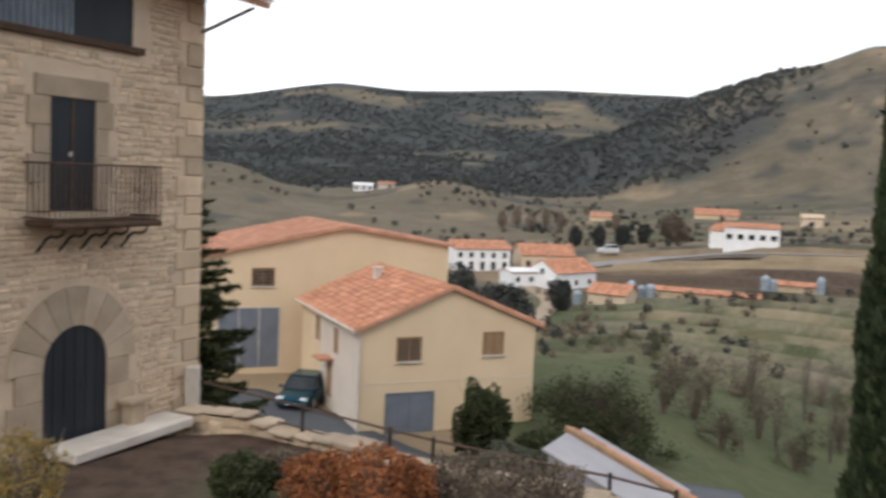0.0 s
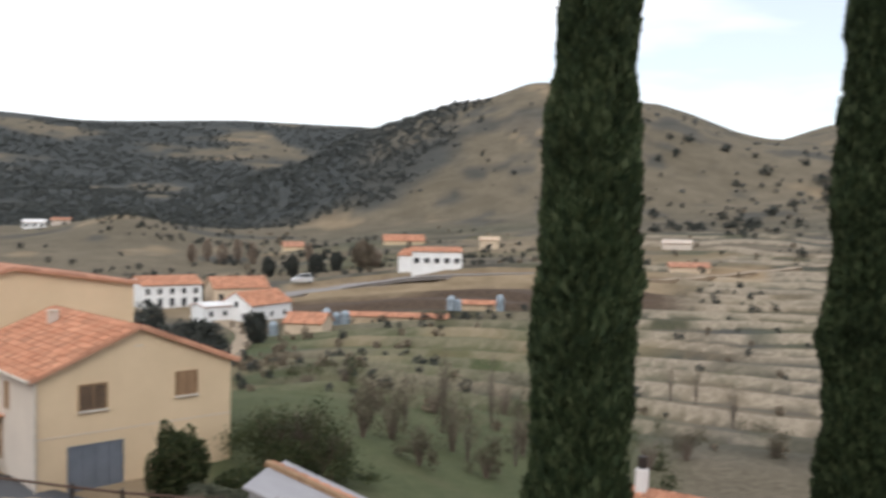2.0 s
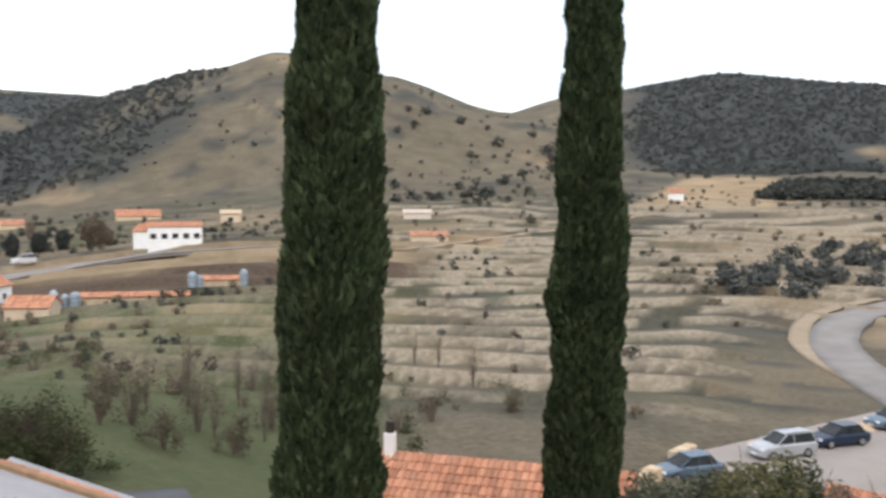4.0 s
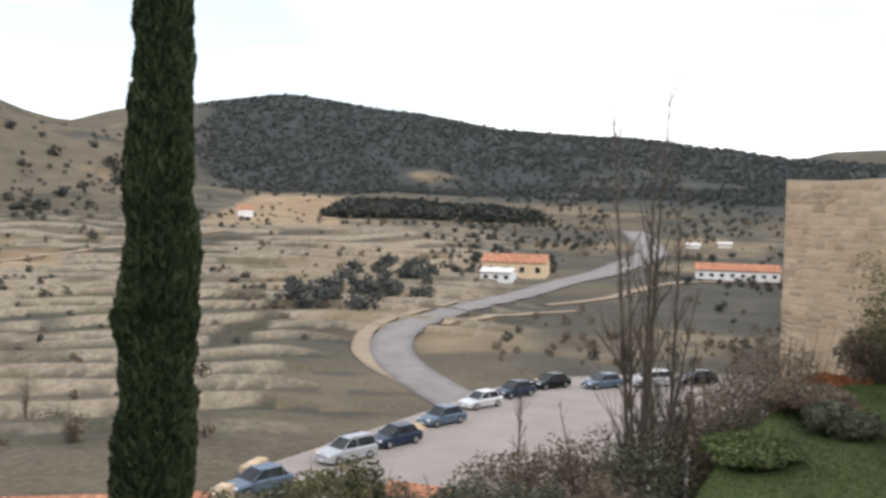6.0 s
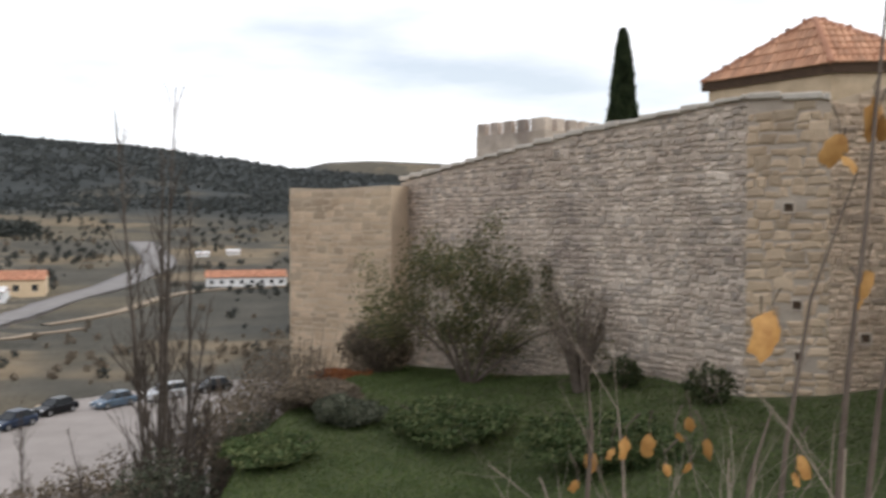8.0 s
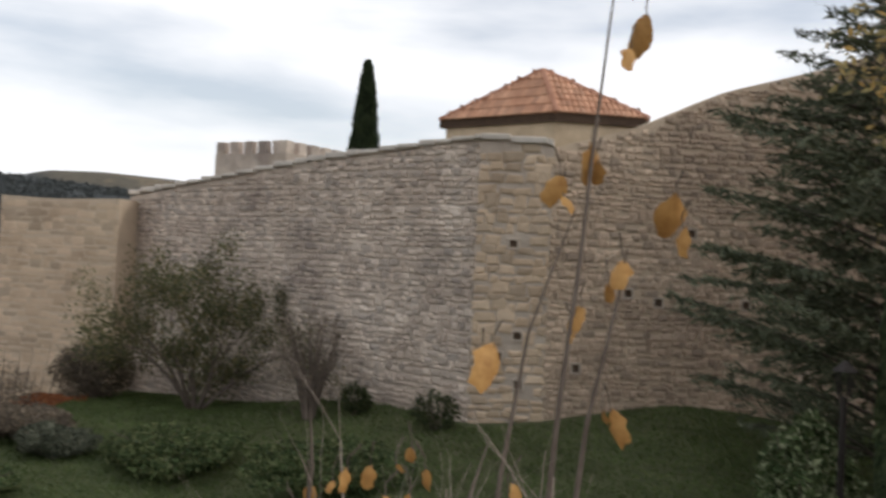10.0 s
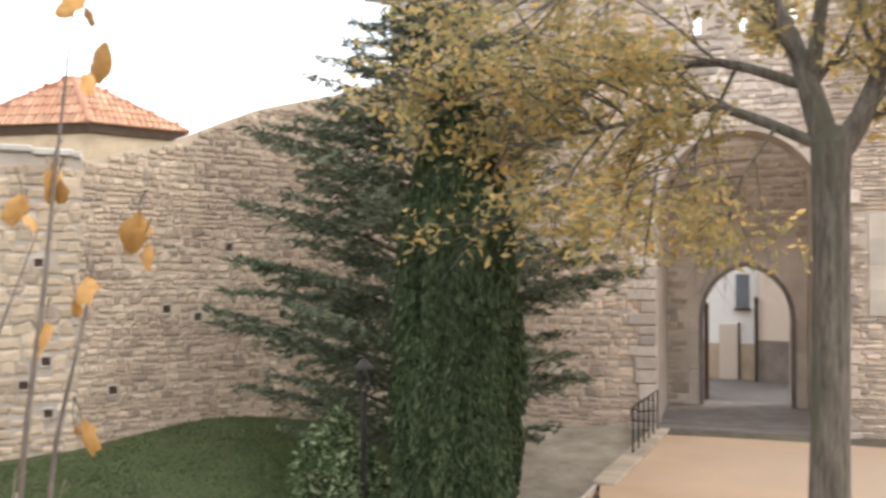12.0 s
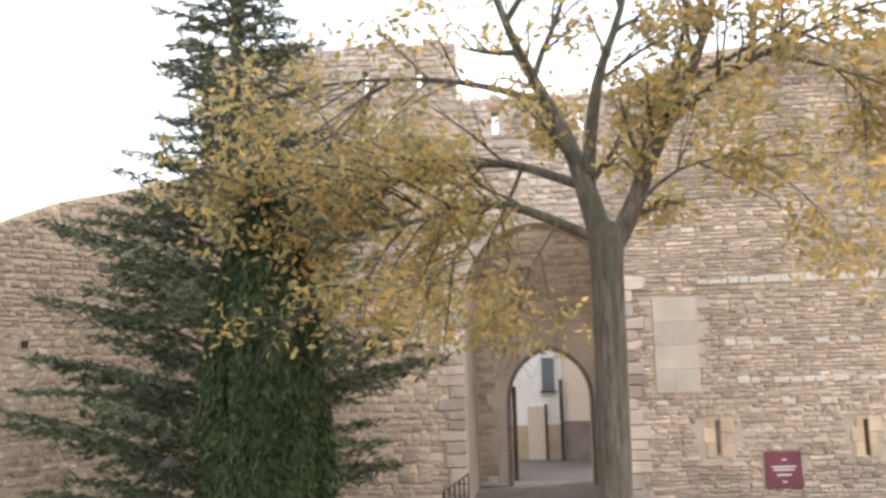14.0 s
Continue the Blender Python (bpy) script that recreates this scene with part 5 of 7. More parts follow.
def conifer(name, place, base_z, top_z, spread, label, mat, seed, boughs=90, gap=0.11, size=0.16, shape=((0, 1), (1, 0.05)), low=0.5, rise=0.42):
    """A cedar or spruce: a straight trunk, rising boughs, and side twigs set along each bough like the barbs of a feather."""
    rng = np.random.default_rng(seed)
    h = top_z - base_z
    t = thing(name, label, "tree", pose(place.x, place.y, base_z))
    bm = bmesh.new()
    tapered(bm, [(0, 0, -0.3), (0, 0, h * 0.5), (0, 0, h)], [0.22, 0.13, 0.02], 8)
    part("trunk", bm, M["bark"], t)
    cs, ax, bmb = [], [], bmesh.new()
    for k in range(boughs):
        u = ((k + 0.5) / boughs) ** 0.95
        z0 = low + u * (h - low - 0.3)
        a = k * 2.39996 + rng.uniform(-0.4, 0.4)
        ln = spread * float(np.interp(u, [q[0] for q in shape], [q[1] for q in shape])) * rng.uniform(0.62, 1.1) + 0.2
        dirv = np.array([math.cos(a), math.sin(a), 0.0])
        sidev = np.array([-math.sin(a), math.cos(a), 0.0])
        lift = rise * rng.uniform(0.3, 1.5)
        sag = rng.uniform(0.45, 0.85)
        ss = np.array((0, 0.35, 0.7, 1.0))
        pts = [np.array([0, 0, z0]) + dirv * ln * q + sidev * ln * 0.06 * math.sin(3 * q + k) + np.array([0, 0, ln * lift * (q - 0.5 * sag * q * q)]) for q in ss]
        tapered(bmb, [tuple(p) for p in pts], [0.022 + 0.010 * ln, 0.022, 0.013, 0.004], 5)
        for j in range(max(4, int(ln / gap))):
            sj = 0.16 + 0.84 * (j + rng.uniform(0, 0.8)) / max(4, int(ln / gap))
            root = np.array([np.interp(sj, ss, [p[i] for p in pts]) for i in range(3)])
            sd = 1 if j % 2 else -1
            tl = (0.34 * ln * (1.04 - sj) ** 0.8 + 0.10) * rng.uniform(0.6, 1.15)
            td = dirv * rng.uniform(0.65, 1.0) + sidev * sd * rng.uniform(0.45, 0.9) + np.array([0, 0, rng.uniform(-0.18, 0.22)])
            td /= np.linalg.norm(td)
            nn = int(4 + 30 * tl)
            q = rng.uniform(0.05, 1.0, nn)
            cs.append(root + td * (q * tl)[:, None] + rng.normal(0, 0.026, (nn, 3)) - np.array([0, 0, 1.0]) * (0.16 * tl * q * q)[:, None])
            ax.append(np.tile(td + np.array([0, 0, 0.1]), (nn, 1)))
    tagged(part("branchwork", bmb, M["limb"], t), kind="stuff")
    part("crown", leaf_cloud("crown", np.concatenate(cs), size, mat, rng, 0.55, 1.3, 0.05, axis=np.concatenate(ax), wide=0.10), None, t)
    return t


conifer("cedar", polar(132.5, 14.9), 1.2, 14.4, 3.2, "wide dark green cedar with rising feathery boughs by the wall", M["cedar"], 8, 235, 0.105, 0.15, ((0, 0.98), (0.3, 0.90), (0.42, 0.66), (0.55, 0.42), (0.8, 0.30), (1, 0.06)), 0.9, 0.5)
conifer("spruce", polar(-17.4, 29.0), -5.0, 5.5, 3.3, "dark green spruce behind the stone house", M["bush"], 9, 130, 0.13, 0.30, ((0, 1.0), (1, 0.05)), 0.5, 0.15)


def branch_out(bm, start, direction, length, radius, depth, rng, tips, droop=0.0, spread=0.6, kids=3):
    """A limb that bends a little and divides; collects where its leaves hang."""
    p, d = Vector(start), Vector(direction).normalized()
    pts, rad = [p.copy()], [radius]
    n_s = 4
    for k in range(n_s):
        d = (d + Vector((rng.uniform(-1, 1), rng.uniform(-1, 1), rng.uniform(-1, 1))) * 0.16 + Vector((0, 0, -droop))).normalized()
        p = p + d * length / n_s
        pts.append(p.copy())
        rad.append(radius * (1 - 0.62 * (k + 1) / n_s))
        if depth <= 1:
            tips.append((p.copy(), d.copy()))
    tapered(bm, pts, rad, 6 if radius > 0.03 else 4)
    if depth > 0:
        for k in range(kids):
            at = rng.randint(1, n_s)
            side = d.cross(Vector((rng.uniform(-1, 1), rng.uniform(-1, 1), rng.uniform(-1, 1)))).normalized()
            branch_out(bm, pts[at], (d + side * rng.uniform(spread * 0.6, spread * 1.5)), length * rng.uniform(0.45, 0.75), rad[at] * 0.6, depth - 1, rng, tips, droop, spread, kids)


def autumn_tree():
    rng = random.Random(14)
    nrng = np.random.default_rng(14)
    place = polar(156.7, 10.0)
    t = thing("autumn_tree", "half-bare street tree with thin yellow autumn leaves", "tree", pose(place.x, place.y, 1.95))
    right = Vector((math.cos(radians(156)), -math.sin(radians(156)), 0))
    away = polar(156, 1.0)

    def loc(r, f, z):
        return right * r + away * f + Vector((0, 0, z))

    bm = bmesh.new()
    tapered(bm, [loc(-0.06, 0, -0.2), loc(-0.05, 0, 0.25), loc(-0.03, 0, 1.5), loc(0, 0, 3.2), loc(0.0, 0, 4.1), loc(0.01, 0, 4.45), loc(0.02, 0, 4.62)], [0.30, 0.215, 0.19, 0.18, 0.185, 0.205, 0.15], 14)
    part("trunk", bm, M["bark"], t)
    limbs = bmesh.new()
    tips = []
    # main limbs: sideways, away, up
    LIMBS = (((0.0, 0, 4.3), (-0.18, 0, 5.0), (-0.43, 0.1, 5.75), (-0.9, 0.2, 6.75), (-1.3, 0.3, 7.9)),
             ((-0.16, 0, 5.2), (0.0, -0.1, 6.2), (0.3, -0.2, 7.0), (0.5, -0.2, 7.9)),
             ((0.04, 0, 4.3), (0.28, 0, 4.7), (0.6, 0.1, 5.45), (1.0, 0.2, 6.25), (1.3, 0.3, 7.0), (1.5, 0.3, 7.9)),
             ((0.72, 0.1, 5.7), (1.3, -0.1, 6.1), (1.9, -0.2, 6.4), (2.7, -0.3, 6.7)),
             ((1.8, -0.2, 6.35), (2.5, -0.1, 6.15), (3.2, 0, 5.85)),
             ((-0.1, 0, 4.45), (-0.85, -0.1, 4.8), (-1.4, -0.2, 4.88), (-2.2, -0.3, 4.7), (-3.3, -0.3, 4.55)),
             ((-0.3, 0.05, 5.1), (-1.1, 0.1, 5.4), (-1.9, 0.1, 5.35), (-2.9, 0, 5.3), (-4.1, -0.2, 5.1)),
             ((-0.6, 0.15, 6.1), (-1.6, 0.2, 6.45), (-2.8, 0.1, 6.55), (-3.9, -0.1, 6.4)),
             ((-1.3, -0.2, 4.86), (-1.5, -0.4, 4.4), (-1.9, -0.5, 4.0)),
             ((0.3, 0, 4.75), (0.8, -0.3, 5.1), (1.4, -0.5, 5.2)),
             ((-0.9, 0.1, 5.35), (-1.2, 0.3, 4.8), (-1.6, 0.4, 4.2)), ((-2.2, -0.3, 4.7), (-2.5, -0.4, 4.3), (-2.8, -0.4, 3.8)),
             ((-0.5, -0.1, 4.65), (-0.7, -0.3, 4.3), (-1.0, -0.4, 3.8)), ((-2.6, 0.1, 6.55), (-3.2, 0.3, 6.0), (-3.9, 0.3, 5.7)))
    RADII = (0.15, 0.085, 0.13, 0.06, 0.035, 0.065, 0.06, 0.05, 0.025, 0.03, 0.025, 0.022, 0.022, 0.025)
    for path, r0 in zip(LIMBS, RADII):
        pts = [loc(*q) for q in path]
        soft = []
        for k in range(len(pts) - 1):
            p0, p1, p2, p3 = pts[max(k - 1, 0)], pts[k], pts[k + 1], pts[min(k + 2, len(pts) - 1)]
            for q in (0.0, 0.33, 0.67):
                soft.append(0.5 * (2 * p1 + (p2 - p0) * q + (2 * p0 - 5 * p1 + 4 * p2 - p3) * q * q + (3 * p1 - p0 - 3 * p2 + p3) * q ** 3))
        soft.append(pts[-1])
        n_p = len(soft)
        tapered(limbs, soft, [r0 * (1 - 0.8 * k / (n_p - 1)) for k in range(n_p)], 8)
        level = path[-1][2] - path[0][2] < 1.6
        for k in range(3, n_p):
            d = (soft[k] - soft[k - 1]).normalized()
            for twin in range(2 if level else 1):
                side = d.cross(Vector((rng.uniform(-1, 1), rng.uniform(-1, 1), rng.uniform(-1, 1)))).normalized()
                branch_out(limbs, soft[k], d * 0.7 + side * rng.uniform(0.5, 1.0) + Vector((0, 0, 0.1)), rng.uniform(0.7, 1.35), r0 * 0.28 + 0.004, 2, rng, tips, 0.05 if level else 0.01, 0.6, 3)
    part("branchwork", limbs, M["bark"], t)
    pts = np.array([p for p, d in tips])
    side_k = pts @ np.array(right)
    chance = np.where(side_k < -2.2, 0.36, np.where(side_k < -0.4, 0.52, 0.58)) * np.where(pts[:, 2] > 6.4, 0.75, 1.0)
    pts = pts[(nrng.random(len(pts)) < chance) & (side_k > -4.8)]
    reps = 6
    c = np.repeat(pts, reps, 0) + nrng.normal(0, 0.11, (len(pts) * reps, 3)) + [0, 0, -0.06]
    c = c[c[:, 2] > 3.1 + 0.9 * nrng.random(len(c))]
    part("crown", leaf_cloud("crown", c, 0.095, M["yellow"], nrng, 0.3, 1.25, 0.12, wide=0.28), None, t)
    chalk = part("whitewash_patch", box((-0.01, -0.003, 0.2), (0.1, 0.006, 0.95)), M["white"], t, "worn white paint on the bark", m=Matrix.Translation(right * 0.06 - away * 0.205))
    return t


autumn_tree()


def bush(name, place, base_z, rx, h, label, mat, seed, leaves=2600, size=0.1, stems=14, ry=None, hollow=0.5, loose=0):
    """A shrub: stems from one root and a ragged crown of leaves."""
    rng = np.random.default_rng(seed)
    ry = ry or rx
    t = thing(name, label, "bush", pose(place.x, place.y, base_z))
    bm = bmesh.new()
    for k in range(stems):
        a = rng.uniform(0, 2 * math.pi)
        r = rng.uniform(0.2, 0.9)
        tip = (rx * r * math.cos(a), ry * r * math.sin(a), h * rng.uniform(0.55, 1.02))
        mid = (tip[0] * 0.4, tip[1] * 0.4, tip[2] * 0.5)
        tapered(bm, [(tip[0] * 0.08, tip[1] * 0.08, -0.12), mid, tip], [0.018 + 0.006 * h, 0.012 + 0.003 * h, 0.004], 4)
    tagged(part("brushwood", bm, M["twig"], t), kind="stuff")
    d = rng.normal(size=(leaves, 3))
    d /= np.linalg.norm(d, axis=1)[:, None]
    lump = 0.62 + 0.55 * lattice(d[:, 0] * 2.3 + 5, d[:, 1] * 2.3 + d[:, 2] * 1.9 + 7, seed)
    r = lump * rng.uniform(hollow, 1.0, leaves) ** 0.6
    c = d * r[:, None] * [rx, ry, h * 0.56] + [0, 0, h * 0.5]
    if loose:
        # open growth in separate tufts
        tuft = rng.normal(0, 1, (loose, 3)) * [rx * 0.62, ry * 0.62, h * 0.24] + [0, 0, h * 0.5]
        c = tuft[rng.integers(0, loose, leaves)] + rng.normal(0, 1, (leaves, 3)) * [rx * 0.2, ry * 0.2, h * 0.13]
    c[:, 2] = np.maximum(c[:, 2], 0.02)
    part("foliage", leaf_cloud("foliage", c, size, mat, rng, 0.35, 1.3), None, t)
    return t


def bare_tree(name, place, base_z, stems, label, seed, r=0.05, turn=0.0, twigs=26):
    """Thin leafless stems with fine twigs; stems: (sideways, height) of each."""
    rng = random.Random(seed)
    t = thing(name, label, "tree", pose(place.x, place.y, base_z, 0, 0, -turn))
    for dx, h in stems:
        bm = bmesh.new()
        pts = [Vector((dx * s * 0.6 + rng.uniform(-0.03, 0.03), rng.uniform(-0.05, 0.05), h * s - 0.2 * (1 - s))) for s in (0, 0.2, 0.4, 0.6, 0.8, 1.0)]
        tapered(bm, pts, [r, r * 0.85, r * 0.7, r * 0.5, r * 0.32, 0.006], 6)
        for k in range(twigs):
            s = rng.uniform(0.22, 0.98)
            i = min(4, int(s * 5))
            p = pts[i].lerp(pts[i + 1], s * 5 - i)
            a = rng.uniform(0, 2 * math.pi)
            branch_out(bm, p, (math.cos(a) * 0.45, math.sin(a) * 0.45, 1.0), h * 0.16 * (1.25 - s), r * 0.28 * (1.2 - s) + 0.004, 1, rng, [], -0.02, 0.4, 2)
        part("stem", bm, M["limb"], t)
    return t

# ---- shrubs and small trees ----
def at(az, d):
    p = polar(az, d)
    return p, gz(p.x, p.y)


def plant(az, d, name, rx, h, label, mat, seed, **kw):
    p, z = at(az, d)
    return bush(name, p, z, rx, h, label, M[mat], seed, **kw)


plant(-13.3, 13.2, "garden_bush", 0.55, 0.75, "small rounded dark green garden bush", "bush", 101, leaves=2500, size=0.07)
for k, (az, d, rx, h) in enumerate(((-8.6, 12.9, 0.55, 0.85), (-5.0, 12.6, 0.62, 1.0), (-2.6, 12.9, 0.45, 0.75))):
    plant(az, d, "russet_bush", rx, h, "russet autumn shrub along the garden wall", "red_bush", 110 + k, leaves=3000, size=0.055)
for k, (az, d, rx, h) in enumerate(((0.0, 13.4, 0.55, 0.8), (3.2, 13.2, 0.6, 0.85), (6.6, 13.0, 0.6, 0.8), (-11.0, 14.6, 0.4, 0.45))):
    plant(az, d, "brown_bush", rx, h, "thin brown autumn shrub along the garden wall", "brown_bush", 120 + k, leaves=1500, size=0.05, stems=34)
plant(-26.0, 12.6, "yellow_shrub", 0.62, 1.45, "small shrub with bright yellow leaves near the doorway", "yellow", 130, leaves=1800, size=0.06, stems=20)
plant(-28.3, 13.0, "yellow_shrub", 0.6, 1.1, "small shrub with bright yellow leaves near the doorway", "yellow", 131, leaves=1300, size=0.06, stems=20)
plant(1.5, 36.5, "evergreen_shrub", 1.25, 3.4, "upright dark evergreen shrub before the cream barn", "bush", 132, leaves=5200, size=0.16)
plant(4.9, 34.5, "evergreen_shrub", 1.2, 2.0, "broad dark evergreen shrub before the cream barn", "bush", 133, leaves=3200, size=0.15)
plant(3.4, 32.0, "grey_shrub", 1.5, 1.7, "grey-green leafy shrub below the road", "grey_bush", 134, leaves=4200, size=0.13)
for k, (az, d, rx, h) in enumerate(((7.4, 42, 1.5, 2.6), (9.0, 42.5, 1.7, 3.1), (10.6, 41, 1.6, 2.3), (6.6, 38, 1.0, 1.3))):
    plant(az, d, "hedge_tree", rx, h, "tangled dark grey-green tree below the barn", "bush", 140 + k, leaves=4200, size=0.11, stems=90, loose=16)
plant(-0.5, 84, "round_tree", 3.2, 6.5, "dark round evergreen tree among the houses", "far_tree", 150, leaves=3800, size=0.4)
plant(2.3, 95, "round_tree", 3.8, 6.5, "dark round evergreen tree among the houses", "far_tree", 151, leaves=3800, size=0.4)
plant(-0.4, 120, "round_tree", 3.0, 8.0, "dark round evergreen tree among the houses", "far_tree", 152, leaves=3000, size=0.45)
plant(5.9, 150, "round_tree", 2.0, 5.2, "dark round evergreen tree among the houses", "far_tree", 153, leaves=2000, size=0.45)
for k, az in enumerate((6.6, 8.0, 9.4, 10.7)):
    plant(az, 262, "street_tree", 2.1, 5.6, "clipped dark roadside tree", "far_tree", 155 + k, leaves=1200, size=0.55)
plant(12.4, 262, "street_tree", 4.0, 8.0, "tall brownish roadside tree", "brown_bush", 160, leaves=2400, size=0.6)
for k, (az, d, h) in enumerate(((2.0, 300, 6), (2.9, 306, 7), (3.8, 298, 6.5), (4.7, 304, 7.5), (5.6, 300, 7), (13.2, 268, 5), (9.0, 300, 6))):
    plant(az, d, "bare_poplar", 1.8, h, "pale leafless tree beside the valley road", "pale_twigs", 620 + k, leaves=700, size=0.4, stems=26)
# bare and thin trees on the green fields
for k, (az, d, h) in enumerate(((17.6, 66, 7.0), (20.6, 72, 6.5), (15.2, 62, 4.5), (22.2, 60, 4.6), (19.2, 58, 3.6), (12.9, 58, 3.2), (31.5, 95, 4.0), (33.0, 88, 3.4), (35.2, 80, 4.0))):
    p, z = at(az, d)
    ft = bare_tree("field_tree", p, z, ((0.4, h), (-0.5, h * 0.8), (0.0, h * 0.9)), "thin leafless tree on the green field", 165 + k, r=0.05)
    haze = np.random.default_rng(165 + k)
    c = haze.normal(0, 1, (420, 3)) * [h * 0.16, h * 0.16, h * 0.2] + [0, 0, h * 0.66]
    part("dry_leaves", leaf_cloud("dry_leaves", c, 0.11, M["brown_bush"], haze), None, ft)
for k, (az, d, rx, h, mt) in enumerate(((12.6, 52, 1.0, 2.6, "rough_growth"), (14.4, 57, 1.3, 3.6, "rough_growth"), (16.2, 50, 0.9, 2.2, "rough_growth"), (18.2, 60, 1.2, 4.0, "rough_growth"), (20.4, 54, 1.0, 2.4, "rough_growth"),
                                        (22.6, 64, 1.2, 3.2, "rough_growth"), (13.4, 70, 1.6, 3.0, "rough_growth"), (17.0, 76, 1.8, 3.4, "rough_growth"), (21.4, 82, 1.7, 3.0, "rough_growth"), (11.4, 84, 1.8, 2.6, "bush"), (9.0, 92, 2.0, 2.8, "bush"),
                                        (30.4, 62, 1.4, 2.6, "bush"), (32.6, 66, 1.3, 2.2, "rough_growth"), (37.6, 70, 1.4, 2.4, "rough_growth"), (31.4, 44, 0.9, 2.0, "bush"))):
    plant(az, d, "thorn_bush", rx, h, "tangled half-bare bush on the rough green field", mt, 640 + k, leaves=1100, size=0.12, stems=30, loose=9)
# slope towards the car park; the last number is how far below eye level the crown ends, in degrees
SLOPE = ((53.0, 14.0, 0.9, "olive", "olive_shrub", "dense olive-brown shrub on the slope", 15.3), (54.9, 14.6, 0.7, "bush", "olive_shrub", "dense dark shrub on the slope", 15.9),
         (50.4, 14.6, 0.7, "grey_bush", "grey_shrub", "grey-green shrub on the slope", 16.8), (47.0, 15.0, 0.8, "grey_bush", "grey_shrub", "grey-green shrub on the slope", 17.4),
         (57.6, 15.2, 0.8, "brown_bush", "brown_bush", "thin brown shrub on the slope", 16.9), (61.0, 15.0, 0.9, "grey_bush", "grey_shrub", "grey-green shrub on the slope", 16.4),
         (63.6, 16.5, 1.0, "brown_bush", "brown_bush", "reddish brown twiggy shrub on the slope", 15.2), (66.6, 17.0, 1.1, "brown_bush", "brown_bush", "reddish brown twiggy shrub on the slope", 14.0),
         (69.6, 17.0, 1.1, "brown_bush", "brown_bush", "reddish brown twiggy shrub on the slope", 13.6), (66.0, 14.0, 0.9, "grey_bush", "grey_shrub", "grey-green shrub on the slope", 16.4),
         (72.6, 16.2, 1.1, "grey_bush", "grey_shrub", "grey-green shrub on the slope", 13.8), (70.0, 14.0, 0.9, "brown_bush", "brown_bush", "low twiggy shrub on the slope", 15.8),
         (74.8, 18.0, 1.5, "brown_bush", "brown_bush", "tall twiggy shrub at the edge of the lawn", 10.6), (77.0, 19.0, 1.5, "brown_bush", "brown_bush", "tall twiggy shrub at the edge of the lawn", 8.8),
         (79.2, 20.5, 1.5, "brown_bush", "brown_bush", "tall twiggy shrub at the edge of the lawn", 7.4), (80.6, 23.0, 1.5, "brown_bush", "brown_bush", "tall twiggy shrub at the foot of the tower", 6.2),
         (81.6, 18.6, 1.0, "brown_bush", "brown_bush", "low twiggy shrub at the edge of the lawn", 11.0), (83.4, 17.4, 0.7, "grey_bush", "grey_shrub", "low grey shrub on the lawn", 11.6),
         (77.6, 18.4, 0.9, "grey_bush", "grey_shrub", "low grey shrub at the edge of the lawn", 11.6),
         (85.2, 23.6, 1.0, "brown_bush", "brown_bush", "twiggy brown shrub at the foot of the tower", 5.9), (83.2, 22.8, 1.0, "red_bush", "russet_bush", "low russet shrub on the lawn", 8.9))
for k, (az, d, rx, mt, nm, lb, el) in enumerate(SLOPE):
    p, z = at(az, d)
    h = max(0.5, 5.0 - d * math.tan(radians(el)) - z)
    bush(nm, p, z, rx, h, lb, M[mt], 180 + k, leaves=6000 if mt == "brown_bush" else 4200, size=0.06 if mt == "brown_bush" else 0.07, stems=60 if mt == "brown_bush" else 24)
# lawn: flat junipers and small trees
for k, (az, d, r, h, mt) in enumerate(((90.0, 16.6, 1.35, 0.62, "mat"), (99.2, 14.3, 1.35, 0.66, "mat"), (78.6, 15.6, 1.0, 0.34, "mat"))):
    plant(az, d, "flat_juniper", r, h, "low spreading green juniper mat on the lawn", mt, 210 + k, leaves=7000, size=0.075, stems=10, hollow=0.35)
p, z = at(91.0, 21.0)
olive = thing("olive_tree", "small multi-stemmed olive-green tree on the lawn", "tree", pose(p.x, p.y, z))
rg = random.Random(33)
tips, bm = [], bmesh.new()
for k in range(7):
    a = 2 * math.pi * k / 7
    branch_out(bm, (0.06 * math.cos(a), 0.06 * math.sin(a), -0.1), (0.75 * math.cos(a), 0.75 * math.sin(a), 1.0), 1.9, 0.06, 3, rg, tips, 0.0, 0.6, 3)
part("branchwork", bm, M["twig"], olive)
nr = np.random.default_rng(34)
c = np.repeat(np.array([q for q, d in tips]), 13, 0)
part("crown", leaf_cloud("crown", c + nr.normal(0, 0.15, c.shape), 0.065, M["olive"], nr, 0.2, 1.5), None, olive)
plant(97.8, 18.6, "brown_bush", 0.9, 2.3, "thin reddish shrub against the town wall", "brown_bush", 220, leaves=1300, size=0.05, stems=50)
plant(100.6, 18.2, "dark_shrub", 0.35, 0.6, "small dark shrub at the wall foot", "bush", 221, leaves=900, size=0.06)
plant(105.5, 16.9, "dark_shrub", 0.5, 0.7, "small dark shrub at the wall foot", "bush", 222, leaves=900, size=0.06)
# leafless poplars on the slope
for k, (az, d, st) in enumerate(((72.2, 17.0, ((-1.15, 8.9), (0.55, 9.3), (0.2, 8.2), (-0.5, 6.4), (1.5, 5.6))), (73.6, 17.4, ((0.3, 7.6), (-0.6, 5.2), (0.9, 4.6))), (64.5, 17.5, ((0.2, 4.0),)), (69.4, 16.6, ((-1.0, 3.4), (0.5, 3.0))))):
    p, z = at(az, d)
    bare_tree("bare_poplar", p, z, st, "slender leafless poplar on the slope", 230 + k, r=0.06 if k < 2 else 0.035, turn=az, twigs=40)
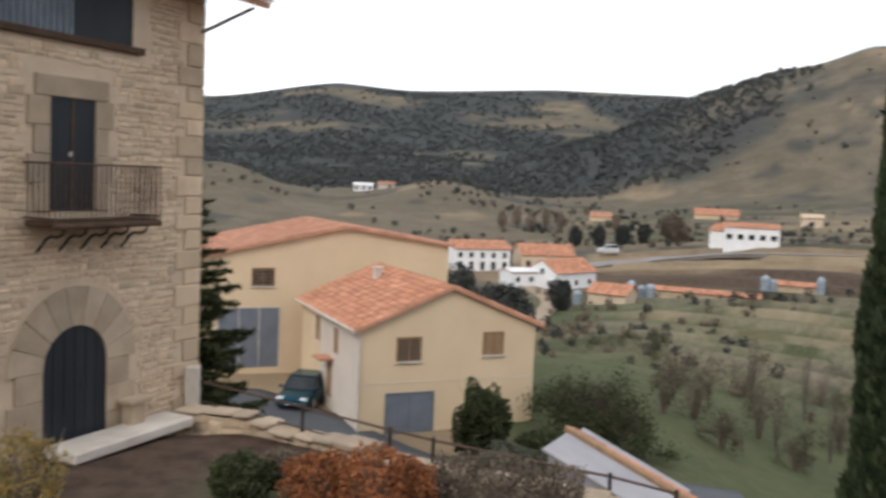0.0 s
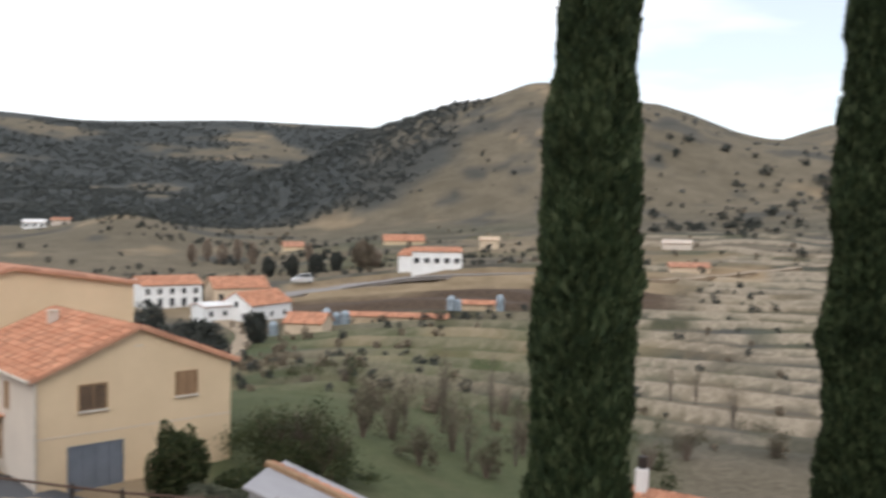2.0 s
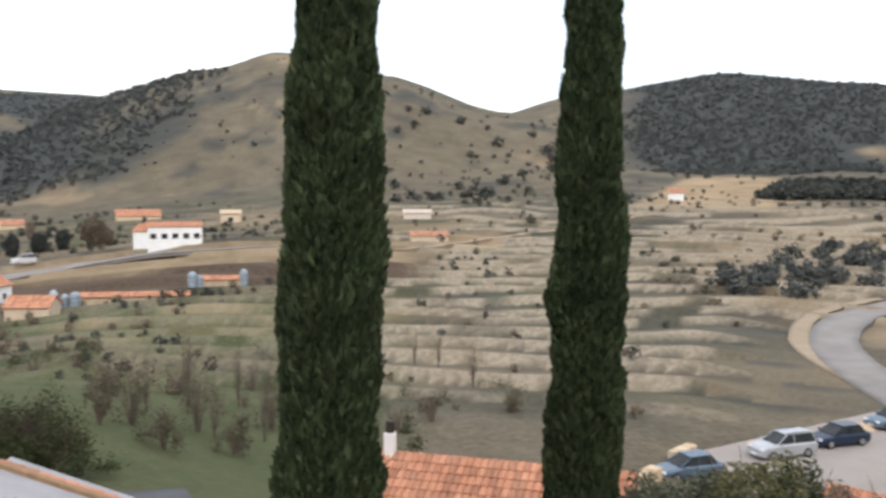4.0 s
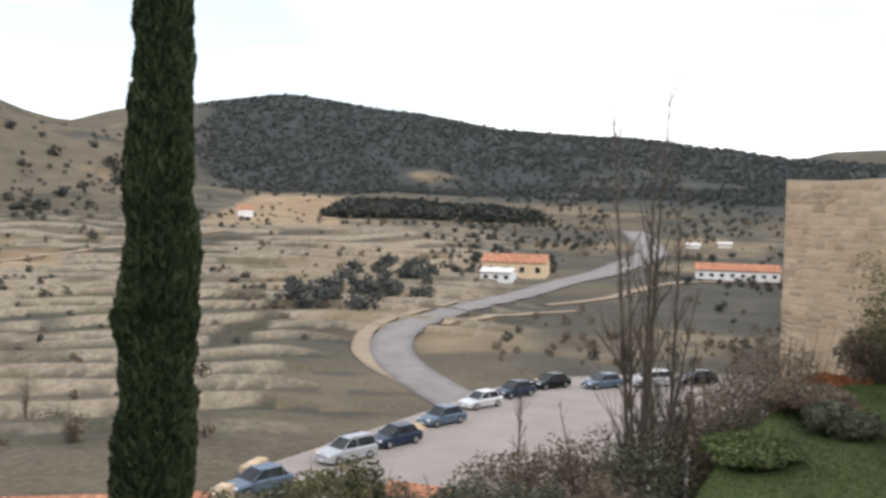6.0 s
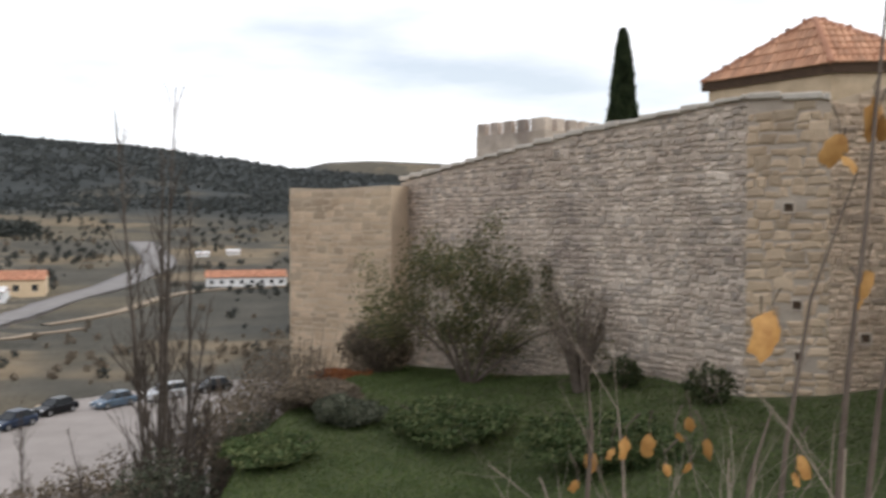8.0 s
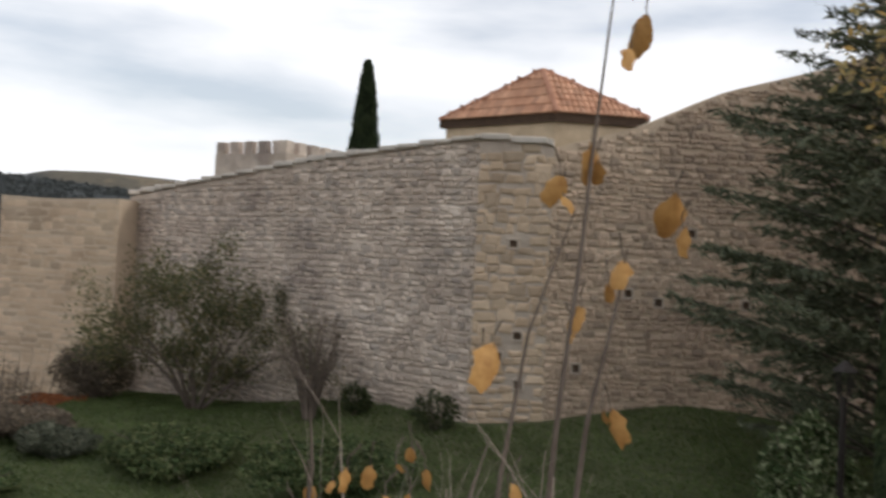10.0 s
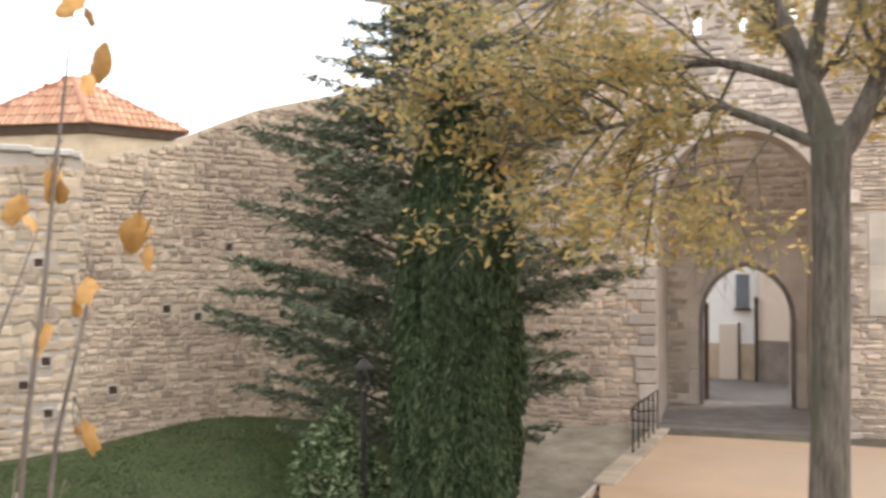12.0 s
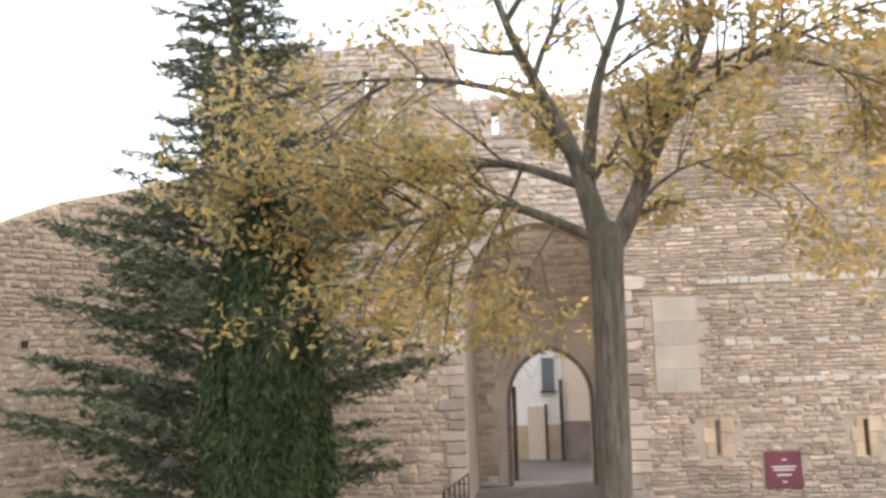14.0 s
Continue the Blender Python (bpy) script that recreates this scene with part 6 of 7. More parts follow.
# ivy mound and lamp beside the path
plant(127.2, 12.2, "ivy_mound", 0.66, 1.9, "mound of variegated ivy beside the path", "ivy", 240, leaves=6500, size=0.085)
p, z = at(128.9, 11.9)
post = thing("garden_lamp", "dark iron lamp post with a small lantern", "lamp post", pose(p.x, p.y, z))
part("pole", rods([((0, 0, -0.1), (0, 0, 2.3))], 0.04, 8), M["iron"], post)
part("base", rods([((0, 0, -0.1), (0, 0, 0.5))], 0.075, 8), M["iron"], post)
for k in range(4):
    a = math.pi / 2 * k + 0.4
    part("lantern_bar", rods([((0.07 * math.cos(a), 0.07 * math.sin(a), 2.3), (0.12 * math.cos(a), 0.12 * math.sin(a), 2.6))], 0.012), M["iron"], post)
bm = bmesh.new()
bmesh.ops.create_cone(bm, cap_ends=True, segments=8, radius1=0.15, radius2=0.03, depth=0.12, matrix=Matrix.Translation((0, 0, 2.66)))
part("cap", bm, M["iron"], post)

# young shrub close to the look-out, with a few large orange leaves
young = thing("young_shoot", "young bare shoot with a few orange autumn leaves", "shrub", pose(polar(109.5, 2.5).x, polar(109.5, 2.5).y, 3.2))


def near(az, el, d=2.6):
    v = polar(az, d, 5.0 + d * math.tan(radians(el))) - polar(109.5, 2.5, 3.2)
    return v


shoots = [[(110.6, -20), (111.4, -8), (112.2, 0), (112.6, 6), (113.2, 13), (113.6, 17)], [(107.6, -20), (108.3, -12), (109.5, -4), (111.8, 3)],
          [(112.0, -19), (113.0, -9), (114.4, -2), (114.8, 1)], [(97.0, -20), (97.6, -12), (97.2, -7)], [(105.8, -20), (106.4, -14), (107.6, -10)]]
for line in shoots:
    bm = bmesh.new()
    n_p = len(line)
    tapered(bm, [near(a, e) for a, e in line], [0.010 * (1 - 0.8 * k / (n_p - 1)) for k in range(n_p)], 6)
    part("shoot", bm, M["twig"], young)
LEAVES = ((112.6, 5.6, 0.11), (110.9, 4.0, 0.09), (117.4, 2.6, 0.13), (115.3, 12.6, 0.12), (113.8, 15.6, 0.09), (107.6, -6.3, 0.13), (97.4, -13.8, 0.10), (99.6, -12.8, 0.09),
          (100.9, -12.6, 0.09), (104.0, -12.6, 0.09), (109.0, -13.2, 0.10), (114.6, -0.6, 0.09), (114.3, -9.2, 0.10), (112.4, -3.2, 0.07), (103.2, -11.4, 0.07))
orange = surface("orange_leaf", (0.34, 0.16, 0.045), (0.58, 0.33, 0.11), 24, 90, 0.6, 0.2, 0.001)
rl = random.Random(6)
for az, el, s in LEAVES:
    for twin in range(2):
        c = near(az + rl.uniform(-0.9, 0.9) * twin, el + rl.uniform(-1.3, 0.6) * twin)
        w = s * (0.85 if twin == 0 else 0.5) * (0.75 if el < -11 else 1.1)
        n_e = 14
        vs = [(0, -0.10 * w, -0.5 * w)]
        for k in range(n_e):
            t_a = 2 * math.pi * k / n_e
            rr = 0.48 * (1 + 0.10 * math.cos(2 * t_a) + 0.10 * math.cos(5 * t_a) + rl.uniform(-0.16, 0.16))
            x, z = rr * 0.78 * math.sin(t_a), 0.52 * rr * 2 * math.cos(t_a)
            vs.append((x * w, (0.55 * x * x + 0.28 * z * z + rl.uniform(-0.05, 0.05)) * w, (z - 0.5) * w))
        fs = [(0, 1 + k, 1 + (k + 1) % n_e) for k in range(n_e)]
        q = Euler((rl.uniform(-0.6, 0.6), rl.uniform(-0.6, 0.6), radians(-az) + rl.uniform(-0.9, 0.9))).to_matrix().to_4x4()
        lf_ob = part("leaf", mesh_of("leaf", vs, fs, orange, True), None, young, m=Matrix.Translation(c + Vector((0, 0, w * 0.5))) @ q)
        top = c + Vector((0, 0, w * 0.5))
        bm = bmesh.new()
        tapered(bm, [top, top + Vector((0.01, 0.0, 0.03)), top + Vector((rl.uniform(-0.03, 0.03), rl.uniform(-0.03, 0.03), 0.07))], [0.002, 0.002, 0.003], 4)
        part("leaf_stalk", bm, M["twig"], young)


# fine bare twigs low on the shoot
rt = random.Random(19)
for k in range(16):
    a0 = rt.uniform(96.5, 112.5)
    root = near(a0, -24.0)
    bm = bmesh.new()
    lean = Vector((rt.uniform(-0.3, 0.3), rt.uniform(-0.3, 0.3), 1.0))
    branch_out(bm, root, lean, rt.uniform(0.25, 0.75), 0.006, 2, rt, [], 0.0, 0.5, 3)
    part("twig", bm, M["pale_bark"], young)

# ---- scattered scrub and woods on the slopes ----
def clear(x, y, d, a):
    """0 on the car park and the road, 1 elsewhere."""
    lot = (a > 46) & (d < 112)
    ang = np.interp(d, (87, 106, 118, 132, 147, 168, 205, 240, 285, 345), (60.2, 56.4, 55.6, 56.2, 58.6, 62.2, 67, 70.2, 72.3, 71.2))
    road = np.abs(a - ang) * d * 0.01745 < 11
    tilled = (a > 6) & (a < 33) & (d > 172) & (d < 252)
    dry_hill = np.where((a > 13) & (a < 42) & (d > 290), 0.35, 1.0) * np.where((a > 24) & (a < 58) & (d < 290), 0.5, 1.0)
    return np.where(lot | road | tilled, 0.0, dry_hill)


def scrub(name, label, category, count, near_d, far_d, az0, az1, size, mat, seed, chance, leaves=12, tall=1.0):
    rng = np.random.default_rng(seed)
    d = near_d * (far_d / near_d) ** rng.random(count)
    a = rng.uniform(az0, az1, count)
    x, y = d * np.sin(np.radians(a)), d * np.cos(np.radians(a))
    keep = rng.random(count) < chance(x, y, d, a)
    x, y, d = x[keep], y[keep], d[keep]
    z = ground_z(x, y)
    s = rng.uniform(0.5, 1.4, len(x)) * size * (0.6 + d / far_d)
    dv = rng.normal(size=(len(x), leaves, 3))
    dv /= np.linalg.norm(dv, axis=2)[:, :, None]
    dv *= rng.uniform(0.35, 1.05, dv.shape[:2])[:, :, None]
    c = np.stack([x, y, z], 1)[:, None, :] + dv * (s[:, None, None] * 0.5) * [1, 1, tall] + np.array([0, 0, 0.42 * tall]) * s[:, None, None]
    me = leaf_cloud(name, c.reshape(-1, 3), np.repeat(s * (1.9 / leaves ** 0.5), leaves), mat, rng, 0.2, 1.2)
    return tagged(new(name, me), label, category, kind="stuff")


scrub("scrub", "dark scrub bushes dotted over the dry slopes", "scrub", 9000, 75, 600, -16, 84, 1.6, M["far_tree"], 301,
      lambda x, y, d, a: (0.9 * ease(0.52 - 0.09 * ease(58, 64, a), 0.60 - 0.07 * ease(58, 64, a), rough(x, y, 55, 61)) + 0.04) * clear(x, y, d, a) * np.where((a > 2) & (a < 24) & (d < 120), 0.12, 1.0), 64)
scrub("pale_scrub", "grey-brown scrub along the terraces", "scrub", 2600, 70, 420, 4, 84, 1.3, M["brown_bush"], 302,
      lambda x, y, d, a: (0.8 * ease(0.48, 0.58, rough(x, y, 40, 63)) + 0.08) * clear(x, y, d, a) * np.where((a > 2) & (a < 24) & (d < 120), 0.8, 1.0), 60)
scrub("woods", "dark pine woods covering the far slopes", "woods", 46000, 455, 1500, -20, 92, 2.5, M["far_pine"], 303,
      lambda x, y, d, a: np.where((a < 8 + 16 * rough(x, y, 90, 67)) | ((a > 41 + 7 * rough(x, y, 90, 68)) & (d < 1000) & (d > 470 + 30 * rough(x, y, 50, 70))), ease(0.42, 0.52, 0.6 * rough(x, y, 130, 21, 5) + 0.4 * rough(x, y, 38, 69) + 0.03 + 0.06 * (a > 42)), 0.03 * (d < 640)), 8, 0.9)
scrub("pine_belt", "dark belt of pines on the middle slope", "woods", 2600, 362, 415, 51, 67, 2.2, M["far_tree"], 304, lambda x, y, d, a: ease(0, 1.6, a - 51.5 - 0.03 * (d - 362)) * (1 - ease(62, 66, a)), 14, 0.9)
scrub("thicket", "dark thickets in the hollows of the terraces", "scrub", 90, 150, 235, 49, 59, 2.6, M["far_pine"], 305,
      lambda x, y, d, a: ease(0.46, 0.58, rough(x, y, 26, 71)) * clear(x, y, d, a) * 2, 70, 0.8)
scrub("hill_bush", "single dark bushes on the round hill", "scrub", 60, 330, 560, 30, 41, 4.0, M["far_tree"], 306, lambda x, y, d, a: 0.6 + 0 * a, 60, 0.8)
# grass blades on the lawn
rng = np.random.default_rng(55)
d = np.sqrt(rng.uniform(9.0 ** 2, 25.0 ** 2, 180000))
a = rng.uniform(73, 131, 180000)
ok = d < np.where(a < 107.5, np.interp(a, (73, 78, 82, 87, 107.5), (13, 17, 22.5, 25.5, 17.0)), np.interp(a, (107.5, 112, 131), (17.0, 17.0, 19.6)))
x, y = d[ok] * np.sin(np.radians(a[ok])), d[ok] * np.cos(np.radians(a[ok]))
tagged(new("grass", leaf_cloud("grass", np.stack([x, y, ground_z(x, y) + 0.025], 1), 0.036, M["lawn"], rng, 0.75, 1.3)), "mown green lawn grass below the wall", "grass", kind="stuff")

# ---- far houses, car park and roads ----
def rect_house(name, label, az, d, w, dep, h, roof_h, turn, wall, roof, rows=(), door=False, base=None, group="", window_mat=None):
    """A small house: x along its front, which faces the look-out, turned by some degrees."""
    p = polar(az, d)
    z = (gz(p.x, p.y) - 0.2) if base is None else base
    a = radians(az)
    u = Vector((math.cos(a), -math.sin(a), 0))
    m = wall_frame((p.x, p.y, z), (u.x, u.y)) @ pose(0, 0, 0, 0, 0, turn) @ pose(-w / 2, 0, 0)
    t = thing(name, label, "house", m, group)
    part("wall", extrude_poly([(0, -1.5), (dep, -1.5), (dep, h), (dep / 2, h + roof_h), (0, h)], w), wall, t, m=pose(0, 0, 0, 0, 0, 90) @ pose(0, -w, 0))
    roof_slope(t, (-0.3, -0.35, h - 0.05), (w + 0.3, -0.35, h - 0.05), (0, dep / 2 + 0.35, roof_h + 0.15), roof, pitch=0.5, row=0.8)
    roof_slope(t, (-0.3, dep + 0.35, h - 0.05), (w + 0.3, dep + 0.35, h - 0.05), (0, -dep / 2 - 0.35, roof_h + 0.15), roof, pitch=0.5, row=0.8)
    for z0, count, ww, wh in rows:
        for k in range(count):
            x = w * (k + 0.5) / count
            o = part("window", box((x - ww / 2, -0.04, z0), (x + ww / 2, 0.02, z0 + wh)), window_mat or M["glass"], t)
            part("frame", box((x - ww / 2 - 0.08, -0.06, z0 - 0.12), (x + ww / 2 + 0.08, 0.0, z0 - 0.02)), M["slab"], o)
    return t


W, C, T = M["white"], M["cream"], M["tile"]
rect_house("white_house", "white two-storey house with an orange tiled roof", 0.9, 205, 13, 9, 5.2, 1.6, 18, W, T, ((3.2, 5, 0.9, 1.2), (0.5, 5, 1.0, 1.8)))
rect_house("stone_cottage", "low brown house with an orange tiled roof", 5.0, 212, 12.5, 10, 3.4, 2.2, 14, M["house_mortar"], T, ((0.6, 4, 1.0, 1.5),))
cot = rect_house("white_cottage", "white gabled cottage with an orange tiled roof", 6.8, 184.6, 12, 8, 3.4, 2.4, 50, W, T, ((0.9, 3, 0.8, 1.0),))
for y0, z0, ww, hh in ((1.4, 0.6, 0.9, 1.2), (5.4, 0.3, 1.0, 1.9), (3.4, 2.9, 0.9, 1.1)):
    part("gable_window", box((-0.05, y0, z0), (0.02, y0 + ww, z0 + hh)), M["glass"], cot)
rect_house("cottage_annex", "low white annex beside the gabled cottage", 3.6, 182, 6.0, 5, 3.2, 0.5, 30, W, W, ((1.2, 2, 0.8, 1.0),))
rect_house("brick_shed", "low shed with an orange tiled roof", 8.7, 158, 6.8, 6, 2.0, 1.5, -20, M["house_mortar"], T)
rect_house("long_shed", "long low farm shed with an orange roof", 14.5, 168, 18.5, 2.6, 1.2, 0.55, -9, M["warm_stone"], T)
rect_house("long_shed", "low farm shed with an orange roof", 19.7, 176, 8, 2.6, 1.5, 0.55, -6, M["warm_stone"], T)
rect_house("bright_house", "bright white house with a row of windows", 16.95, 246, 13.5, 8, 5.3, 1.0, 5, W, T, ((2.2, 5, 1.5, 1.3),))
rect_house("bright_house_wing", "white gabled wing beside the bright house", 14.95, 247, 4.0, 7, 4.8, 1.7, -30, W, T)
rect_house("farm_roof", "low building with a bright orange roof", 14.9, 320, 14, 9, 1.6, 2.0, 4, C, T)
rect_house("hut", "small sandy hut on the slope", 20.2, 292, 6.0, 5, 3.0, 1.0, 0, M["house_mortar"], M["house_mortar"], ((0.3, 1, 1.4, 1.5),))
rect_house("farm_roof", "faded orange farm roof behind the trees", 8.1, 330, 7, 6, 1.6, 1.6, 8, C, M["old_tile"])
rect_house("distant_farm", "white farm on the far slope", -6.7, 432, 9, 8, 2.8, 1.2, 0, W, W, ((1.0, 3, 1.2, 1.2),))
rect_house("distant_farm", "pale farm building on the far slope", -5.3, 436, 8, 8, 2.2, 1.0, 0, M["plaster"], M["old_tile"])
rect_house("roadside_house", "low roadside house with an orange roof", 64.0, 216, 15, 8, 3.4, 1.7, -8, C, T, ((1.0, 4, 1.2, 1.3),))
rect_house("roadside_annex", "small white annex below the roadside house", 62.9, 204, 7.0, 5, 2.0, 0.8, -14, W, W, ((0.5, 3, 0.9, 0.9),))
rect_house("long_shed", "long white shed with an orange roof by the lane", 77.4, 228, 19, 6, 2.6, 1.4, 4, W, T, ((1.0, 8, 0.9, 0.8),))
rect_house("distant_hut", "small white hut on the hillside", 47.4, 345, 5.5, 5, 3.6, 1.5, 0, W, M["old_tile"])
rect_house("distant_hut", "pale grey shed on the hillside", 31.6, 300, 9.0, 5, 2.2, 1.0, 0, M["plaster"], M["plaster"])
rect_house("distant_hut", "low orange-roofed shed at the track", 32.4, 245, 10, 5, 1.6, 1.0, 10, M["house_mortar"], M["old_tile"])
rect_house("distant_hut", "small white hut among far trees", 74.8, 300, 4, 4, 1.4, 0.5, 0, W, W)
rect_house("distant_hut", "small white hut among far trees", 76.6, 305, 4, 4, 1.4, 0.5, 0, W, W)

# blue-grey feed tanks beside the sheds
steel = surface("galvanised_steel", (0.22, 0.27, 0.31), (0.36, 0.42, 0.47), 1.5, 12, 0.5, 0.1, 0.004, metal=0.3)
for az, d, r, h in ((10.15, 164, 0.75, 3.4), (10.75, 165, 0.7, 2.6), (11.3, 164, 0.85, 2.7), (17.9, 172, 0.8, 2.9), (18.35, 172, 0.6, 2.3), (20.95, 175, 0.75, 3.3), (6.9, 160, 0.8, 2.6)):
    p, z = at(az, d)
    tank = thing("feed_tank", "blue-grey steel feed tank beside the sheds", "tank", pose(p.x, p.y, z - 0.1), "feed tanks")
    bm = bmesh.new()
    tapered(bm, [(0, 0, 0.0), (0, 0, 0.15), (0, 0, h * 0.8), (0, 0, h * 0.93), (0, 0, h)], [r * 0.9, r, r, r * 0.7, r * 0.25], 12)
    part("tank_body", bm, steel, tank)
    for zb in (0.35, 0.62):
        part("hoop", rods([((0, 0, h * zb - 0.05), (0, 0, h * zb + 0.05))], r * 1.04, 12), M["metal_door"], tank)

# near roofs below the garden
def near_roof(name, label, az0, d0, az1, d1, ridge_z, drop, run, mat):
    a, b = polar(az0, d0, ridge_z), polar(az1, d1, ridge_z)
    m = wall_frame(a, (b - a))
    w = (b - a).length
    t = thing(name, label, "house", m)
    part("wall", extrude_poly([(-run, -drop - 3), (run, -drop - 3), (run, -drop), (0, 0), (-run, -drop)], w), M["cream"], t, m=pose(0, 0, -0.12, 0, 0, 90) @ pose(0, -w, 0))
    roof_slope(t, (-0.3, -run - 0.3, -drop - 0.1), (w + 0.3, -run - 0.3, -drop - 0.1), (0, run + 0.3, drop + 0.12), mat, pitch=0.24, row=0.4)
    roof_slope(t, (-0.3, run + 0.3, -drop - 0.1), (w + 0.3, run + 0.3, -drop - 0.1), (0, -run - 0.3, drop + 0.12), mat, pitch=0.24, row=0.4, seed=9)
    return t


nr_house = near_roof("tiled_house", "low house under a bright clay tile roof", 26.0, 32.0, 45.0, 29.5, -4.05, 1.2, 3.0, T)
near_roof("tiled_outhouse", "small outhouse under a clay tile roof", 57.0, 34.0, 61.5, 33.0, -5.2, 0.8, 2.0, T)
ch = nr_house
part("chimney", box((2.3, -0.3, -0.3), (2.65, 0.05, 0.75), 0.02), M["white"], ch, "whitewashed chimney")
part("chimney_pot", rods([((2.48, -0.12, 0.75), (2.48, -0.12, 1.15))], 0.16, 8), M["iron"], ch)

# grey lean-to under the road
m_s = wall_frame(polar(5.8, 27.0, -0.75), polar(13.4, 26.0) - polar(6.0, 27.0))
lilac = surface("lilac_plaster", (0.30, 0.295, 0.315), (0.40, 0.39, 0.41), 0.8, 18, 0.9, 0.2, 0.006)
shed = thing("lean_to", "grey plastered lean-to with a sloping tile verge", "shed", m_s)
L_S = (polar(13.4, 26.0) - polar(6.0, 27.0)).length
part("wall", extrude_poly([(0, -7.5), (L_S, -7.5), (L_S, -3.7), (0, -2.3)], 3.2), lilac, shed)
roof_slope(shed, (L_S + 0.3, 2.3, -3.75), (L_S + 0.3, 2.62, -3.75), (-L_S - 0.5, 0, 1.55), T)
part("verge_beam", box((0, 2.0, 0), (L_S + 0.8, 2.25, 0.18), 0.02), M["wood"], shed, m=pose(-0.3, 0, -2.2, 0, math.degrees(math.atan2(1.4, L_S)), 0))
part("roof_sheet", box((0, -0.1, 0), (L_S + 0.6, 2.2, 0.1), 0.02), lilac, shed, m=pose(-0.2, 0, -2.3, 0, math.degrees(math.atan2(1.4, L_S)), 0))

# ---- garden wall, railing and the road below ----
line = [polar(-17.6, 18.4), polar(-13.0, 17.4), polar(-9.0, 16.4), polar(-5.5, 15.5), polar(-2.0, 14.9), polar(2.2, 14.5), polar(6.2, 14.3), polar(10.5, 14.2)]
rw = random.Random(71)
for k in range(len(line) - 1):
    m, ln = facing(line[k], line[k + 1])
    gw = thing("garden_wall", "low dry-stone garden wall with rough flat capstones", "wall", m, kind="structure")
    top = 0.24 - 0.03 * k
    part("wall_core", box((0, 0.03, -1.6), (ln, 0.42, top - 0.08)), M["house_mortar"], gw)
    lay_stones(gw, courses(ln, lambda x: -0.9, lambda x: top - 0.06, (0.12, 0.22), (0.2, 0.5), rw), 0.05, HOUSE, 40, 72 + k, (ln / 2, 0), m=pose(0, 0.03, 0))
    x = 0.0
    while x < ln - 0.05:
        w = min(rw.uniform(0.4, 0.8), ln - x)
        hh = rw.uniform(0.02, 0.13)
        part("capstone", box((x + 0.02, -0.1 + rw.uniform(-0.08, 0.08), top - 0.08), (x + w - 0.03, 0.5 + rw.uniform(-0.08, 0.05), top - 0.06 + hh), 0.03), M["ashlar"], gw,
             m=pose(0, 0, 0, rw.uniform(-3, 3), rw.uniform(-3, 3), 0))
        x += w
gp = [polar(-16.2, 19.0, 0.62), polar(-9.8, 16.9, 0.6), polar(-4.2, 15.6, 0.56), polar(-1.4, 15.2, 0.52), polar(4.4, 14.9, 0.38), polar(6.4, 14.8, 0.34), polar(9.9, 14.7, 0.28), polar(14.0, 14.6, 0.16)]
fence = thing("garden_railing", "dark iron post and rail fence on the garden wall", "railing")
for k, q in enumerate(gp):
    part("post", rods([(q - Vector((0, 0, 0.85)), q + Vector((0, 0, 0.06)))], 0.035, 6), M["iron"], fence)
    if k:
        part("rail", rods([(gp[k - 1], q)], 0.024, 6), M["rust_iron"], fence)
        part("lower_rail", rods([(gp[k - 1] - Vector((0, 0, 0.4)), q - Vector((0, 0, 0.4)))], 0.018, 6), M["rust_iron"], fence)
pillar = part("white_post", box((-0.13, -0.13, -0.9), (0.13, 0.13, 0.95), 0.02), M["slab"], None, m=pose(*polar(-16.6, 18.9), 0.0))
tagged(pillar, "pale square post at the house corner", "post")


def pol_xy(*pairs):
    return [(polar(a, d).x, polar(a, d).y) for a, d in pairs]


ribbon("road_lane", pol_xy((-24, 56), (-18, 50), (-15, 47), (-12.4, 44.6), (-9.6, 41.8), (-6.8, 38.6), (-2, 35.2), (4, 34.6), (10, 36), (18, 37)), [3.4] * 10, M["blue_asphalt"], 0.1, "dark asphalt lane below the garden wall", "road")
ribbon("road", pol_xy((62.4, 80), (60.8, 87), (58.7, 96), (57.2, 106), (56.5, 118), (57.0, 132), (59.2, 147), (62.5, 168), (67, 205), (70.2, 240), (72.3, 285), (71.2, 345)),
       [6, 5.5, 5.5, 5.5, 5.5, 6, 6, 6.5, 7, 9, 10, 8], M["asphalt"], 0.25, "grey asphalt road curving down the hillside", "road")
ribbon("road_shoulder", pol_xy((59.6, 90), (57.2, 98), (55.4, 108), (54.6, 120), (55.3, 136), (58.0, 152), (61.6, 174)), [2.0, 2.2, 2.4, 2.6, 2.4, 2.0, 1.6], M["dirt"], 0.16, "pale sandy verge along the road", "road")
ribbon("track", pol_xy((59.6, 140), (63.5, 152), (68, 164)), [2.2, 2.4, 1.6], M["dirt"], 0.2, "pale dirt track across the slope", "road")
ribbon("track", pol_xy((66, 172), (70, 186), (73.2, 210), (76, 222), (80, 226)), [2.2, 2.6, 3.0, 3.2, 3.2], M["dirt"], 0.2, "pale dirt track to the long shed", "road")
ribbon("track", pol_xy((22, 228), (28, 226), (33, 236), (38, 256), (43, 285), (46, 310)), [3.2] * 6, M["dirt"], 0.25, "pale dirt track along the hill", "road")
ribbon("road_valley", pol_xy((3.0, 196), (6.5, 214), (9.5, 226), (14, 236), (22, 236), (30, 232)), [5, 6, 7, 6, 4, 3], M["asphalt"], 0.25, "grey valley road past the houses", "road")
ribbon("track", pol_xy((3.6, 120), (4.6, 140), (5.2, 165), (3.2, 190)), [3.0, 3.0, 3.5, 4], M["dirt"], 0.2, "pale lane down to the houses", "road")

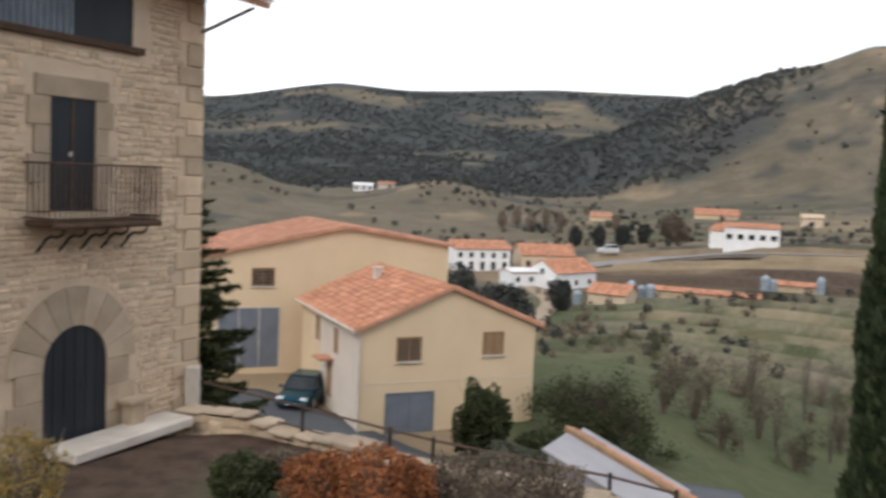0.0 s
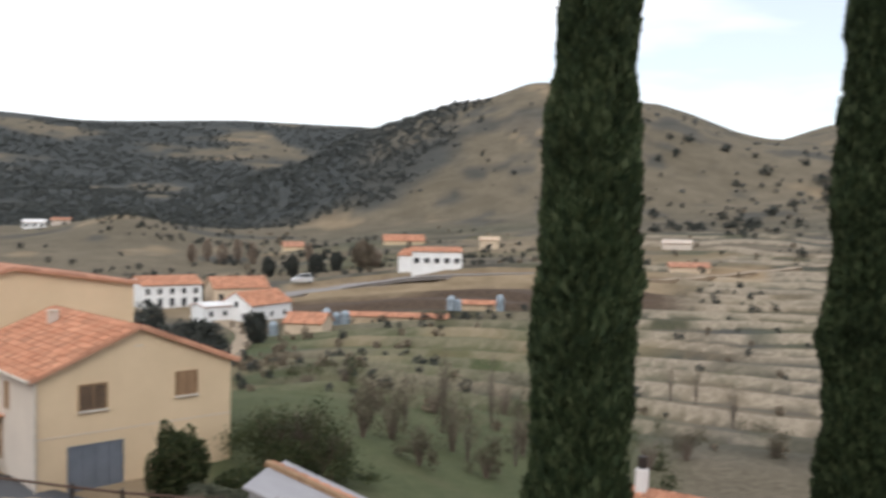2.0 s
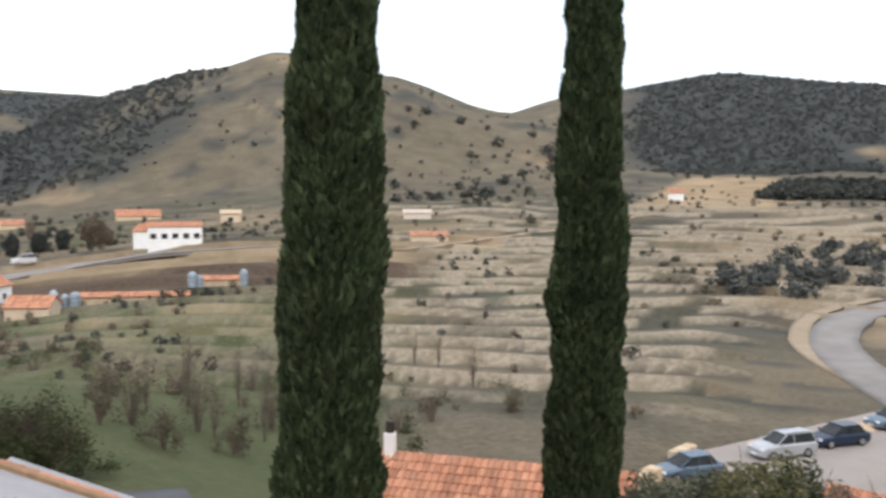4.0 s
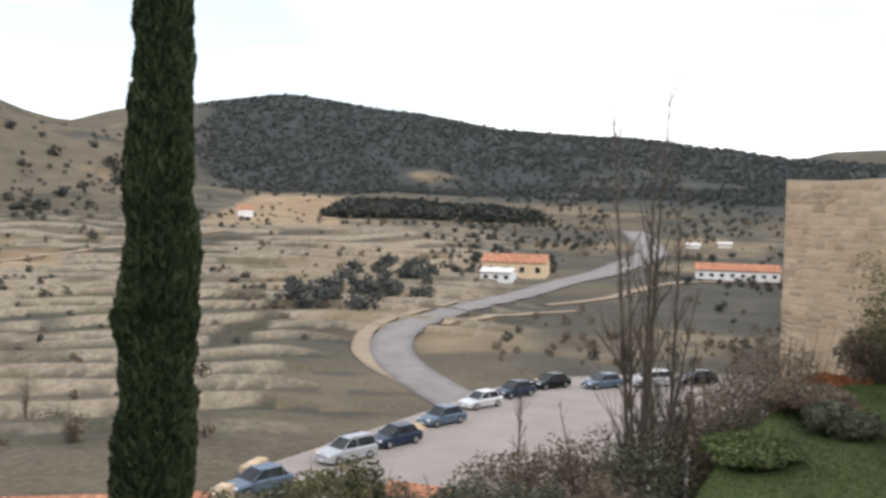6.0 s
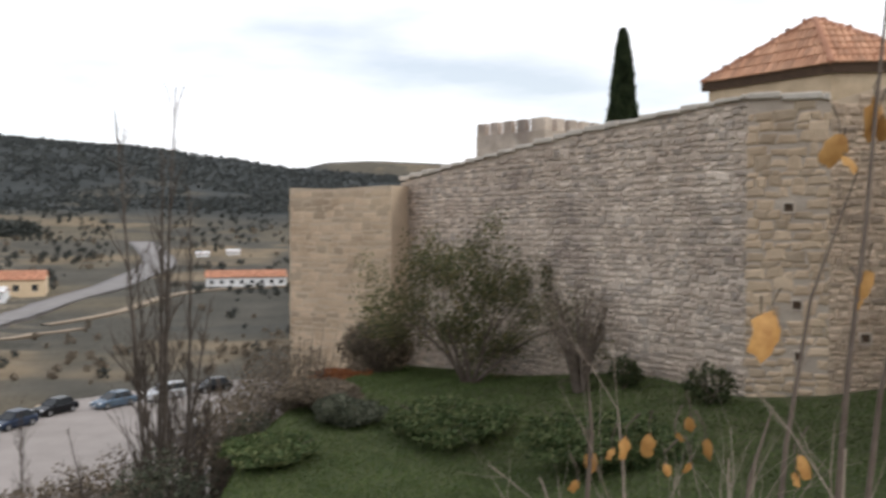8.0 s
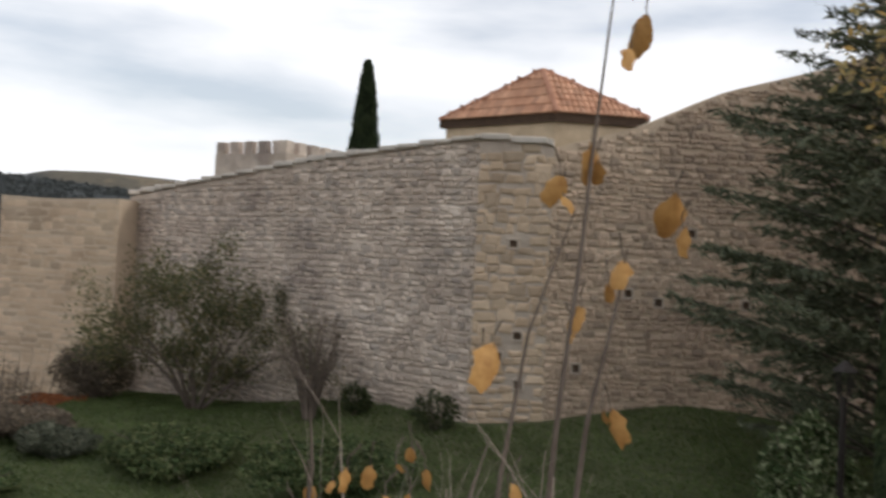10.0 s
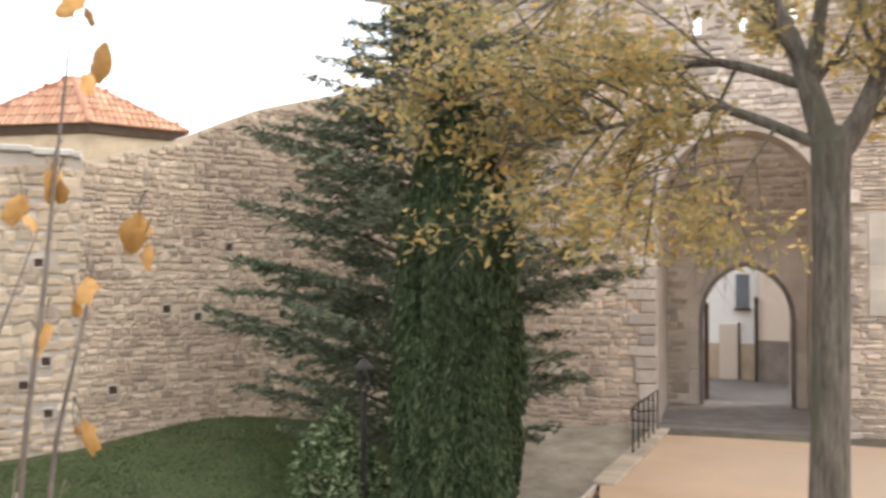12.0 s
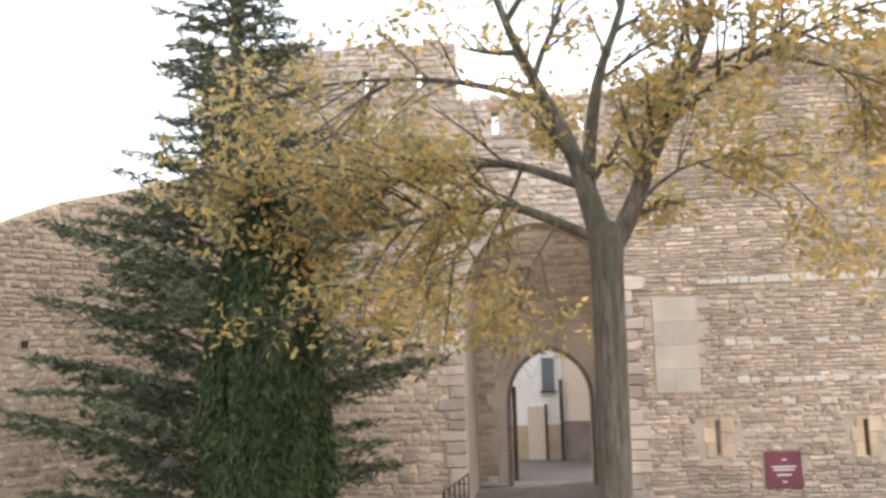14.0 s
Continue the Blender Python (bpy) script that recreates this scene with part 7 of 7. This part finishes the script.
LOT = -12.62
bm = bmesh.new()
f = bm.faces.new([bm.verts.new((x, y, 0)) for x, y in ((36, 41.5), (84, 41.5), (92, 38), (102, 29.5), (105, 22), (98, 10), (66, 8), (42, 20))])
g = bmesh.ops.extrude_face_region(bm, geom=[f])
bmesh.ops.translate(bm, vec=(0, 0, 1.0), verts=[v for v in g["geom"] if isinstance(v, bmesh.types.BMVert)])
tagged(part("car_park", bm, M["gravel"], None, m=pose(0, 0, LOT - 1.0)), "wide grey gravel car park below the town", "car park", kind="structure")


def car_paint(name, c, rough_v=0.25, metal=0.5):
    m = surface(name, tuple(v * 0.85 for v in c), tuple(min(1, v * 1.1) for v in c), 1.5, 30, rough_v, 0.0, metal=metal)
    return m


tyre_m = surface("tyre_rubber", (0.012, 0.012, 0.012), (0.03, 0.03, 0.03), 5, 30, 0.85, 0.1, 0.002)
rim_m = surface("wheel_alloy", (0.35, 0.36, 0.37), (0.5, 0.51, 0.52), 5, 30, 0.35, 0.0, metal=0.8)
lens_m = surface("lamp_lens", (0.65, 0.67, 0.7), (0.8, 0.82, 0.85), 5, 30, 0.15, 0.0)
red_m = surface("red_lens", (0.28, 0.01, 0.01), (0.4, 0.03, 0.02), 5, 30, 0.2, 0.0)


def loft(rings):
    bm = bmesh.new()
    rs = [[bm.verts.new(p) for p in r] for r in rings]
    n_r = len(rs[0])
    for a, b in zip(rs, rs[1:]):
        for k in range(n_r):
            bm.faces.new((a[k], a[(k + 1) % n_r], b[(k + 1) % n_r], b[k]))
    bm.faces.new(rs[0])
    bm.faces.new(list(reversed(rs[-1])))
    return bm


def car(place, z, yaw, paint, label, length=4.3, width=1.75, height=1.45, tall=False, name="parked_car"):
    """x is the length, the nose at +x."""
    t = thing(name, label, "car", pose(place[0], place[1], z, 0, 0, yaw), "parked cars")
    l, w, h = length / 2, width / 2, height
    belt = 0.62 * h

    def ring(x, ww, z0, z1):
        return [(x, -ww, z0 + 0.1), (x, -ww * 0.96, z0), (x, ww * 0.96, z0), (x, ww, z0 + 0.1), (x, ww, z1 - 0.12), (x, ww * 0.86, z1), (x, -ww * 0.86, z1), (x, -ww, z1 - 0.12)]

    hood = belt * (0.97 if tall else 0.9)
    tail = belt * (1.0 if tall else 0.98)
    body = loft([ring(-l, w * 0.84, 0.32, tail * 0.9), ring(-l + 0.12, w * 0.96, 0.24, tail), ring(-l * 0.45, w, 0.2, belt), ring(l * 0.3, w, 0.2, belt),
                 ring(l * 0.62, w * 0.98, 0.2, hood), ring(l - 0.18, w * 0.93, 0.24, hood * 0.88), ring(l, w * 0.78, 0.32, hood * 0.72)])
    part("body", body, paint, t)
    rear = -l * (0.92 if tall else 0.78)

    def cab(x, ww, z):
        return [(x, -ww, z), (x, ww, z)]

    top = h - 0.04
    x_wt, x_rt = l * 0.08, rear + (0.25 if tall else 0.42)
    v = [(l * 0.46, -w * 0.88, belt - 0.02), (l * 0.46, w * 0.88, belt - 0.02), (x_wt, w * 0.72, top), (x_wt, -w * 0.72, top), (rear, -w * 0.88, belt - 0.02), (rear, w * 0.88, belt - 0.02), (x_rt, w * 0.72, top), (x_rt, -w * 0.72, top)]
    part("cabin_glass", mesh_of("cabin_glass", v, [(0, 1, 2, 3), (4, 7, 6, 5), (0, 3, 7, 4), (1, 5, 6, 2), (3, 2, 6, 7)], M["glass"]), None, t, "dark car glass")
    part("roof", box((x_rt - 0.06, -w * 0.74, top - 0.03), (x_wt + 0.08, w * 0.74, h), 0.025), paint, t)
    for s in (-1, 1):
        for (xa, za), (xb, zb) in (((l * 0.46, belt - 0.02), (x_wt, top)), ((-l * 0.15, belt - 0.02), (-l * 0.15, top)), ((rear, belt - 0.02), (x_rt, top))):
            part("pillar", rods([((xa, s * w * 0.885, za), (xb, s * w * 0.73, zb))], 0.035, 5), paint, t)
        part("mirror", box((l * 0.33, s * (w + 0.09) - 0.08, belt - 0.02), (l * 0.4, s * (w + 0.09) + 0.08, belt + 0.11), 0.02), paint, t)
        part("headlight", box((l - 0.2, s * w * 0.66 - 0.17, hood * 0.68), (l - 0.02, s * w * 0.66 + 0.17, hood * 0.68 + 0.14), 0.02), lens_m, t)
        part("tail_light", box((-l - 0.01, s * w * 0.68 - 0.11, tail * 0.62), (-l + 0.14, s * w * 0.68 + 0.11, tail * 0.62 + 0.2), 0.02), red_m, t)
        for x in (-l * 0.6, l * 0.62):
            wh = bmesh.new()
            bmesh.ops.create_cone(wh, cap_ends=True, segments=16, radius1=0.31, radius2=0.31, depth=0.2, matrix=Matrix.Translation((x, s * (w - 0.08), 0.31)) @ pose(0, 0, 0, 90, 0, 0))
            wheel = part("wheel", wh, tyre_m, t)
            rm = bmesh.new()
            bmesh.ops.create_cone(rm, cap_ends=True, segments=12, radius1=0.2, radius2=0.2, depth=0.215, matrix=Matrix.Translation((x, s * (w - 0.075), 0.31)) @ pose(0, 0, 0, 90, 0, 0))
            part("rim", rm, rim_m, wheel)
    part("bumper", box((l - 0.12, -w * 0.85, 0.26), (l + 0.05, w * 0.85, 0.46), 0.03), paint, t)
    part("plate", box((l + 0.052, -0.25, 0.32), (l + 0.062, 0.25, 0.42)), M["white"], t)
    return t


silver, dark_blue, steel, black, white_p, teal = (car_paint(n, c) for n, c in (("silver_paint", (0.50, 0.52, 0.55)), ("dark_blue_paint", (0.035, 0.05, 0.085)),
                                                  ("steel_blue_paint", (0.13, 0.18, 0.24)), ("black_paint", (0.02, 0.02, 0.022)), ("white_paint", (0.72, 0.73, 0.75)), ("teal_paint", (0.015, 0.07, 0.10))))
SPOTS = ((48.5, 57.5, 166, steel, "steel blue saloon car on the gravel", False), (53.9, 64.2, 166, silver, "silver estate car with roof rails", True), (56.9, 68.6, 165, dark_blue, "dark blue hatchback car on the gravel", False),
         (59.8, 75.5, 163, steel, "grey-blue saloon car on the gravel", False), (62.2, 82.5, 162, white_p, "white saloon car on the gravel", False), (64.3, 88.0, 160, dark_blue, "dark blue saloon car on the gravel", False),
         (66.5, 93.0, 155, black, "black saloon car on the gravel", False), (69.7, 94.5, 146, steel, "grey-blue saloon car on the gravel", False), (72.6, 97.0, 140, white_p, "white tall car at the lot edge", True), (75.3, 100.0, 135, black, "dark car at the lot edge", False))
for az, d, yaw, pm, lb, tl in SPOTS:
    p = polar(az, d)
    c_ob = car(p, LOT, yaw, pm, lb, height=1.62 if tl else 1.45, tall=tl, length=4.5 if tl else 4.3)
    if lb.startswith("silver"):
        for s in (-0.62, 0.62):
            part("roof_rail", rods([((-1.6, s, 1.66), (0.2, s, 1.66))], 0.025), M["iron"], c_ob)
p, z = at(-9.9, 45.0)
car(p, z + 0.02, 262, teal, "dark teal car parked beside the cream barn", length=3.8, height=1.42)
p, z = at(8.6, 240)
car(p, z + 0.3, 190, white_p, "white van on the valley road", length=5.5, width=2.0, height=2.3, tall=True, name="white_van")
p, z = at(74.4, 78.0)
car(p, LOT, 20, silver, "silver car in the middle of the car park")

# ochre boulders and a wooden crate wall at the edge of the car park
rb = random.Random(81)
for az, d, s in ((58.2, 74, 1.2), (57.6, 72.5, 0.9), (64.6, 93.5, 1.1), (66.0, 97.5, 1.0), (52.5, 66.5, 0.9)):
    p = polar(az, d)
    bm = bmesh.new()
    bmesh.ops.create_icosphere(bm, subdivisions=2, radius=s)
    for v in bm.verts:
        v.co *= rb.uniform(0.82, 1.12)
        v.co.z *= 0.7
    tagged(part("boulder", bm, M["warm_stone_one"], None, m=pose(p.x, p.y, gz(p.x, p.y) + 0.2)), "ochre boulder beside the car park", "boulder", "boulders")
for az, d, w in ((46.0, 50.5, 2.6), (48.2, 60.5, 2.0)):
    p = polar(az, d)
    bl = thing("hay_stack", "stack of pale straw bales by the car park", "bales", pose(p.x, p.y, gz(p.x, p.y) - 0.1, 0, 0, 15))
    for i in range(3):
        for j in range(2):
            part("bale", box((i * 0.85 - 1.3, -0.4, j * 0.55), (i * 0.85 - 0.47, 0.4, j * 0.55 + 0.53), 0.05), M["warm_stone_one"], bl)

# ---- church roof and crenellated turret behind the town wall ----
c_l, c_f, c_r = polar(105.0, 39.0), polar(112.2, 35.6), polar(117.8, 36.8)
c_k = c_l + c_r - c_f
ctr = (c_l + c_f + c_r + c_k) / 4
chapel_tile = surface("pale_clay_tiles", (0.46, 0.24, 0.15), (0.64, 0.39, 0.265), 1.2, 12, 0.85, 0.3, 0.01, vary=0.2, island=True)
church = thing("chapel", "pale chapel with a hipped terracotta roof behind the wall", "church")
EZ, AZ = 10.75, 12.75
vs = [Vector((q.x, q.y, zz)) for zz in (1.0, EZ) for q in (c_l, c_f, c_r, c_k)]
inn = [ctr + (Vector((v.x, v.y, 0)) - Vector((ctr.x, ctr.y, 0))) * 0.93 + Vector((0, 0, v.z)) for v in vs]
part("wall", mesh_of("wall", inn, [(0, 1, 5, 4), (1, 2, 6, 5), (2, 3, 7, 6), (3, 0, 4, 7), (4, 5, 6, 7)], M["warm_stone"]), None, church)
cor = [Vector((q.x, q.y, EZ)) for q in (c_l, c_f, c_r, c_k)]
part("cornice", mesh_of("cornice", [v - Vector((0, 0, 0.35)) for v in cor] + cor, [(0, 1, 5, 4), (1, 2, 6, 5), (2, 3, 7, 6), (3, 0, 4, 7), (0, 3, 2, 1)], M["dark_wood"]), None, church, "dark timber eaves")
apex = Vector((ctr.x, ctr.y, AZ))
for k in range(4):
    a, b = cor[k], cor[(k + 1) % 4]
    deck = part("roof_slope", mesh_of("roof_slope", [a, b, apex], [(0, 1, 2)], chapel_tile), None, church)
    x = (b - a).normalized()
    foot = a + x * (apex - a).dot(x)
    y = (apex - foot).normalized()
    n = x.cross(y)
    sgn = 1 if n.z > 0 else -1
    m = Matrix((x, y, n * sgn)).transposed().to_4x4()
    m.translation = a
    wv, sv = (b - a).length, (apex - foot).length
    tv, tf = tile_field(wv, sv, 0.23, 0.42, random.Random(k), 0.09)
    keepf = []
    for q in tf:
        cx = sum(tv[i][0] for i in q) / len(q)
        cy = sum(tv[i][1] for i in q) / len(q)
        fx = (foot - a).length
        if cx > fx * cy / sv and cx < wv - (wv - fx) * cy / sv:
            keepf.append(q)
    tl = part("tiles", mesh_of("tiles", tv, keepf, chapel_tile), None, deck, m=m)
    tagged(tl, kind="stuff")
    part("hip", rods([(a, apex)], 0.13, 6), M["old_tile"], deck)

tur = thing("crenellated_turret", "pale stone turret with small merlons", "tower")
q0, q1, q2 = polar(91.5, 58), polar(95.7, 54), polar(99.4, 58.5)
q3 = q0 + q2 - q1
TZ = 10.55
part("wall", mesh_of("wall", [Vector((q.x, q.y, zz)) for zz in (0.5, TZ) for q in (q0, q1, q2, q3)], [(0, 1, 5, 4), (1, 2, 6, 5), (2, 3, 7, 6), (3, 0, 4, 7), (4, 5, 6, 7)], M["stone_one"]), None, tur)
for a, b, cnt in ((q0, q1, 5), (q1, q2, 5)):
    m, ln = facing(a, b)
    for k in range(cnt):
        w0 = ln / cnt
        part("merlon", box((k * w0 + 0.02, 0.02, TZ - 0.01), (k * w0 + w0 * 0.62, 0.5, TZ + 0.75), 0.03), M["stone_one"], tur, m=m)
